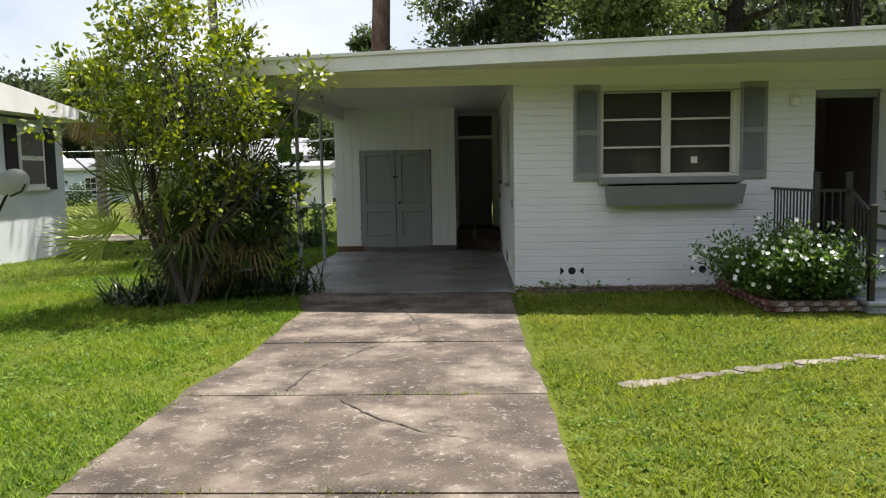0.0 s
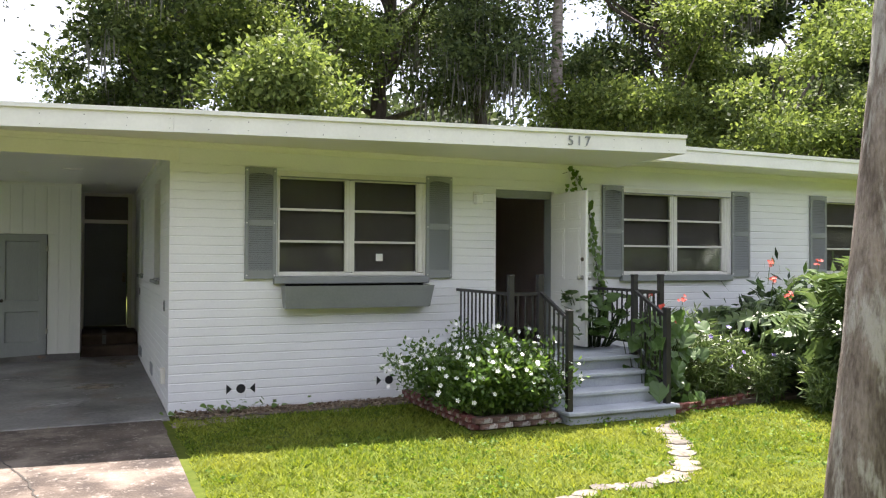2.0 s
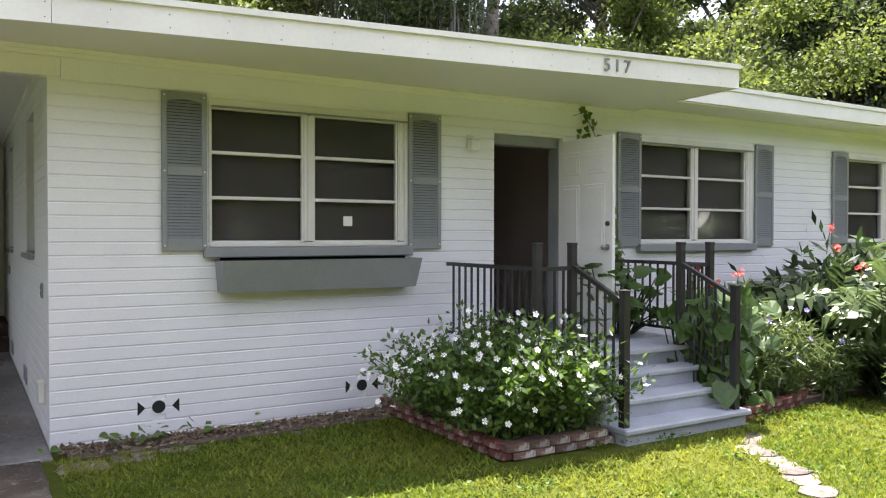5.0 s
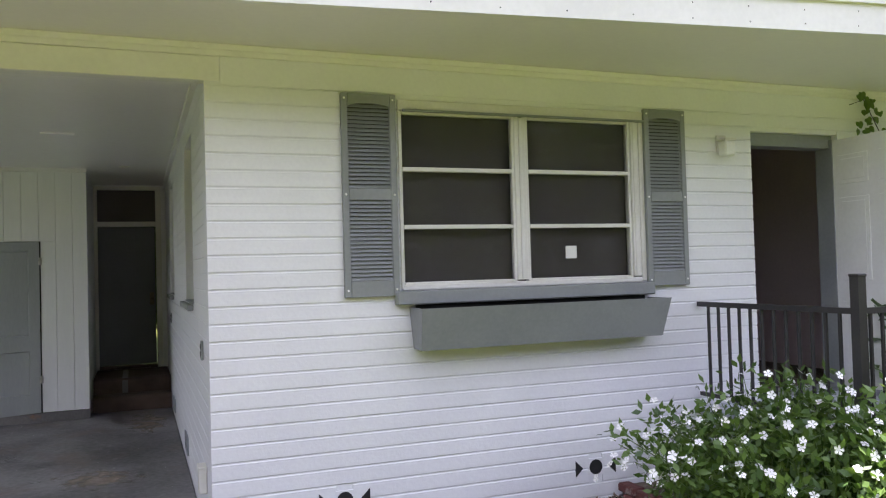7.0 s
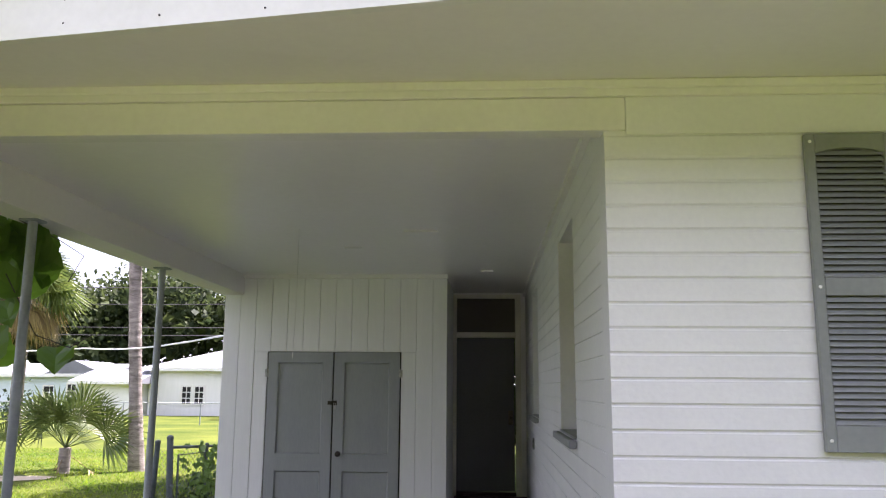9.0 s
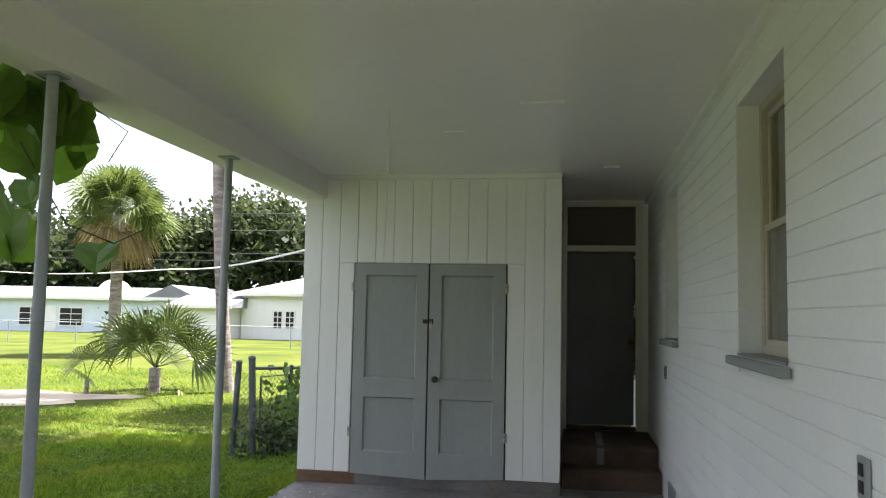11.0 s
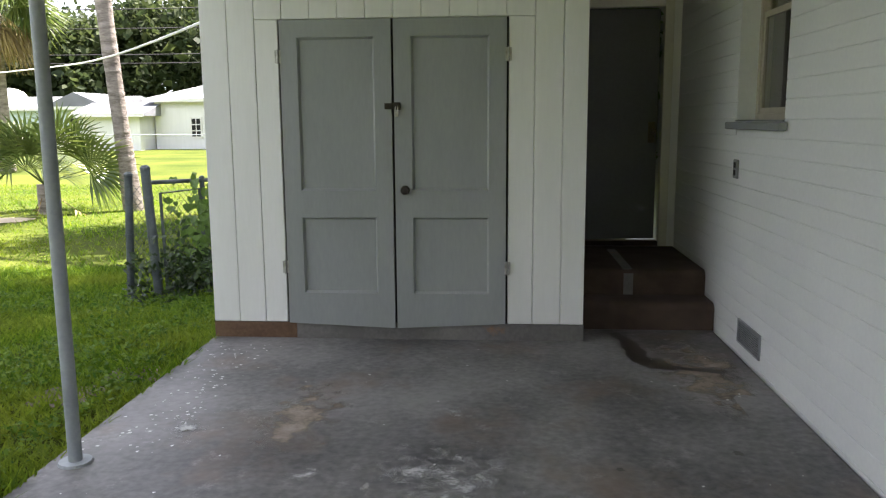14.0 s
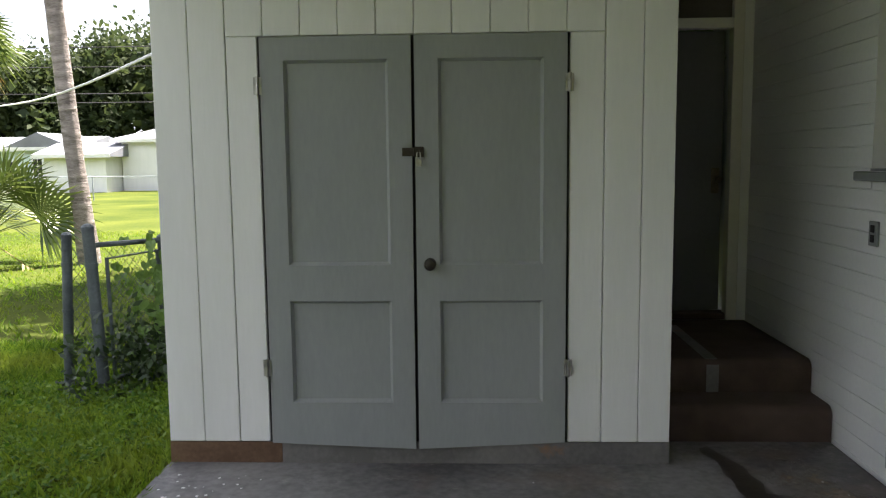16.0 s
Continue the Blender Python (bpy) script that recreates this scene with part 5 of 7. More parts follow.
def strap_clump(name, base, label, count, length, width, mat, category="plant", upright=0.9, radius=0.1):
    x, y = base
    t = thing(name, label, category, (x, y, max(float(ground_z(x, y)), -0.05)))
    s = Shape()
    for k in range(count):
        a, el = RNG.uniform(0, 6.283), RNG.uniform(0.5, 1.3) * upright
        d = np.array([math.cos(a) * math.cos(el), math.sin(a) * math.cos(el), math.sin(el)])
        sd = np.array([-math.sin(a), math.cos(a), 0.0]) * width / 2
        p0 = np.array([RNG.normal() * radius, RNG.normal() * radius, 0.0])
        ln = length * RNG.uniform(0.6, 1.15)
        k0 = len(s.v)
        for i in range(5):
            u = i / 4
            c = p0 + d * ln * u + np.array([0, 0, -ln * 0.42 * u * u])
            w = sd * (1 - u * 0.92)
            s.v += [tuple(c - w), tuple(c + w)]
        s.f += [(k0 + 2 * i, k0 + 2 * i + 1, k0 + 2 * i + 3, k0 + 2 * i + 2) for i in range(4)]
    part("leaves", many("leaves", s.v, s.f, mat), mat, t)
    return t


def flower_mesh(mat, r, petals=5):
    s = Shape()
    for i in range(petals):
        a = 2 * math.pi * i / petals
        c, q = math.cos(a), math.sin(a)
        s.add([(0, 0, 0), (r * 0.7 * c - r * 0.38 * q, r * 0.7 * q + r * 0.38 * c, r * 0.15), (r * c, r * q, r * 0.1), (r * 0.7 * c + r * 0.38 * q, r * 0.7 * q - r * 0.38 * c, r * 0.15)], [(0, 3, 2, 1)])
    return mesh_of(s, "flower", mat)


# trees behind the house
tree((-3.9, 27.0), 17.5, 5.6, 0.34, OAK, PINE_BARK, "tall tree with a reddish trunk and high crown behind the carport", 120, 260, 0.16, 0.5, 60, (1.2, -4.0))
tree((1.5, 29.0), 14, 5.0, 0.30, OAK, DARK_BARK, "dark leafy oak behind the house", 159, 260, 0.16, 0.2, 30)
tree((4.0, 24.5), 9.5, 3.4, 0.2, BRIGHT, DARK_BARK, "leafy tree with sunlit green crown behind the house", 96, 250, 0.145, 0.2)
tree((8.5, 30.0), 17, 4.6, 0.42, OAK, DARK_BARK, "large oak hung with grey moss", 116, 260, 0.16, 0.42, 160, (1.2, 0))
tree((12.5, 27.0), 16, 3.6, 0.3, OAK, DARK_BARK, "moss-hung oak with leaning limbs behind the roof", 101, 260, 0.15, 0.45, 120, (-1.2, 0))
tree((14.2, 25.5), 17, 2.6, 0.24, OAK, PALM_BARK, "tall slim pale trunk with a high crown", 52, 260, 0.15, 0.62, 20)
tree((17.0, 23.5), 9.8, 3.3, 0.22, BRIGHT, DARK_BARK, "bright yellow-green tree behind the wing", 112, 250, 0.145, 0.15)
tree((20.5, 21.5), 12.0, 3.6, 0.26, BRIGHT, DARK_BARK, "tall light green tree behind the wing", 112, 250, 0.145, 0.12)
tree((25.0, 29.5), 12.0, 3.2, 0.22, OAK, DARK_BARK, "dark leafy tree beside the wing", 100, 250, 0.145, 0.15)
tree((22.0, 29.0), 19, 5.0, 0.4, OAK, DARK_BARK, "very tall dark moss-hung oak", 130, 190, 0.22, 0.3, 120)
tree((37.0, 29.0), 21, 5.0, 0.42, OAK, DARK_BARK, "very tall dark oak beyond the neighbouring roof", 145, 190, 0.22, 0.12, 120)
tree((52.0, 24.0), 21, 4.8, 0.42, OAK, DARK_BARK, "tall dark oak at the side of the lot", 130, 190, 0.22, 0.12, 100)
tree((31.0, 6.0), 14, 4.6, 0.36, OAK, DARK_BARK, "dark broad tree at the side of the lot", 116, 190, 0.22, 0.15, 50)
for tx, ty, th in ((39.0, 26.5, 20), (43.5, 21.0, 21), (46.5, 15.0, 20), (36.5, 33.0, 22), (41.0, 30.0, 23)):
    tree((tx, ty), th, 5.2, 0.42, OAK, DARK_BARK, "tall dark moss-hung oak beyond the neighbouring roof", 190, 170, 0.25, 0.10, 150)
tree((-9.5, 58.0), 12, 4.0, 0.3, OAK, DARK_BARK, "rounded dark tree far behind the yard", 101, 190, 0.27, 0.1)


def woods(name, rows, label, leaf_size, mat=FAR):
    """A far belt of trees: a ragged skyline of many tufts."""
    cents, spr = [], []
    for x0, y0, x1, y1, h, n in rows:
        for k in range(n):
            t = RNG.random()
            top = h * (0.75 + 0.35 * noise.noise((t * 9, x0 * 0.1, 2)) + 0.15 * noise.noise((t * 31, x0 * 0.1, 5)))
            cents.append((x0 + (x1 - x0) * t + RNG.normal() * 2, y0 + (y1 - y0) * t + RNG.normal() * 3, top * math.sqrt(RNG.random())))
            spr.append(1.0 + RNG.random())
    p, d = clumps(cents, np.array(spr) * 0.8, 150)
    p[:, 2] = np.maximum(p[:, 2], 0.2)
    v, f = leaf_arrays(p, d, leaf_size * RNG.uniform(0.6, 1.4, len(p)), 0.6)
    heart = np.array(cents) * np.array([1, 1, 0.86])
    p, d = clumps(heart, np.full(len(heart), 1.1), 26, 0.7)
    p[:, 2] = np.maximum(p[:, 2], 0.2)
    v2, f2 = leaf_arrays(p, d, leaf_size * RNG.uniform(1.6, 2.8, len(p)), 0.7)
    v, f = np.concatenate((v, v2)), np.concatenate((f, f2 + len(v)))
    tagged(new(name, many(name, v, f, mat)), label, "woods", kind="stuff")


woods("far_woods", [(-110, 96, 10, 100, 17.5, 640), (10, 60, 60, 45, 15, 300), (55, 45, 60, -15, 16, 200), (-70, 60, -60, -20, 10, 90)], "belt of dark green trees far behind the yards", 0.62)
woods("street_trees", [(-45, -26, 45, -28, 14, 420), (-50, -30, -48, 20, 10, 90), (45, -28, 95, -24, 14, 220), (50, -25, 62, 5, 14, 120)], "leafy trees across the street", 0.8)

# tree trunk close to the walk, with a small plate
post = thing("pole_tree", "pale grey weathered tree trunk with lichen on the lawn", "tree", (1.86, 3.77, -0.05))
tk = Shape()
ht = 26
tk.tube([(-0.015 + 0.0195 * i + 0.012 * noise.noise((i * 0.5, 2, 0)), -0.0085 * i + 0.01 * noise.noise((i * 0.5, 7, 0)), -0.1 + 0.22 * i) for i in range(ht)],
        [0.113 - 0.0008 * i + 0.05 * math.exp(-i / 2.5) + 0.006 * noise.noise((i * 0.8, 4, 1)) for i in range(ht)], 20)
part("trunk", tk, BARK, post, smooth=True)
plate = tagged(part("metal_tag", Shape().box(2.0, 3.622, 1.90, 2.08, 3.632, 2.01, 0.002), CREAM), "small cream metal tag nailed to the trunk", "tag")

# citrus tree and undergrowth left of the driveway
citrus = thing("citrus_tree", "small citrus tree with glossy yellow-green leaves", "tree", (-4.42, 10.0, -0.05))
tr = Shape()
heads = []
for (bx, by), (tx, ty, tz), r in (((0, 0), (-0.35, 0.1, 2.6), 0.055), ((0.05, 0.1), (0.55, 0.2, 2.7), 0.05), ((-0.05, 0.05), (-0.75, -0.1, 2.5), 0.045), ((0.1, 0), (1.05, 0.1, 2.5), 0.04), ((0, 0.05), (0.1, 0.2, 3.3), 0.05)):
    pts = limb(tr, (bx, by, 0), (tx, ty, tz), r, r * 0.4, 0.12, 7)
    for k in range(7):
        s0 = pts[3 + k % 4]
        e = (tx + RNG.normal() * 0.5, ty + RNG.normal() * 0.45, tz + RNG.uniform(-0.45, 0.8))
        limb(tr, s0, e, r * 0.35, 0.006, 0.2, 4, 5)
        heads.append(e)
part("trunk", tr, DARK_BARK, citrus, smooth=True)
cents = [h for h in heads]
for k in range(72):
    u = RNG.normal(size=3)
    u = u / np.linalg.norm(u) * RNG.uniform(0.4, 1.0) ** 0.6
    zc = 2.95 + u[2] * 1.2
    cents.append((0.12 + u[0] * (1.3 if zc > 2.2 else 0.75), u[1] * 0.85, zc))
for k in range(7):
    cents.append((0.75 + RNG.normal() * 0.3, RNG.normal() * 0.3, 1.25 + RNG.random() * 0.8))
p, d = clumps(cents, np.full(len(cents), 0.125), 62)
v, f = leaf_arrays(p, d + np.array([0, 0, 0.25]), 0.10 * RNG.uniform(0.7, 1.25, len(p)), 0.5)
part("crown", many("crown", v, f, CITRUS), CITRUS, citrus)["kind"] = "stuff"
fan_palm((-5.05, 10.3), "saw palmetto with bright fan leaves under the citrus tree", 7, 0.85, 0.75, 0.9, 0.0, 0, droop=0.12, low=-0.1)
fan_palm((-4.05, 11.0), "dark palmetto with hanging fans beside the carport", 26, 0.6, 0.65, 1.25, 0.09, 8, droop=0.35, low=-0.7)
fan_palm((-4.35, 11.0), "shaggy palmetto with dry fans by the driveway", 16, 0.7, 0.7, 0.9, 0.08, 9, droop=0.4, low=-0.6)
fan = thing("palmetto", "single pale green palmetto fan reaching over the lawn", "palm", (-4.95, 10.1, -0.05))
s = Shape()
fan_leaf(s, (0.05, -0.25, 0.75), (-0.92, -0.25, 0.30), 0.45, 0.85, 26, 0.04, 190, 0.05, 0.55, 0.022)
fan_leaf(s, (0.1, -0.2, 0.8), (-0.75, -0.3, 0.55), 0.45, 0.7, 22, 0.06, 180, 0.05, 0.4, 0.022)
fan_leaf(s, (0.3, 0.05, 0.5), (0.05, -0.3, 0.9), 0.8, 0.6, 18, 0.08, 200, 0.1, 1.2, 0.05)
# yellowish fan leaf, brightened in its colour for the sun on it
LIGHT_FAN = foliage("sunlit_yellowish_fan", (0.17, 0.24, 0.02), (0.30, 0.36, 0.05), 0.45, 0.4)
part("fronds", many("fronds", s.v, [f for f in s.f if len(f) == 4], LIGHT_FAN), LIGHT_FAN, fan)
dry = thing("dry_palmetto", "shaggy brown dead palmetto fronds round the tree foot", "palm", (-4.75, 10.45, -0.05))
s = Shape()
for k in range(12):
    a = 2.4 * k
    fan_leaf(s, (0.12 * math.cos(a), 0.12 * math.sin(a), RNG.uniform(0.8, 1.5)), (math.cos(a), math.sin(a), RNG.uniform(-0.7, 0.3)), 0.2, 0.42, 11, 0.4, 150, 0.2, RNG.uniform(-1, 1))
part("dry_fronds", many("dry_fronds", s.v, [f for f in s.f if len(f) == 4], DEADFAN), DEADFAN, dry)
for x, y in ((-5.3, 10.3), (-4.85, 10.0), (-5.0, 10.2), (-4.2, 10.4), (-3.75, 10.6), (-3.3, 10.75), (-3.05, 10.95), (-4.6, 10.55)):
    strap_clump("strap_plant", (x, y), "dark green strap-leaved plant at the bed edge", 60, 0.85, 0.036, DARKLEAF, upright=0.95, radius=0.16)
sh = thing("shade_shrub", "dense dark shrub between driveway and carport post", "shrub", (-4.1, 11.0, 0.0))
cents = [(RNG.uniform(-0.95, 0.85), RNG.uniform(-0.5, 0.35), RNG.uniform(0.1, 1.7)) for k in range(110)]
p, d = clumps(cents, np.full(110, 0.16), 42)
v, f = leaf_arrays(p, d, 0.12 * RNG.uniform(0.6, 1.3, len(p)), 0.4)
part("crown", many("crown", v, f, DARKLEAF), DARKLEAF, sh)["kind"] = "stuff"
part("woody_growth", Shape().tube([(0, 0, -0.05), (0.05, 0, 0.8), (-0.1, 0.1, 1.6)], [0.03, 0.02, 0.008], 6).tube([(-0.3, 0, -0.05), (-0.4, 0.05, 0.7), (-0.7, 0.1, 1.4)], [0.03, 0.02, 0.008], 6), DARK_BARK, sh)

# white flowering bush beside the steps
wb = thing("flowering_bush", "dense green bush with many small white flowers in a brick bed", "bush", (3.27, 9.5, 0.0))
cents, tips = [], []
stems = Shape()
for k in range(240):
    a, r = RNG.uniform(0, 6.283), RNG.random() ** 0.55
    bx, by = 0.36 * r * math.cos(a), 0.12 + 0.64 * r * math.sin(a)
    top = 0.82 - 0.56 * r * r * RNG.random() - 0.1 * r + 0.09 * RNG.normal()
    ox, oy = 0.50 * r * math.cos(a) + 0.06 * RNG.normal(), 0.48 * r * math.sin(a) - 0.06 + 0.06 * RNG.normal()
    if k < 9:
        bx, by, ox, oy, top = -0.30, 0.75 * RNG.random(), -0.52 - 0.2 * RNG.random(), 0.1, 0.42 + 0.2 * RNG.random()
    if 9 <= k < 13:
        top += 0.2
    pts = [(bx, by, 0.02), (bx + ox * 0.3, by + oy * 0.3, top * 0.5), (bx + ox, by + oy, top)]
    stems.tube(pts, [0.006, 0.005, 0.003], 4)
    tips.append(pts[-1])
    for j in range(7):
        u = 0.3 + 0.7 * j / 6
        q, w = (pts[0], pts[1]) if u < 0.5 else (pts[1], pts[2])
        v = u * 2 % 1.0 if u < 1 else 1.0
        cents.append(tuple(q[i] + (w[i] - q[i]) * v for i in range(3)))
p, d = clumps(cents, np.full(len(cents), 0.042), 9)
v, f = leaf_arrays(p, d + np.array([0, 0, 0.35]), 0.062 * RNG.uniform(0.7, 1.35, len(p)), 0.5)
part("leaves", many("leaves", v, f, BUSH), BUSH, wb)["kind"] = "stuff"
part("woody_growth", stems, BUSH, wb)["kind"] = "stuff"
fm = flower_mesh(PETAL, 0.027)
for k in range(260):
    c = np.array(tips[k % len(tips)])
    n = unit(np.array([c[0], c[1] - 0.45, 0.5]))
    if k >= len(tips):
        c = c - np.array([0, 0, 0.05 + 0.22 * RNG.random()]) + 0.12 * unit(np.array([c[0], c[1] - 0.3, 0.0]))
    ob = part("flower", fm, PETAL, wb)
    ob.matrix_world = Matrix.Translation(c + np.array([0, 0, 0.025]) + RNG.normal(size=3) * 0.03) @ Vector(n + RNG.normal(size=3) * 0.45 + np.array([0, -0.5, 0.4])).to_track_quat("Z", "Y").to_matrix().to_4x4()


def heart_leaf(size):
    s = Shape()
    prof = [(0, 0.08), (0.28, -0.05), (0.46, 0.18), (0.44, 0.5), (0.25, 0.8), (0, 1.05)]
    for sg in (1, -1):
        k = [(sg * x * size, y * size, (0.10 * abs(x) - 0.12 * y * y + 0.03 * math.sin(9 * y)) * size) for x, y in prof]
        c = [(0, 0.08 * size, 0), (0, 0.4 * size, -0.03 * size), (0, 0.75 * size, -0.07 * size), (0, 1.05 * size, -0.13 * size)]
        s.add(k + c, [(0, 1, 7), (1, 2, 7), (2, 3, 8, 7), (3, 4, 8), (4, 9, 8), (0, 7, 6)])
    me = bpy.data.meshes.new("leaf")
    me.from_pydata(s.v, [], s.f)
    return me


def lobed_leaf(size):
    """A big philodendron-like leaf with deep side lobes."""
    s = Shape()
    n = 7
    for sg in (1, -1):
        for i in range(n):
            y0 = 0.02 + 0.126 * i
            ln = 0.50 * math.sin(math.pi * (0.24 + 0.66 * (i + 1) / (n + 1)))
            sag, wave = -0.30 * y0 ** 2, 0.03 * math.sin(2.3 * i + sg)
            tip = y0 + 0.05 + 0.16 * i / n
            s.add([(0, y0, sag), (sg * 0.13, y0 + 0.008, sag + 0.02), (sg * ln * 0.62, y0 + 0.3 * (tip - y0), sag + 0.035 + wave), (sg * ln, tip, sag - 0.30 * ln + wave),
                   (sg * ln * 0.60, y0 + 0.3 * (tip - y0) + 0.118, sag + 0.02 - wave), (sg * 0.13, y0 + 0.118, sag + 0.01), (0, y0 + 0.126, sag - 0.01)], [(0, 1, 5, 6), (1, 2, 4, 5), (2, 3, 4)])
    s.add([(0, 0.90, -0.25), (0.07, 0.94, -0.24), (0, 1.12, -0.38), (-0.07, 0.94, -0.24)], [(0, 1, 2, 3)])
    me = bpy.data.meshes.new("leaf")
    me.from_pydata([(x * size, y * size, z * size) for x, y, z in s.v], [], s.f)
    return me


def leafy(name, label, meshes, places, mat, at, category="plant", facing=(0, -1, 0.5), stems=True, hang=None):
    t = thing(name, label, category, at)
    for me in meshes:
        if not me.materials:
            me.materials.append(mat)
    st = Shape()
    for k, (x, y, z) in enumerate(places):
        ob = part("leaf", meshes[k % len(meshes)], mat, t)
        out = Vector((x * 0.9, y * 0.9 - 0.3, 0.15)) + Vector(facing) * 0.5 + Vector(RNG.normal(size=3)) * 0.35
        nrm = Vector((0.15, -0.35, 0.9)) + Vector(RNG.normal(size=3)) * 0.35
        if hang:
            out = Vector(facing) + Vector(RNG.normal(size=3)) * 0.3
            nrm = Vector(hang) + Vector(RNG.normal(size=3)) * 0.4
        out.z = min(out.z, 0.3)
        q = out.normalized()
        r = q.cross(nrm).normalized()
        n = r.cross(q)
        ob.matrix_world = Matrix.LocRotScale((x, y, z), Matrix((r, q, n)).transposed(), None) @ Matrix.Diagonal((*[RNG.uniform(0.75, 1.2)] * 3, 1))
        if stems and k % 2 == 0:
            st.tube([(x * 0.4, y * 0.4 + 0.1, 0.0), (x * 0.75, y * 0.75 + 0.05, z * 0.65), (x, y, z)], [0.012, 0.009, 0.005], 4)
    if stems:
        part("woody_growth", st, DARKLEAF, t)["kind"] = "stuff"
    return t


hl = [heart_leaf(0.17), heart_leaf(0.13), heart_leaf(0.21)]
pl = [(RNG.uniform(-0.13, 0.5), RNG.uniform(-0.32, 0.5), 0.10 + 0.98 * RNG.random() ** 0.9) for k in range(150)]
leafy("heart_leaf_plant", "large heart-shaped green leaves growing through the stair railing", hl, pl, HEART, (5.35, 9.25, 0.0), "plant", (-0.35, -0.5, -0.55), True, (-0.35, -0.75, 0.6))
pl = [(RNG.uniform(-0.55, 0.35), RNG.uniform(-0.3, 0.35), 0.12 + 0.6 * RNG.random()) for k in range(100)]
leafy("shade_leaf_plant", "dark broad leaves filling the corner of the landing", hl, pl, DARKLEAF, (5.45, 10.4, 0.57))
bigs = [lobed_leaf(0.62), lobed_leaf(0.52), lobed_leaf(0.70)]
pl = []
for k in range(290):
    t = RNG.random()
    y = RNG.uniform(-3.2, 2.0)
    x = RNG.uniform(0.0, 2.6) ** 1.0
    top = (1.05 if y > 0.4 else 1.55) + 0.22 * min(1, x) + 0.1 * math.sin(3 * y)
    front_edge = x < 0.5
    z = RNG.uniform(0.25, top) if front_edge else RNG.uniform(top - 0.45, top)
    pl.append((x - 0.3, y, z))
hedge = leafy("philodendron_hedge", "tall mass of glossy deeply lobed tropical leaves", bigs, pl, BIGLEAF, (7.65, 8.4, -0.05), "hedge", (-0.9, -0.5, 0.25))
# filler leaves within the hedge, shade between the big leaves put into their dark colour
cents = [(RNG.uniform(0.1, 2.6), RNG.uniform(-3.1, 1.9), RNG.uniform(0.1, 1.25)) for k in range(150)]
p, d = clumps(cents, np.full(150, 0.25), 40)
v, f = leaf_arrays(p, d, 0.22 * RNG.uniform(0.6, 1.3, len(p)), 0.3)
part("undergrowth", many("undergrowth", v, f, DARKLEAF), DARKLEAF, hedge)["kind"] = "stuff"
tv = np.array([v.co[:] for v in bigs[1].vertices])
tf = [tuple(p.vertices) for p in bigs[1].polygons]
jv, jf = [], []
for k in range(430):
    x, y = RNG.uniform(-0.15, 2.6), RNG.uniform(-3.3, 1.9)
    top = (1.0 if y > 0.4 else 1.5) + 0.22 * min(1, max(0, x))
    z = RNG.uniform(0.15, top) if x < 0.5 else RNG.uniform(top - 0.4, top)
    q = Vector((-0.8, -0.4, 0.2)) + Vector(RNG.normal(size=3)) * 0.55
    q.normalize()
    rr = q.cross(Vector((-0.3, -0.2, 0.9)) + Vector(RNG.normal(size=3)) * 0.4).normalized()
    m = np.array(Matrix((rr, q, rr.cross(q))).transposed())
    k0 = len(jv) * len(tv)
    jv.append(tv @ m.T * RNG.uniform(0.75, 1.25) + np.array([x, y, z]))
    jf += [tuple(i + k0 for i in f) for f in tf]
me = bpy.data.meshes.new("joined_leaves")
me.from_pydata(np.concatenate(jv).tolist(), [], jf)
me.materials.append(BIGLEAF)
part("joined_leaves", me, BIGLEAF, hedge)["kind"] = "stuff"
NARROW = foliage("narrow_leaves", (0.050, 0.085, 0.028), (0.16, 0.22, 0.075), 0.4, 0.3)


def narrow_shrub(x, y, height, radius, count):
    """Upright thin stems set with long narrow leaves."""
    t = thing("narrow_leaf_plant", "narrow-leaved green plant with small purple flowers", "plant", (x, y, -0.05), group="narrow-leaved plants")
    st, cents = Shape(), []
    for k in range(count):
        a, r = RNG.uniform(0, 6.283), radius * math.sqrt(RNG.random())
        top = height * RNG.uniform(0.6, 1.1)
        foot, tip = Vector((r * math.cos(a) * 0.6, r * math.sin(a) * 0.6, 0)), Vector((r * math.cos(a) * 1.2, r * math.sin(a) * 1.2, top))
        st.tube([foot, foot.lerp(tip, 0.5) + Vector((0, 0, 0.03)), tip], [0.005, 0.004, 0.002], 4)
        cents += [tuple(foot.lerp(tip, u)) for u in np.linspace(0.25, 1.0, 8)]
    p, d = clumps(cents, np.full(len(cents), 0.02), 6)
    v, f = leaf_arrays(p, d + np.array([0, 0, 0.25]), RNG.uniform(0.08, 0.17, len(p)), 0.16)
    part("leaves", many("leaves", v, f, NARROW), NARROW, t)["kind"] = "stuff"
    part("woody_growth", st, BUSH, t)["kind"] = "stuff"


for x, y, h, r, n in ((6.05, 9.35, 0.95, 0.26, 26), (6.40, 9.30, 0.85, 0.25, 24), (6.75, 9.42, 0.75, 0.25, 22), (6.25, 9.75, 1.05, 0.25, 22), (7.05, 9.05, 0.60, 0.22, 18), (7.05, 8.3, 0.55, 0.22, 16), (7.15, 7.4, 0.6, 0.22, 16), (7.35, 6.5, 0.6, 0.22, 14)):
    narrow_shrub(x, y, h, r, n)
strap_clump("spiky_plant", (5.75, 9.75), "bright green sword-leaved plant by the railing", 26, 0.55, 0.03, HEART, upright=1.15, radius=0.05).location.z = 0.95


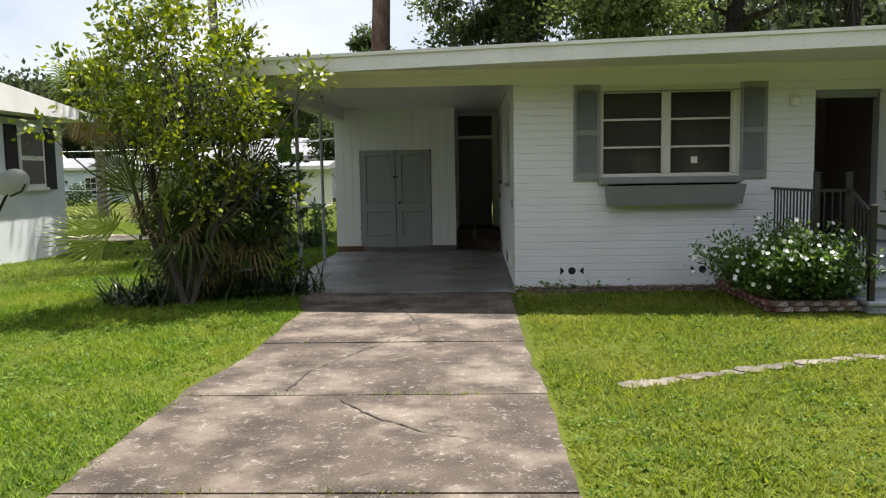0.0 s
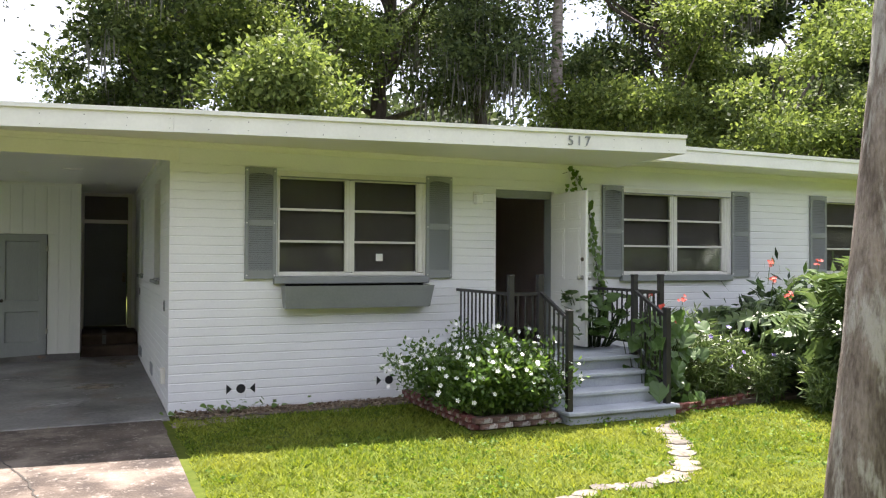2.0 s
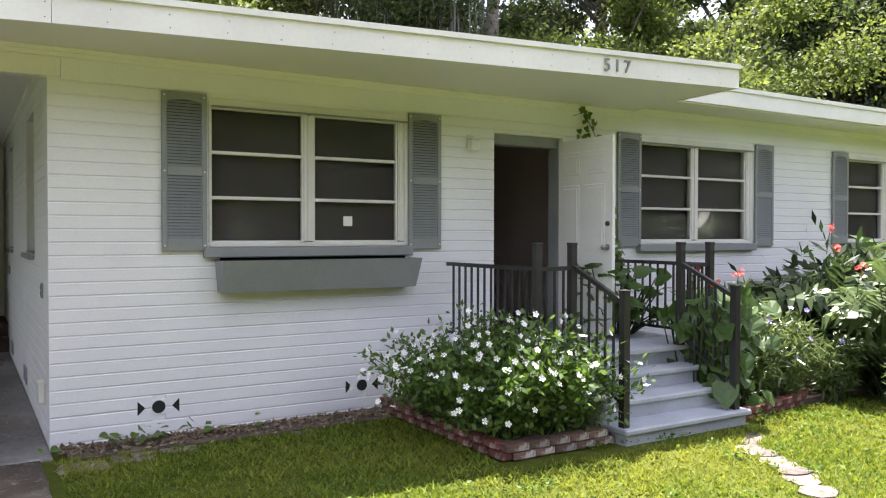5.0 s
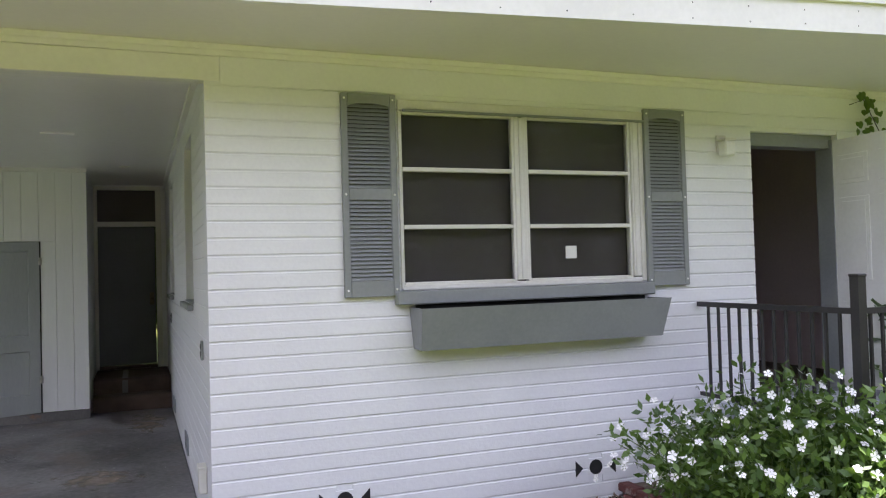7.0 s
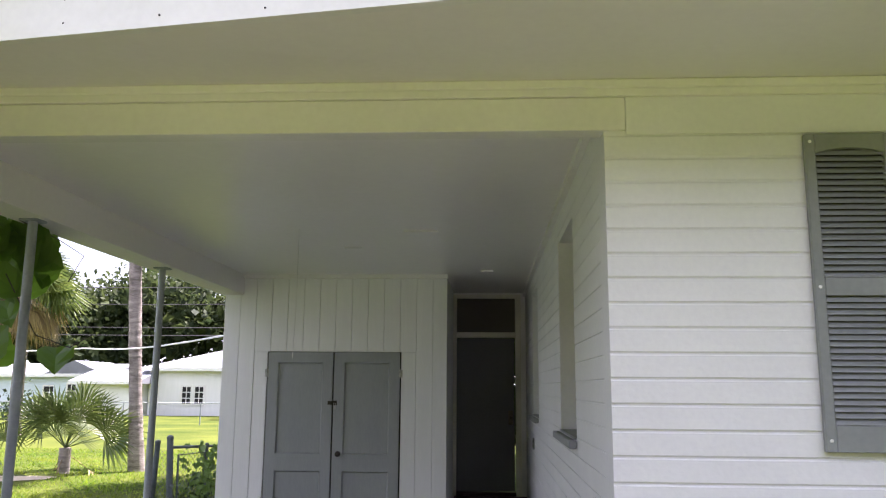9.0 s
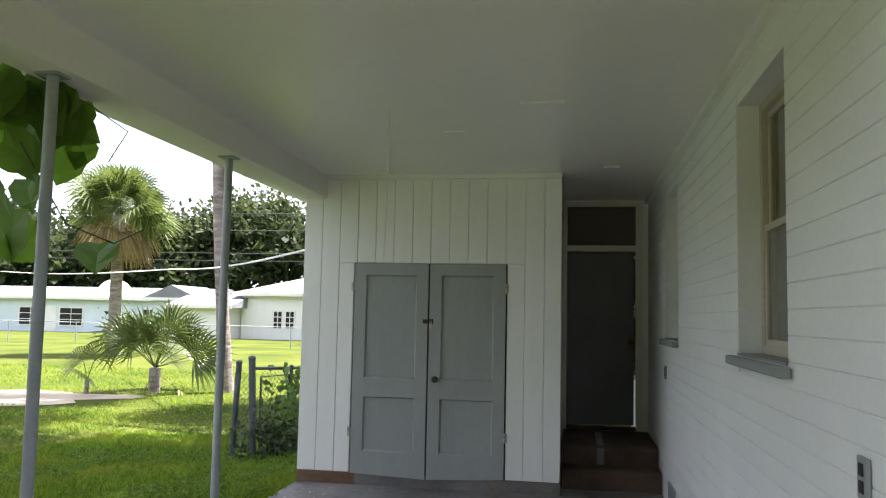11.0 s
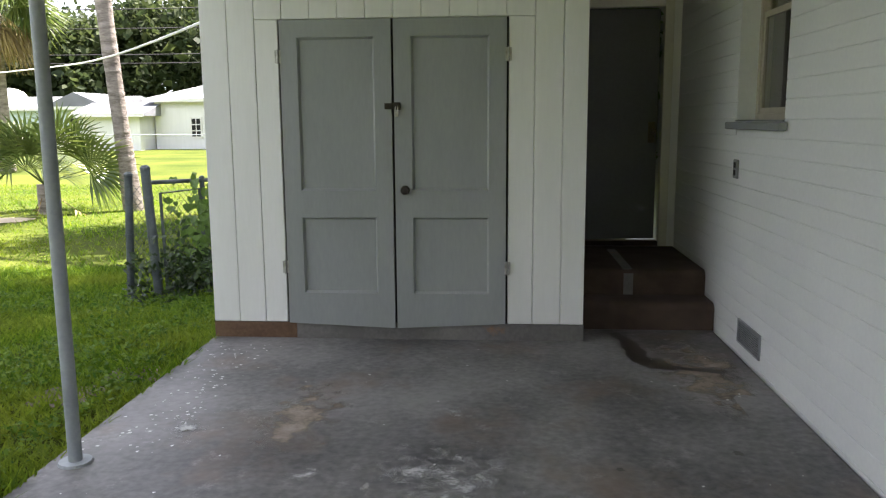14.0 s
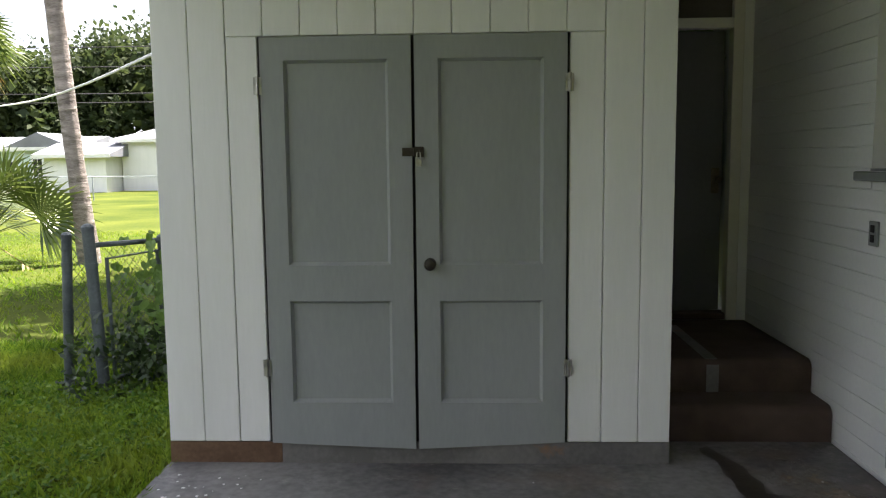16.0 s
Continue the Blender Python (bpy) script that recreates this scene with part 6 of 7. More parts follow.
def blossoms(name, label, places, mat, r, per, group):
    me = flower_mesh(mat, r, 5)
    for x, y, z in places:
        t = thing(name, label, "flower", (x, y, z), group=group)
        for k in range(per):
            ob = part("floret", me, mat, t)
            ob.matrix_world = Matrix.Translation(RNG.normal(size=3) * r * (0.9 if per > 1 else 0)) @ Vector((RNG.normal() * 0.4 - 0.3, RNG.normal() * 0.4 - 0.7, 0.7)).to_track_quat("Z", "Y").to_matrix().to_4x4()
        part("stalk", Shape().tube([(0, 0, 0), (0.01, 0.03, -0.12), (0.02, 0.06, -0.3)], 0.004, 5), BUSH, t)


blossoms("red_flower", "orange-red flower cluster above the leaves", [(5.55, 9.35, 1.15), (5.75, 9.3, 0.95), (5.5, 9.1, 0.85), (5.95, 9.5, 0.9), (5.9, 9.35, 1.25), (7.25, 9.2, 1.5), (7.6, 8.8, 1.7), (7.2, 8.9, 1.3), (8.3, 8.1, 2.0), (8.6, 7.8, 2.02), (8.1, 7.5, 1.95), (8.9, 8.6, 2.05), (7.3, 9.3, 1.72), (5.62, 9.62, 1.3)], RED, 0.026, 8, "red flowers")
blossoms("purple_flower", "small purple trumpet flower", [(6.3, 9.3, 0.78), (6.5, 9.2, 0.9), (6.7, 9.4, 0.7), (6.6, 9.05, 0.6), (6.9, 9.3, 0.85), (6.2, 9.4, 0.95), (6.45, 9.1, 0.42), (7.05, 9.0, 0.55), (7.2, 7.3, 0.6), (7.6, 6.4, 0.75)], PURPLE, 0.032, 1, "purple flowers")

# vine by the front door and at the carport post
vl = [heart_leaf(0.075), heart_leaf(0.055)]
pl = [(0.1 * RNG.normal() - 0.02, -0.03 - 0.05 * RNG.random(), 1.35 + 0.13 * RNG.normal()) for k in range(26)] + [((0.025 + 0.05 * (1 - t)) * RNG.normal() + 0.40 - 0.23 * t, -0.02 - 0.04 * RNG.random(), -0.2 + 1.3 * t) for t in np.linspace(0, 1, 90) ** 1.25]
leafy("wall_vine", "thin green vine climbing the wall beside the front door", vl, pl, BUSH, (5.42, 10.99, 1.5), "vine", (-0.1, -0.3, -0.9), False, (-0.2, -0.9, 0.3))
part_vine = Shape().tube([(5.84, 10.985, 0.9), (5.77, 10.985, 1.6), (5.67, 10.985, 2.2), (5.57, 10.985, 2.65), (5.34, 10.97, 2.98), (5.18, 10.97, 2.93)], 0.004, 5)
tagged(part("vine_stem", part_vine, DARK_BARK), "thin brown vine stem on white brick", "vine")
hv = [heart_leaf(0.24), heart_leaf(0.19), heart_leaf(0.27)]
pl = [(0.05 * RNG.normal() - 0.03, -0.02 + 0.2 * RNG.normal(), 0.12 + 0.12 * RNG.normal()) for k in range(34)] + [(0, -0.05, -0.35), (0.02, -0.12, -0.5), (0, -0.25, -0.2), (0.01, -0.3, -0.4), (0, 0.62, -0.62), (0, 0.1, -0.62), (0.0, 0.42, -0.05), (-0.02, 0.35, -0.12)]
pl = [(x, y, max(-0.7, min(z, 0.16))) for x, y, z in pl]
leafy("hanging_vine", "big heart-shaped vine leaves hanging at the carport post", hv, pl, foliage("vine_leaves", (0.035, 0.09, 0.015), (0.10, 0.19, 0.03), 0.45, 0.5), (-3.60, 12.62, 2.62), "vine", (0.2, -0.2, -0.9), False, (0.5, -0.8, 0.1))
tagged(part("vine_stem", Shape().tube([(-3.45, 12.4, 2.75), (-3.47, 12.9, 2.72), (-3.46, 13.25, 2.66), (-3.48, 13.1, 2.45)], 0.004, 5).tube([(-3.47, 12.35, 2.4), (-3.48, 12.75, 2.05), (-3.48, 13.2, 1.99), (-3.48, 13.5, 2.1)], 0.004, 5), DARK_BARK), "thin curling vine tendril", "vine")
wd = [heart_leaf(0.06), heart_leaf(0.08)]
pl = [(0.35 * RNG.normal(), -0.06 * RNG.random(), 0.03 + 0.12 * RNG.random()) for k in range(40)]
leafy("wall_weed", "small weeds growing at the foot of the wall", wd, pl, BUSH, (0.75, 10.85, -0.04), "weed", (0, -1, 0.6), False)

# back yard palms
rear = thing("rear_shrub", "green shrub growing behind the back door", "shrub", (-0.40, 19.55, -0.2))
cents = [(RNG.uniform(-0.35, 0.30), RNG.normal() * 0.25, RNG.uniform(0.9, 2.7)) for k in range(70)]
p, d = clumps(cents, np.full(70, 0.09), 50)
v, f = leaf_arrays(p, d, 0.16 * RNG.uniform(0.6, 1.3, len(p)), 0.5)
part("crown", many("crown", v, f, BUSH), BUSH, rear)["kind"] = "stuff"
part("stem", Shape().tube([(0, 0, -0.1), (0.05, 0, 1.2), (0, 0.1, 2.3)], [0.05, 0.03, 0.01], 6), DARK_BARK, rear)
fan_palm((-18.8, 38.2), "cabbage palm with green crown and tan hanging fronds", 60, 1.15, 1.5, 5.6, 0.24, 34, "palm_tree", 0.30, -0.25)
fan_palm((-8.5, 26.0), "tall slim palm trunk in the back yard", 40, 0.9, 1.4, 9.4, 0.15, 14, "palm_tree", 0.5, -0.7, -0.55)
fan_palm((-9.9, 25.4), "young palmetto in the back lawn", 22, 0.85, 0.95, 0.55, 0.13, 3, "palmetto", 0.22, 0.15)
fan_palm((-11.0, 24.6), "low palmetto frond near the sand", 3, 0.5, 0.7, 0.3, 0.05, 0, "palmetto", 0.5, -0.2)


# ---- grass ----
def lawn(name, boxes, label, keep, mat=GRASS):
    vs = []
    for x0, x1, y0, y1, dens, h in boxes:
        n = int((x1 - x0) * (y1 - y0) * dens)
        p = np.stack((RNG.uniform(x0, x1, n), RNG.uniform(y0, y1, n)), -1)
        p = p[keep(p[:, 0], p[:, 1])]
        n = len(p)
        z = ground_z(p[:, 0], p[:, 1])
        a = RNG.uniform(0, 6.283, n)
        patchy = np.array([0.85 + 0.5 * noise.noise((px * 0.9, py * 0.9, 0)) + 0.75 * noise.noise((px * 7.5, py * 7.5, 4)) for px, py in p])
        ln = h * RNG.uniform(0.5, 1.3, n) * patchy
        w = 0.005 + 0.008 * RNG.random(n)
        lean = RNG.normal(size=(n, 2)) * 0.75
        b = np.stack((p[:, 0], p[:, 1], z - 0.005), -1)
        s = np.stack((np.cos(a) * w, np.sin(a) * w, np.zeros(n)), -1)
        tip = b + np.stack((lean[:, 0] * ln, lean[:, 1] * ln, ln), -1)
        vs.append(np.stack((b - s, b + s, tip), 1).reshape(-1, 3))
    v = np.concatenate(vs)
    f = np.arange(len(v)).reshape(-1, 3)
    tagged(new(name, many(name, v, f, mat)), label, "grass", kind="stuff")


def off_path(x, y):
    ok = np.ones(len(x), bool)
    for px, py in path:
        ok &= (x - px) ** 2 + ((y - py) / 0.8) ** 2 > 0.10 ** 2
    return ok


lawn("lawn_front", [(0.0, 7.2, 3.0, 10.65, 2800, 0.046), (0.0, 8, 0.0, 3.0, 700, 0.055)], "sunlit short green lawn before the house",
     lambda x, y: off_path(x, y) & ~((x > 2.78) & (x < 5.5) & (y > 8.72)) & ~((x > 5.4) & (y > 8.95)) & (x > -0.04 + 0.05 * np.sin(y * 5)))
lawn("lawn_side", [(-9.5, -2.6, 3.0, 10.9, 2200, 0.048), (-7.5, -3.5, 10.7, 20, 3300, 0.062), (-14, -7.5, 11, 22, 300, 0.06), (-20, -3.6, 20, 32, 220, 0.07)], "green lawn beside the driveway and carport",
     lambda x, y: ((x < -2.83 + 0.12 * np.clip((y - 5.8), 0, 1) - 0.3 * np.clip((y - 9.3) / 1.4, 0, 1) + 0.05 * np.sin(y * 5)) | (y > 10.7)) & ~((x > -14) & (x < -9.6) & (y > 22.5) & (y < 25)) & (x > -10.45 - 9 * (y > 19)), SHADE_TINT_GRASS)


def lawn_weeds(name, boxes, label, keep):
    """Loose patches of small broad leaves among the grass."""
    pos = []
    for x0, x1, y0, y1, n in boxes:
        c = np.stack((RNG.uniform(x0, x1, n), RNG.uniform(y0, y1, n)), -1)
        c = c[np.array([noise.noise((a * 0.8, b * 0.8, 8)) > -0.05 for a, b in c])]
        q = np.repeat(c, 14, axis=0) + RNG.normal(size=(len(c) * 14, 2)) * 0.05
        pos.append(q[keep(q[:, 0], q[:, 1])])
    q = np.concatenate(pos)
    p = np.stack((q[:, 0], q[:, 1], ground_z(q[:, 0], q[:, 1]) + RNG.uniform(0.012, 0.055, len(q))), -1)
    d = RNG.normal(size=p.shape) * np.array((1, 1, 0.35)) + np.array((0, 0, 0.25))
    v, f = leaf_arrays(p, d, RNG.uniform(0.02, 0.05, len(p)), 0.55)
    tagged(new(name, many(name, v, f, WEED)), label, "weeds", kind="stuff")


WEED = foliage("lawn_weed_leaves", (0.045, 0.110, 0.016), (0.165, 0.250, 0.040), 0.6, 0.35, 0.25)
lawn_weeds("lawn_weeds", [(0.05, 7.0, 3.0, 9.0, 600), (-9.0, -2.9, 3.5, 10.2, 450), (-7.0, -3.65, 10.9, 18.5, 2600)], "low broad-leaved weeds spread through the short lawn",
           lambda x, y: off_path(x, y) & ((x > 0.0) | (x < -2.95 - 0.3 * np.clip((y - 9.3) / 1.4, 0, 1))))


# dry tufts in the driveway joints, litter at the foot of the wall
p = np.concatenate([np.stack((RNG.uniform(-2.8, -0.1, n), RNG.normal(y, 0.012, n), np.full(n, -0.05)), -1) for y, n in ((5.59, 260), (3.73, 160), (7.46, 120), (10.70, 60))])
p = p[np.array([noise.noise((a * 1.9, b, 3)) > 0.02 for a, b, c in p])]
d = np.stack((RNG.normal(size=len(p)) * 0.7, RNG.normal(size=len(p)) * 0.7, np.ones(len(p))), -1)
v, f = leaf_arrays(p, d, RNG.uniform(0.03, 0.07, len(p)), 0.12)
tagged(new("joint_weeds", many("joint_weeds", v, f, GRASS)), "thin grass growing in the driveway joints", "weeds", kind="stuff")
LITTER = foliage("dry_litter", (0.10, 0.065, 0.04), (0.34, 0.27, 0.20), 0.9, 0.1)
n = 2600
p = np.stack((RNG.uniform(0.05, 2.85, n), 10.97 - np.abs(RNG.normal(0, 0.14, n)), np.full(n, -0.028) + 0.02 * RNG.random(n)), -1)
d = np.stack((RNG.normal(size=n), RNG.normal(size=n), RNG.normal(size=n) * 0.25), -1)
v, f = leaf_arrays(p, d, RNG.uniform(0.02, 0.06, n), 0.5)
tagged(new("leaf_litter", many("leaf_litter", v, f, LITTER)), "dry leaves and chips along the foot of the wall", "litter", kind="stuff")

# ---- neighbours ----
NB = surface("neighbour_white_brick", (0.55, 0.60, 0.62), (0.66, 0.70, 0.72), 1.0, 0.6, 0.3, 25)


def far_window(parent, x, y, z, w, h, bars=1):
    wd = part("window", Shape().box(x - w / 2 - 0.08, y - 0.06, z - 0.08, x + w / 2 + 0.08, y, z + h + 0.08), WHITE_TRIM, parent)
    k = 2 * bars
    for i in range(k):
        for j in range(3):
            a = x - w / 2 + w * i / k
            b = z + h * j / 3
            part("pane", Shape().box(a + 0.03, y - 0.075, b + 0.03, a + w / k - 0.03, y - 0.06, b + h / 3 - 0.03), BLACK, wd)


def far_house(name, x0, x1, y0, y1, wall_h, ridge, wall, label, windows, door=None, roof=ROOF, z=None, axis="x"):
    z = float(ground_z(x0, y0)) if z is None else z
    h = thing(name, label, "house", ((x0 + x1) / 2, (y0 + y1) / 2, z))
    ox, oy = h.location.x, h.location.y
    a, b, c, d = x0 - ox, x1 - ox, y0 - oy, y1 - oy
    part("wall", Shape().box(a, c, 0, b, d, wall_h), wall, h)
    e = 0.5
    if axis == "x":
        part("roof", Shape().prism([(c - e, wall_h), (0, wall_h + ridge), (d + e, wall_h), (d + e, wall_h - 0.15), (c - e, wall_h - 0.15)], "x", a - e, b + e), roof, h)
    elif axis == "y":
        part("roof", Shape().prism([(a - e, wall_h), (0, wall_h + ridge), (b + e, wall_h), (b + e, wall_h - 0.15), (a - e, wall_h - 0.15)], "y", c - e, d + e), roof, h)
        part("gable", Shape().prism([(a, wall_h - 0.01), (0, wall_h + ridge - 0.12), (b, wall_h - 0.01)], "y", c - 0.01, c + 0.1), wall, h)
    else:
        part("roof", Shape().add([(a - e, c - e, wall_h), (b + e, c - e, wall_h), (b + e, d + e, wall_h), (a - e, d + e, wall_h), (a * 0.3, 0, wall_h + ridge), (b * 0.3, 0, wall_h + ridge)],
                                 [(0, 1, 5, 4), (1, 2, 5), (2, 3, 4, 5), (3, 0, 4), (0, 3, 2, 1)]), roof, h)
    part("fascia", Shape().box(a - e, c - e - 0.04, wall_h - 0.2, b + e, c - e, wall_h), WHITE_TRIM, h)
    for wx, w, hh, zz, bars in windows:
        far_window(h, wx - ox, c, zz, w, hh, bars)
    if door:
        part("door", Shape().box(door - ox - 0.5, c - 0.05, 0, door - ox + 0.5, c, 2.1), WHITE_TRIM, h)
    return h


far_house("blue_house", -52, -28.5, 65, 74, 2.8, 0.9, BLUE_WALL, "long pale blue house with light roof across the back lawns", [(-42.3, 1.9, 1.35, 0.6, 1), (-38.85, 1.9, 1.35, 0.6, 1), (-31.9, 1.9, 1.35, 0.6, 2)], -40.6, ROOF, -0.3)
far_house("blue_house_wing", -30.2, -27.0, 61.5, 66, 2.8, 0.9, BLUE_WALL, "small gabled front wing of the pale blue house", [(-28.9, 0.6, 1.4, 0.7, 1)], None, ROOF, -0.3, "y")
dome = thing("white_tarp", "white rounded cover on the blue house roof", "cover", (-37.2, 68.0, 2.6))
part("cover", Shape().ball((0, 0, 0.3), 1.35, 1.1, 14, 8), WHITE_TRIM, dome, smooth=True)
far_house("white_shed", -26.6, -23.0, 58, 63, 2.2, 0.7, SHED_WHITE, "white garden shed with rust-stained corner", [], None, ROOF)
far_house("white_house", -22.9, -9.5, 60, 70, 3.1, 1.7, SHED_WHITE, "white house with pale hipped roof behind the yards", [(-20.3, 0.6, 1.15, 0.75, 1), (-19.45, 0.6, 1.15, 0.75, 1)], None, ROOF, None, "hip")
far_house("pale_outbuilding", -11.2, -9.0, 44, 47, 2.3, 0.3, SHED_WHITE, "narrow white outbuilding behind the shed", [])
far_house("side_house", 27.5, 46, 15, 25, 2.75, 0.9, SHED_WHITE, "low house with weathered flat-looking roof beyond the hedge", [(31, 1.2, 1.2, 1.0, 1)], None, RUST_ROOF)

# near neighbour on the other side of the lawn
nb = thing("neighbour_house", "white painted brick neighbouring house with black shutters", "house", (-14.35, 12.0, -0.05))
part("wall", Shape().box(-4, -6, -0.1, 4, 6.45, 3.0), NB, nb)
part("roof", Shape().add([(-4.6, -6.6, 3.05), (4.55, -6.6, 3.05), (4.55, 7.0, 3.05), (-4.6, 7.0, 3.05), (-4.6, 0, 3.9), (4.55, 0, 3.9), (-4.6, -6.6, 3.22), (4.55, -6.6, 3.22), (4.55, 7.0, 3.22), (-4.6, 7.0, 3.22)],
                         [(0, 3, 2, 1), (6, 7, 5, 4), (4, 5, 8, 9), (0, 1, 7, 6), (2, 3, 9, 8), (1, 2, 8, 5, 7), (3, 0, 6, 4, 9)]), WHITE_TRIM, nb)
for y0 in (4.55,):
    w = part("window", Shape().box(4.0, y0, 1.5, 4.05, y0 + 1.0, 2.8), ALU, nb)
    for k in range(2):
        part("pane", Shape().box(4.05, y0 + 0.08, 1.58 + 0.62 * k, 4.06, y0 + 0.92, 2.1 + 0.62 * k), WINDOW_DIM, w)
    part("window_sill", Shape().box(4.0, y0 - 0.05, 1.43, 4.1, y0 + 1.05, 1.5), ALU, w)
    for s in (-0.48, 1.05):
        part("shutter", Shape().box(4.0, y0 + s, 1.45, 4.05, y0 + s + 0.43, 2.85, 0.01), BLACK, nb, "black shutter")
dish = thing("satellite_dish", "grey satellite dish on a bent pole beside the neighbouring house", "satellite dish", (-10.0, 15.6, -0.05))
s = Shape()
rings, seg = 5, 20
for i in range(rings + 1):
    for j in range(seg):
        a, r = 2 * math.pi * j / seg, 0.36 * i / rings
        s.v.append((r * math.cos(a), 0.5 * r * r, r * 0.85 * math.sin(a)))
for i in range(rings):
    for j in range(seg):
        s.f.append((i * seg + j, i * seg + (j + 1) % seg, (i + 1) * seg + (j + 1) % seg, (i + 1) * seg + j))
bowl = part("bowl", s, surface("pale_dish_paint", (0.42, 0.43, 0.45), (0.52, 0.53, 0.55), 4, 0.45, 0.1, 40), dish, smooth=True)
bowl.matrix_local = pose(0.1, 0, 1.6, 20, 0, 60)
part("arm", Shape().tube([(0.0, 0, 1.35), (0.35, -0.2, 1.45), (0.5, -0.3, 1.6)], 0.02, 6), BLACK, dish)
part("pole", Shape().tube([(-0.35, 0, 0.0), (-0.35, 0, 0.9), (-0.1, 0, 1.35), (0.05, 0, 1.6)], 0.03, 8), BLACK, dish)

# ---- chain-link fence with vines behind the carport ----
FENCE_GREY = surface("weathered_fence_metal", (0.045, 0.056, 0.062), (0.105, 0.125, 0.132), 5, 0.6, 0.2, 50)
fence = thing("chain_link_fence", "galvanised chain-link gate and posts covered with vines", "fence", (-4.67, 18.32, -0.18))


def fpost(x, y, h, r, tilt=0.0):
    p = part("post", Shape().tube([(x, y, 0), (x + tilt, y, h)], r, 10), FENCE_GREY, fence, smooth=True)
    part("post_cap", Shape().ball((x + tilt, y, h + 0.005), r * 1.15, r * 0.9, 10, 5), FENCE_GREY, p)
    for z in (0.25, 0.6, 0.95):
        part("band", Shape().tube([(x + tilt * z / h, y, z), (x + tilt * z / h, y, z + 0.022)], r * 1.14, 10), FENCE_GREY, p)


fpost(-0.30, 0.06, 1.16, 0.036, 0.05)
fpost(0.0, 0.0, 1.22, 0.042, -0.06)
fpost(0.24, 0.58, 1.1, 0.024)
fpost(1.12, 0.75, 1.15, 0.03)
part("top_rail", Shape().tube([(-0.06, 0, 1.1), (0.24, 0.58, 1.08), (1.12, 0.75, 1.12)], 0.02, 8), FENCE_GREY, fence)
part("gate_frame", Shape().tube([(0.06, 0.05, 0.1), (0.05, 0.04, 1.0), (0.22, 0.55, 1.0), (0.24, 0.56, 0.1), (0.06, 0.05, 0.1)], 0.015, 6), FENCE_GREY, fence)
mesh_net = Shape()
for (x0, y0), (x1, y1) in (((0.04, 0.05), (0.24, 0.58)), ((0.24, 0.58), (1.12, 0.75)), ((-0.28, 0.08), (-0.02, 0.0))):
    ln = math.hypot(x1 - x0, y1 - y0)
    k = int((ln + 1.05) / 0.075)
    for sg in (1, -1):
        for i in range(k):
            s0 = i * 0.075 - (1.05 if sg > 0 else 0)
            a0, z0, a1, z1 = s0, 0.0, s0 + sg * 1.05, 1.05
            if sg < 0:
                a0, a1 = s0, s0 - 1.05
            lo, hi = 0.0, 1.0
            for e0, e1 in ((0, ln),):
                d = a1 - a0
                t0, t1 = sorted(((e0 - a0) / d, (e1 - a0) / d))
                lo, hi = max(lo, t0), min(hi, t1)
            if hi - lo > 0.02:
                P = [(x0 + (x1 - x0) * (a0 + d * t) / ln, y0 + (y1 - y0) * (a0 + d * t) / ln, 1.05 * t + 0.02) for t in (lo, hi)]
                mesh_net.tube(P, 0.0022, 4, False)
wires = part("chain_link", mesh_net, FENCE_GREY, fence)
wires["kind"] = "stuff"
fl = [heart_leaf(0.07), heart_leaf(0.05), heart_leaf(0.09)]
pl = [(0.24 + 0.14 * RNG.normal(), 0.3 + 0.18 * RNG.normal(), min(1.16 - 0.3 * RNG.random(), abs(0.7 + 0.33 * RNG.normal()))) for k in range(220)]
leafy("fence_vine", "green heart-leaved vine climbing the chain-link fence", fl, pl, BUSH, (-4.55, 18.35, -0.18), "vine", (0.1, -0.3, -0.9), False, (0.4, -0.8, 0.3))
under = thing("fence_weeds", "dark tangled weeds round the foot of the chain-link gate", "weed", (-4.5, 18.45, -0.18))
cents = [(0.1 + 0.2 * RNG.normal(), 0.25 * RNG.normal(), abs(0.28 * RNG.normal())) for k in range(60)]
p, d = clumps(cents, np.full(60, 0.06), 26)
v, f = leaf_arrays(p, d + np.array([0, 0, 0.3]), 0.07 * RNG.uniform(0.6, 1.3, len(p)), 0.45)
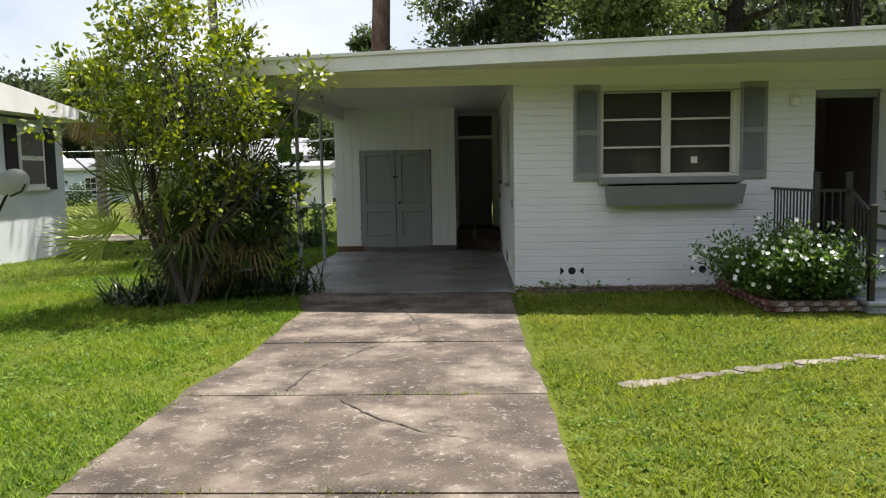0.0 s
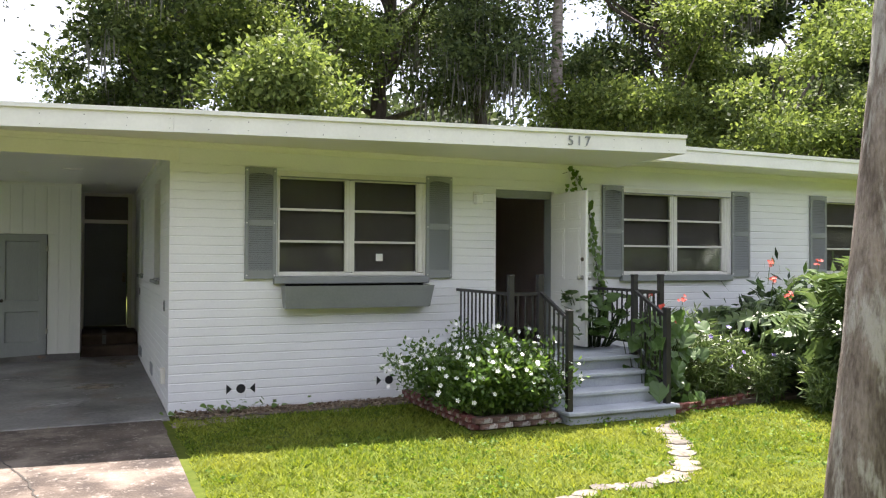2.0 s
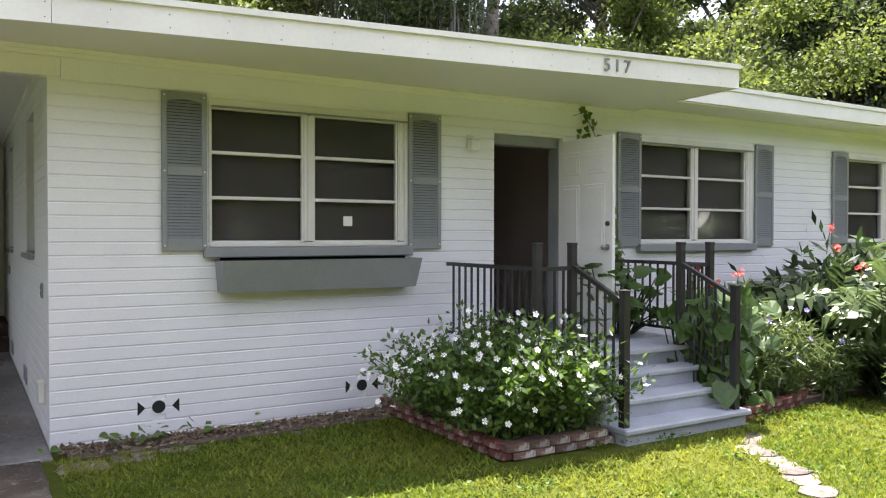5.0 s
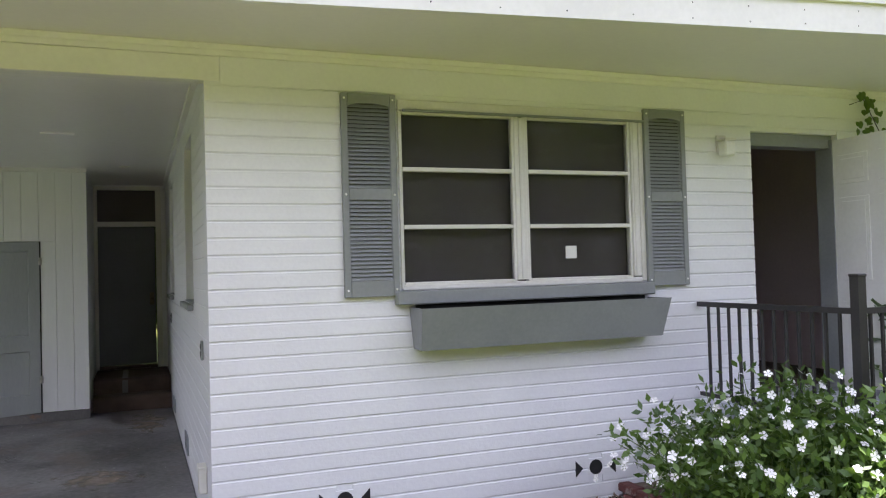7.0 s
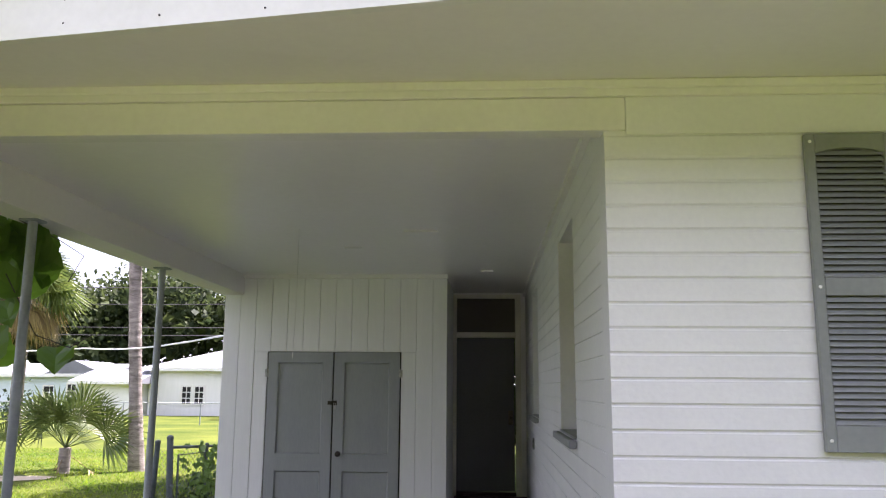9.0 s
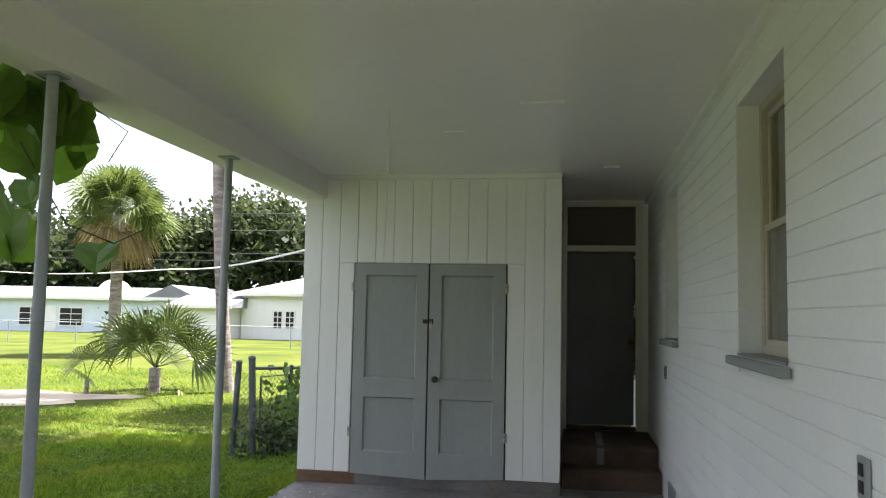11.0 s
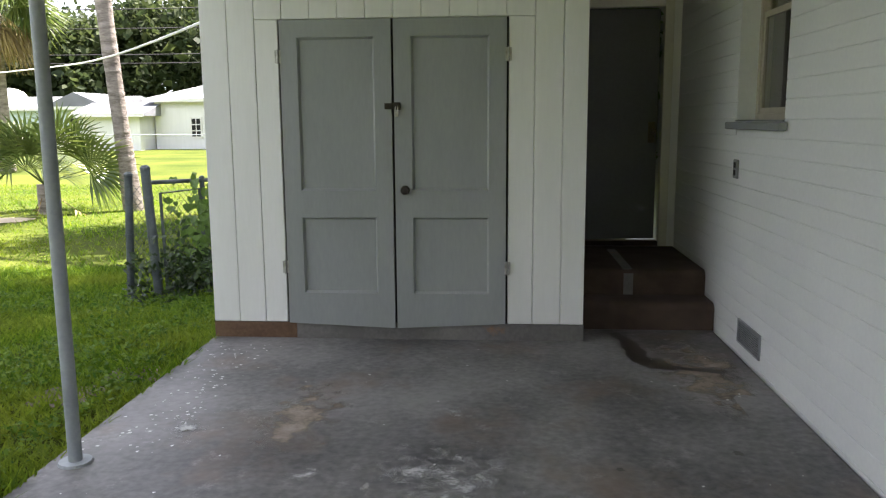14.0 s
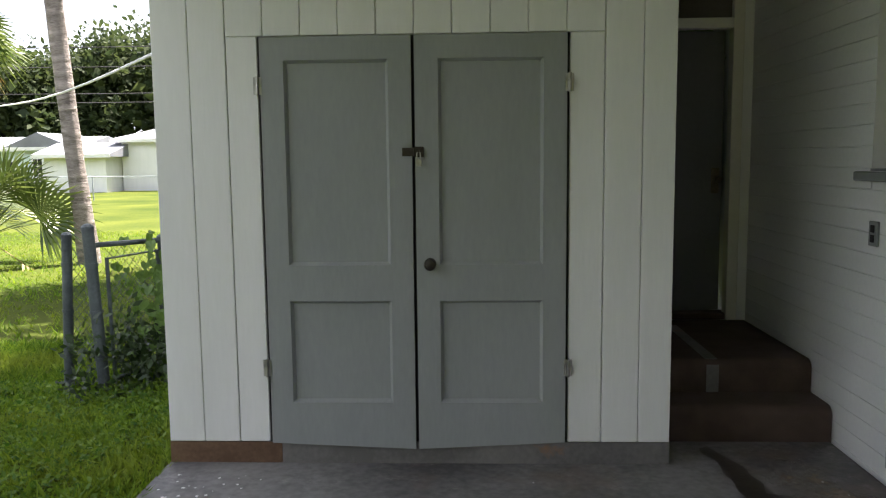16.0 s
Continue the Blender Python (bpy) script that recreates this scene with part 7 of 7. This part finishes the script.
part("leaves", many("leaves", v, f, DARKLEAF), DARKLEAF, under)["kind"] = "stuff"
yard = thing("back_fence", "low chain-link fence at the far end of the lawn", "fence", (-25, 48, -0.2))
for i in range(12):
    part("post", Shape().tube([(-22 + 4 * i, 0, -0.1), (-22 + 4 * i, 0, 1.1)], 0.03, 6), POST_GREY, yard)
part("top_rail", Shape().tube([(-22, 0, 1.08), (22, 0, 1.08)], 0.02, 6), POST_GREY, yard)
cents = [(-46 + 1.2 * RNG.normal() + 3.2 * (k % 3), 47.6, 0.15 + 0.35 * RNG.random()) for k in range(22)] + [(-27, 52, 0.3 + 0.5 * RNG.random()) for k in range(8)]
p, d = clumps(cents, np.full(len(cents), 0.45), 60)
v, f = leaf_arrays(p, d, 0.28 * RNG.uniform(0.6, 1.3, len(p)), 0.5)
tagged(new("fence_shrubs", many("fence_shrubs", v, f, DARKLEAF)), "dark shrubs along the far fence", "shrub", kind="stuff")


def cable(points, r, mat, label):
    pts = []
    for (a, b) in zip(points, points[1:]):
        for i in range(8):
            t = i / 8
            pts.append((a[0] + (b[0] - a[0]) * t, a[1] + (b[1] - a[1]) * t, a[2] + (b[2] - a[2]) * t - 0.12 * math.sin(math.pi * t)))
    pts.append(points[-1])
    tagged(part("overhead_cable", Shape().tube(pts, r, 5), mat), label, "cable", group="overhead cables")


cable([(-25.4, 40, 3.15), (-11.5, 29.0, 2.72), (-3.52, 18.0, 2.47)], 0.016, PAPER, "white service cable sagging across the back yard")
for z in (8.0, 6.9, 5.4, 4.9):
    cable([(-70, 60, z + 0.8), (-22, 58, z), (30, 56, z + 0.5)], 0.03, BLACK, "thin dark overhead power line")

# ---- painted brick courses, last ----
brick_courses(wall_front, "x", 0.0, 13.3, FRONT_OPEN, -0.1125, 2.8135, FRONT_Y)
SIDE_OPEN = [(a, b, 1.42, 2.76) for a, b in SIDE_WINDOWS]
brick_courses(wall_side, "y", FRONT_Y + 0.012, 18.33, SIDE_OPEN, -0.1125, 2.95, 0.0, 0.5)
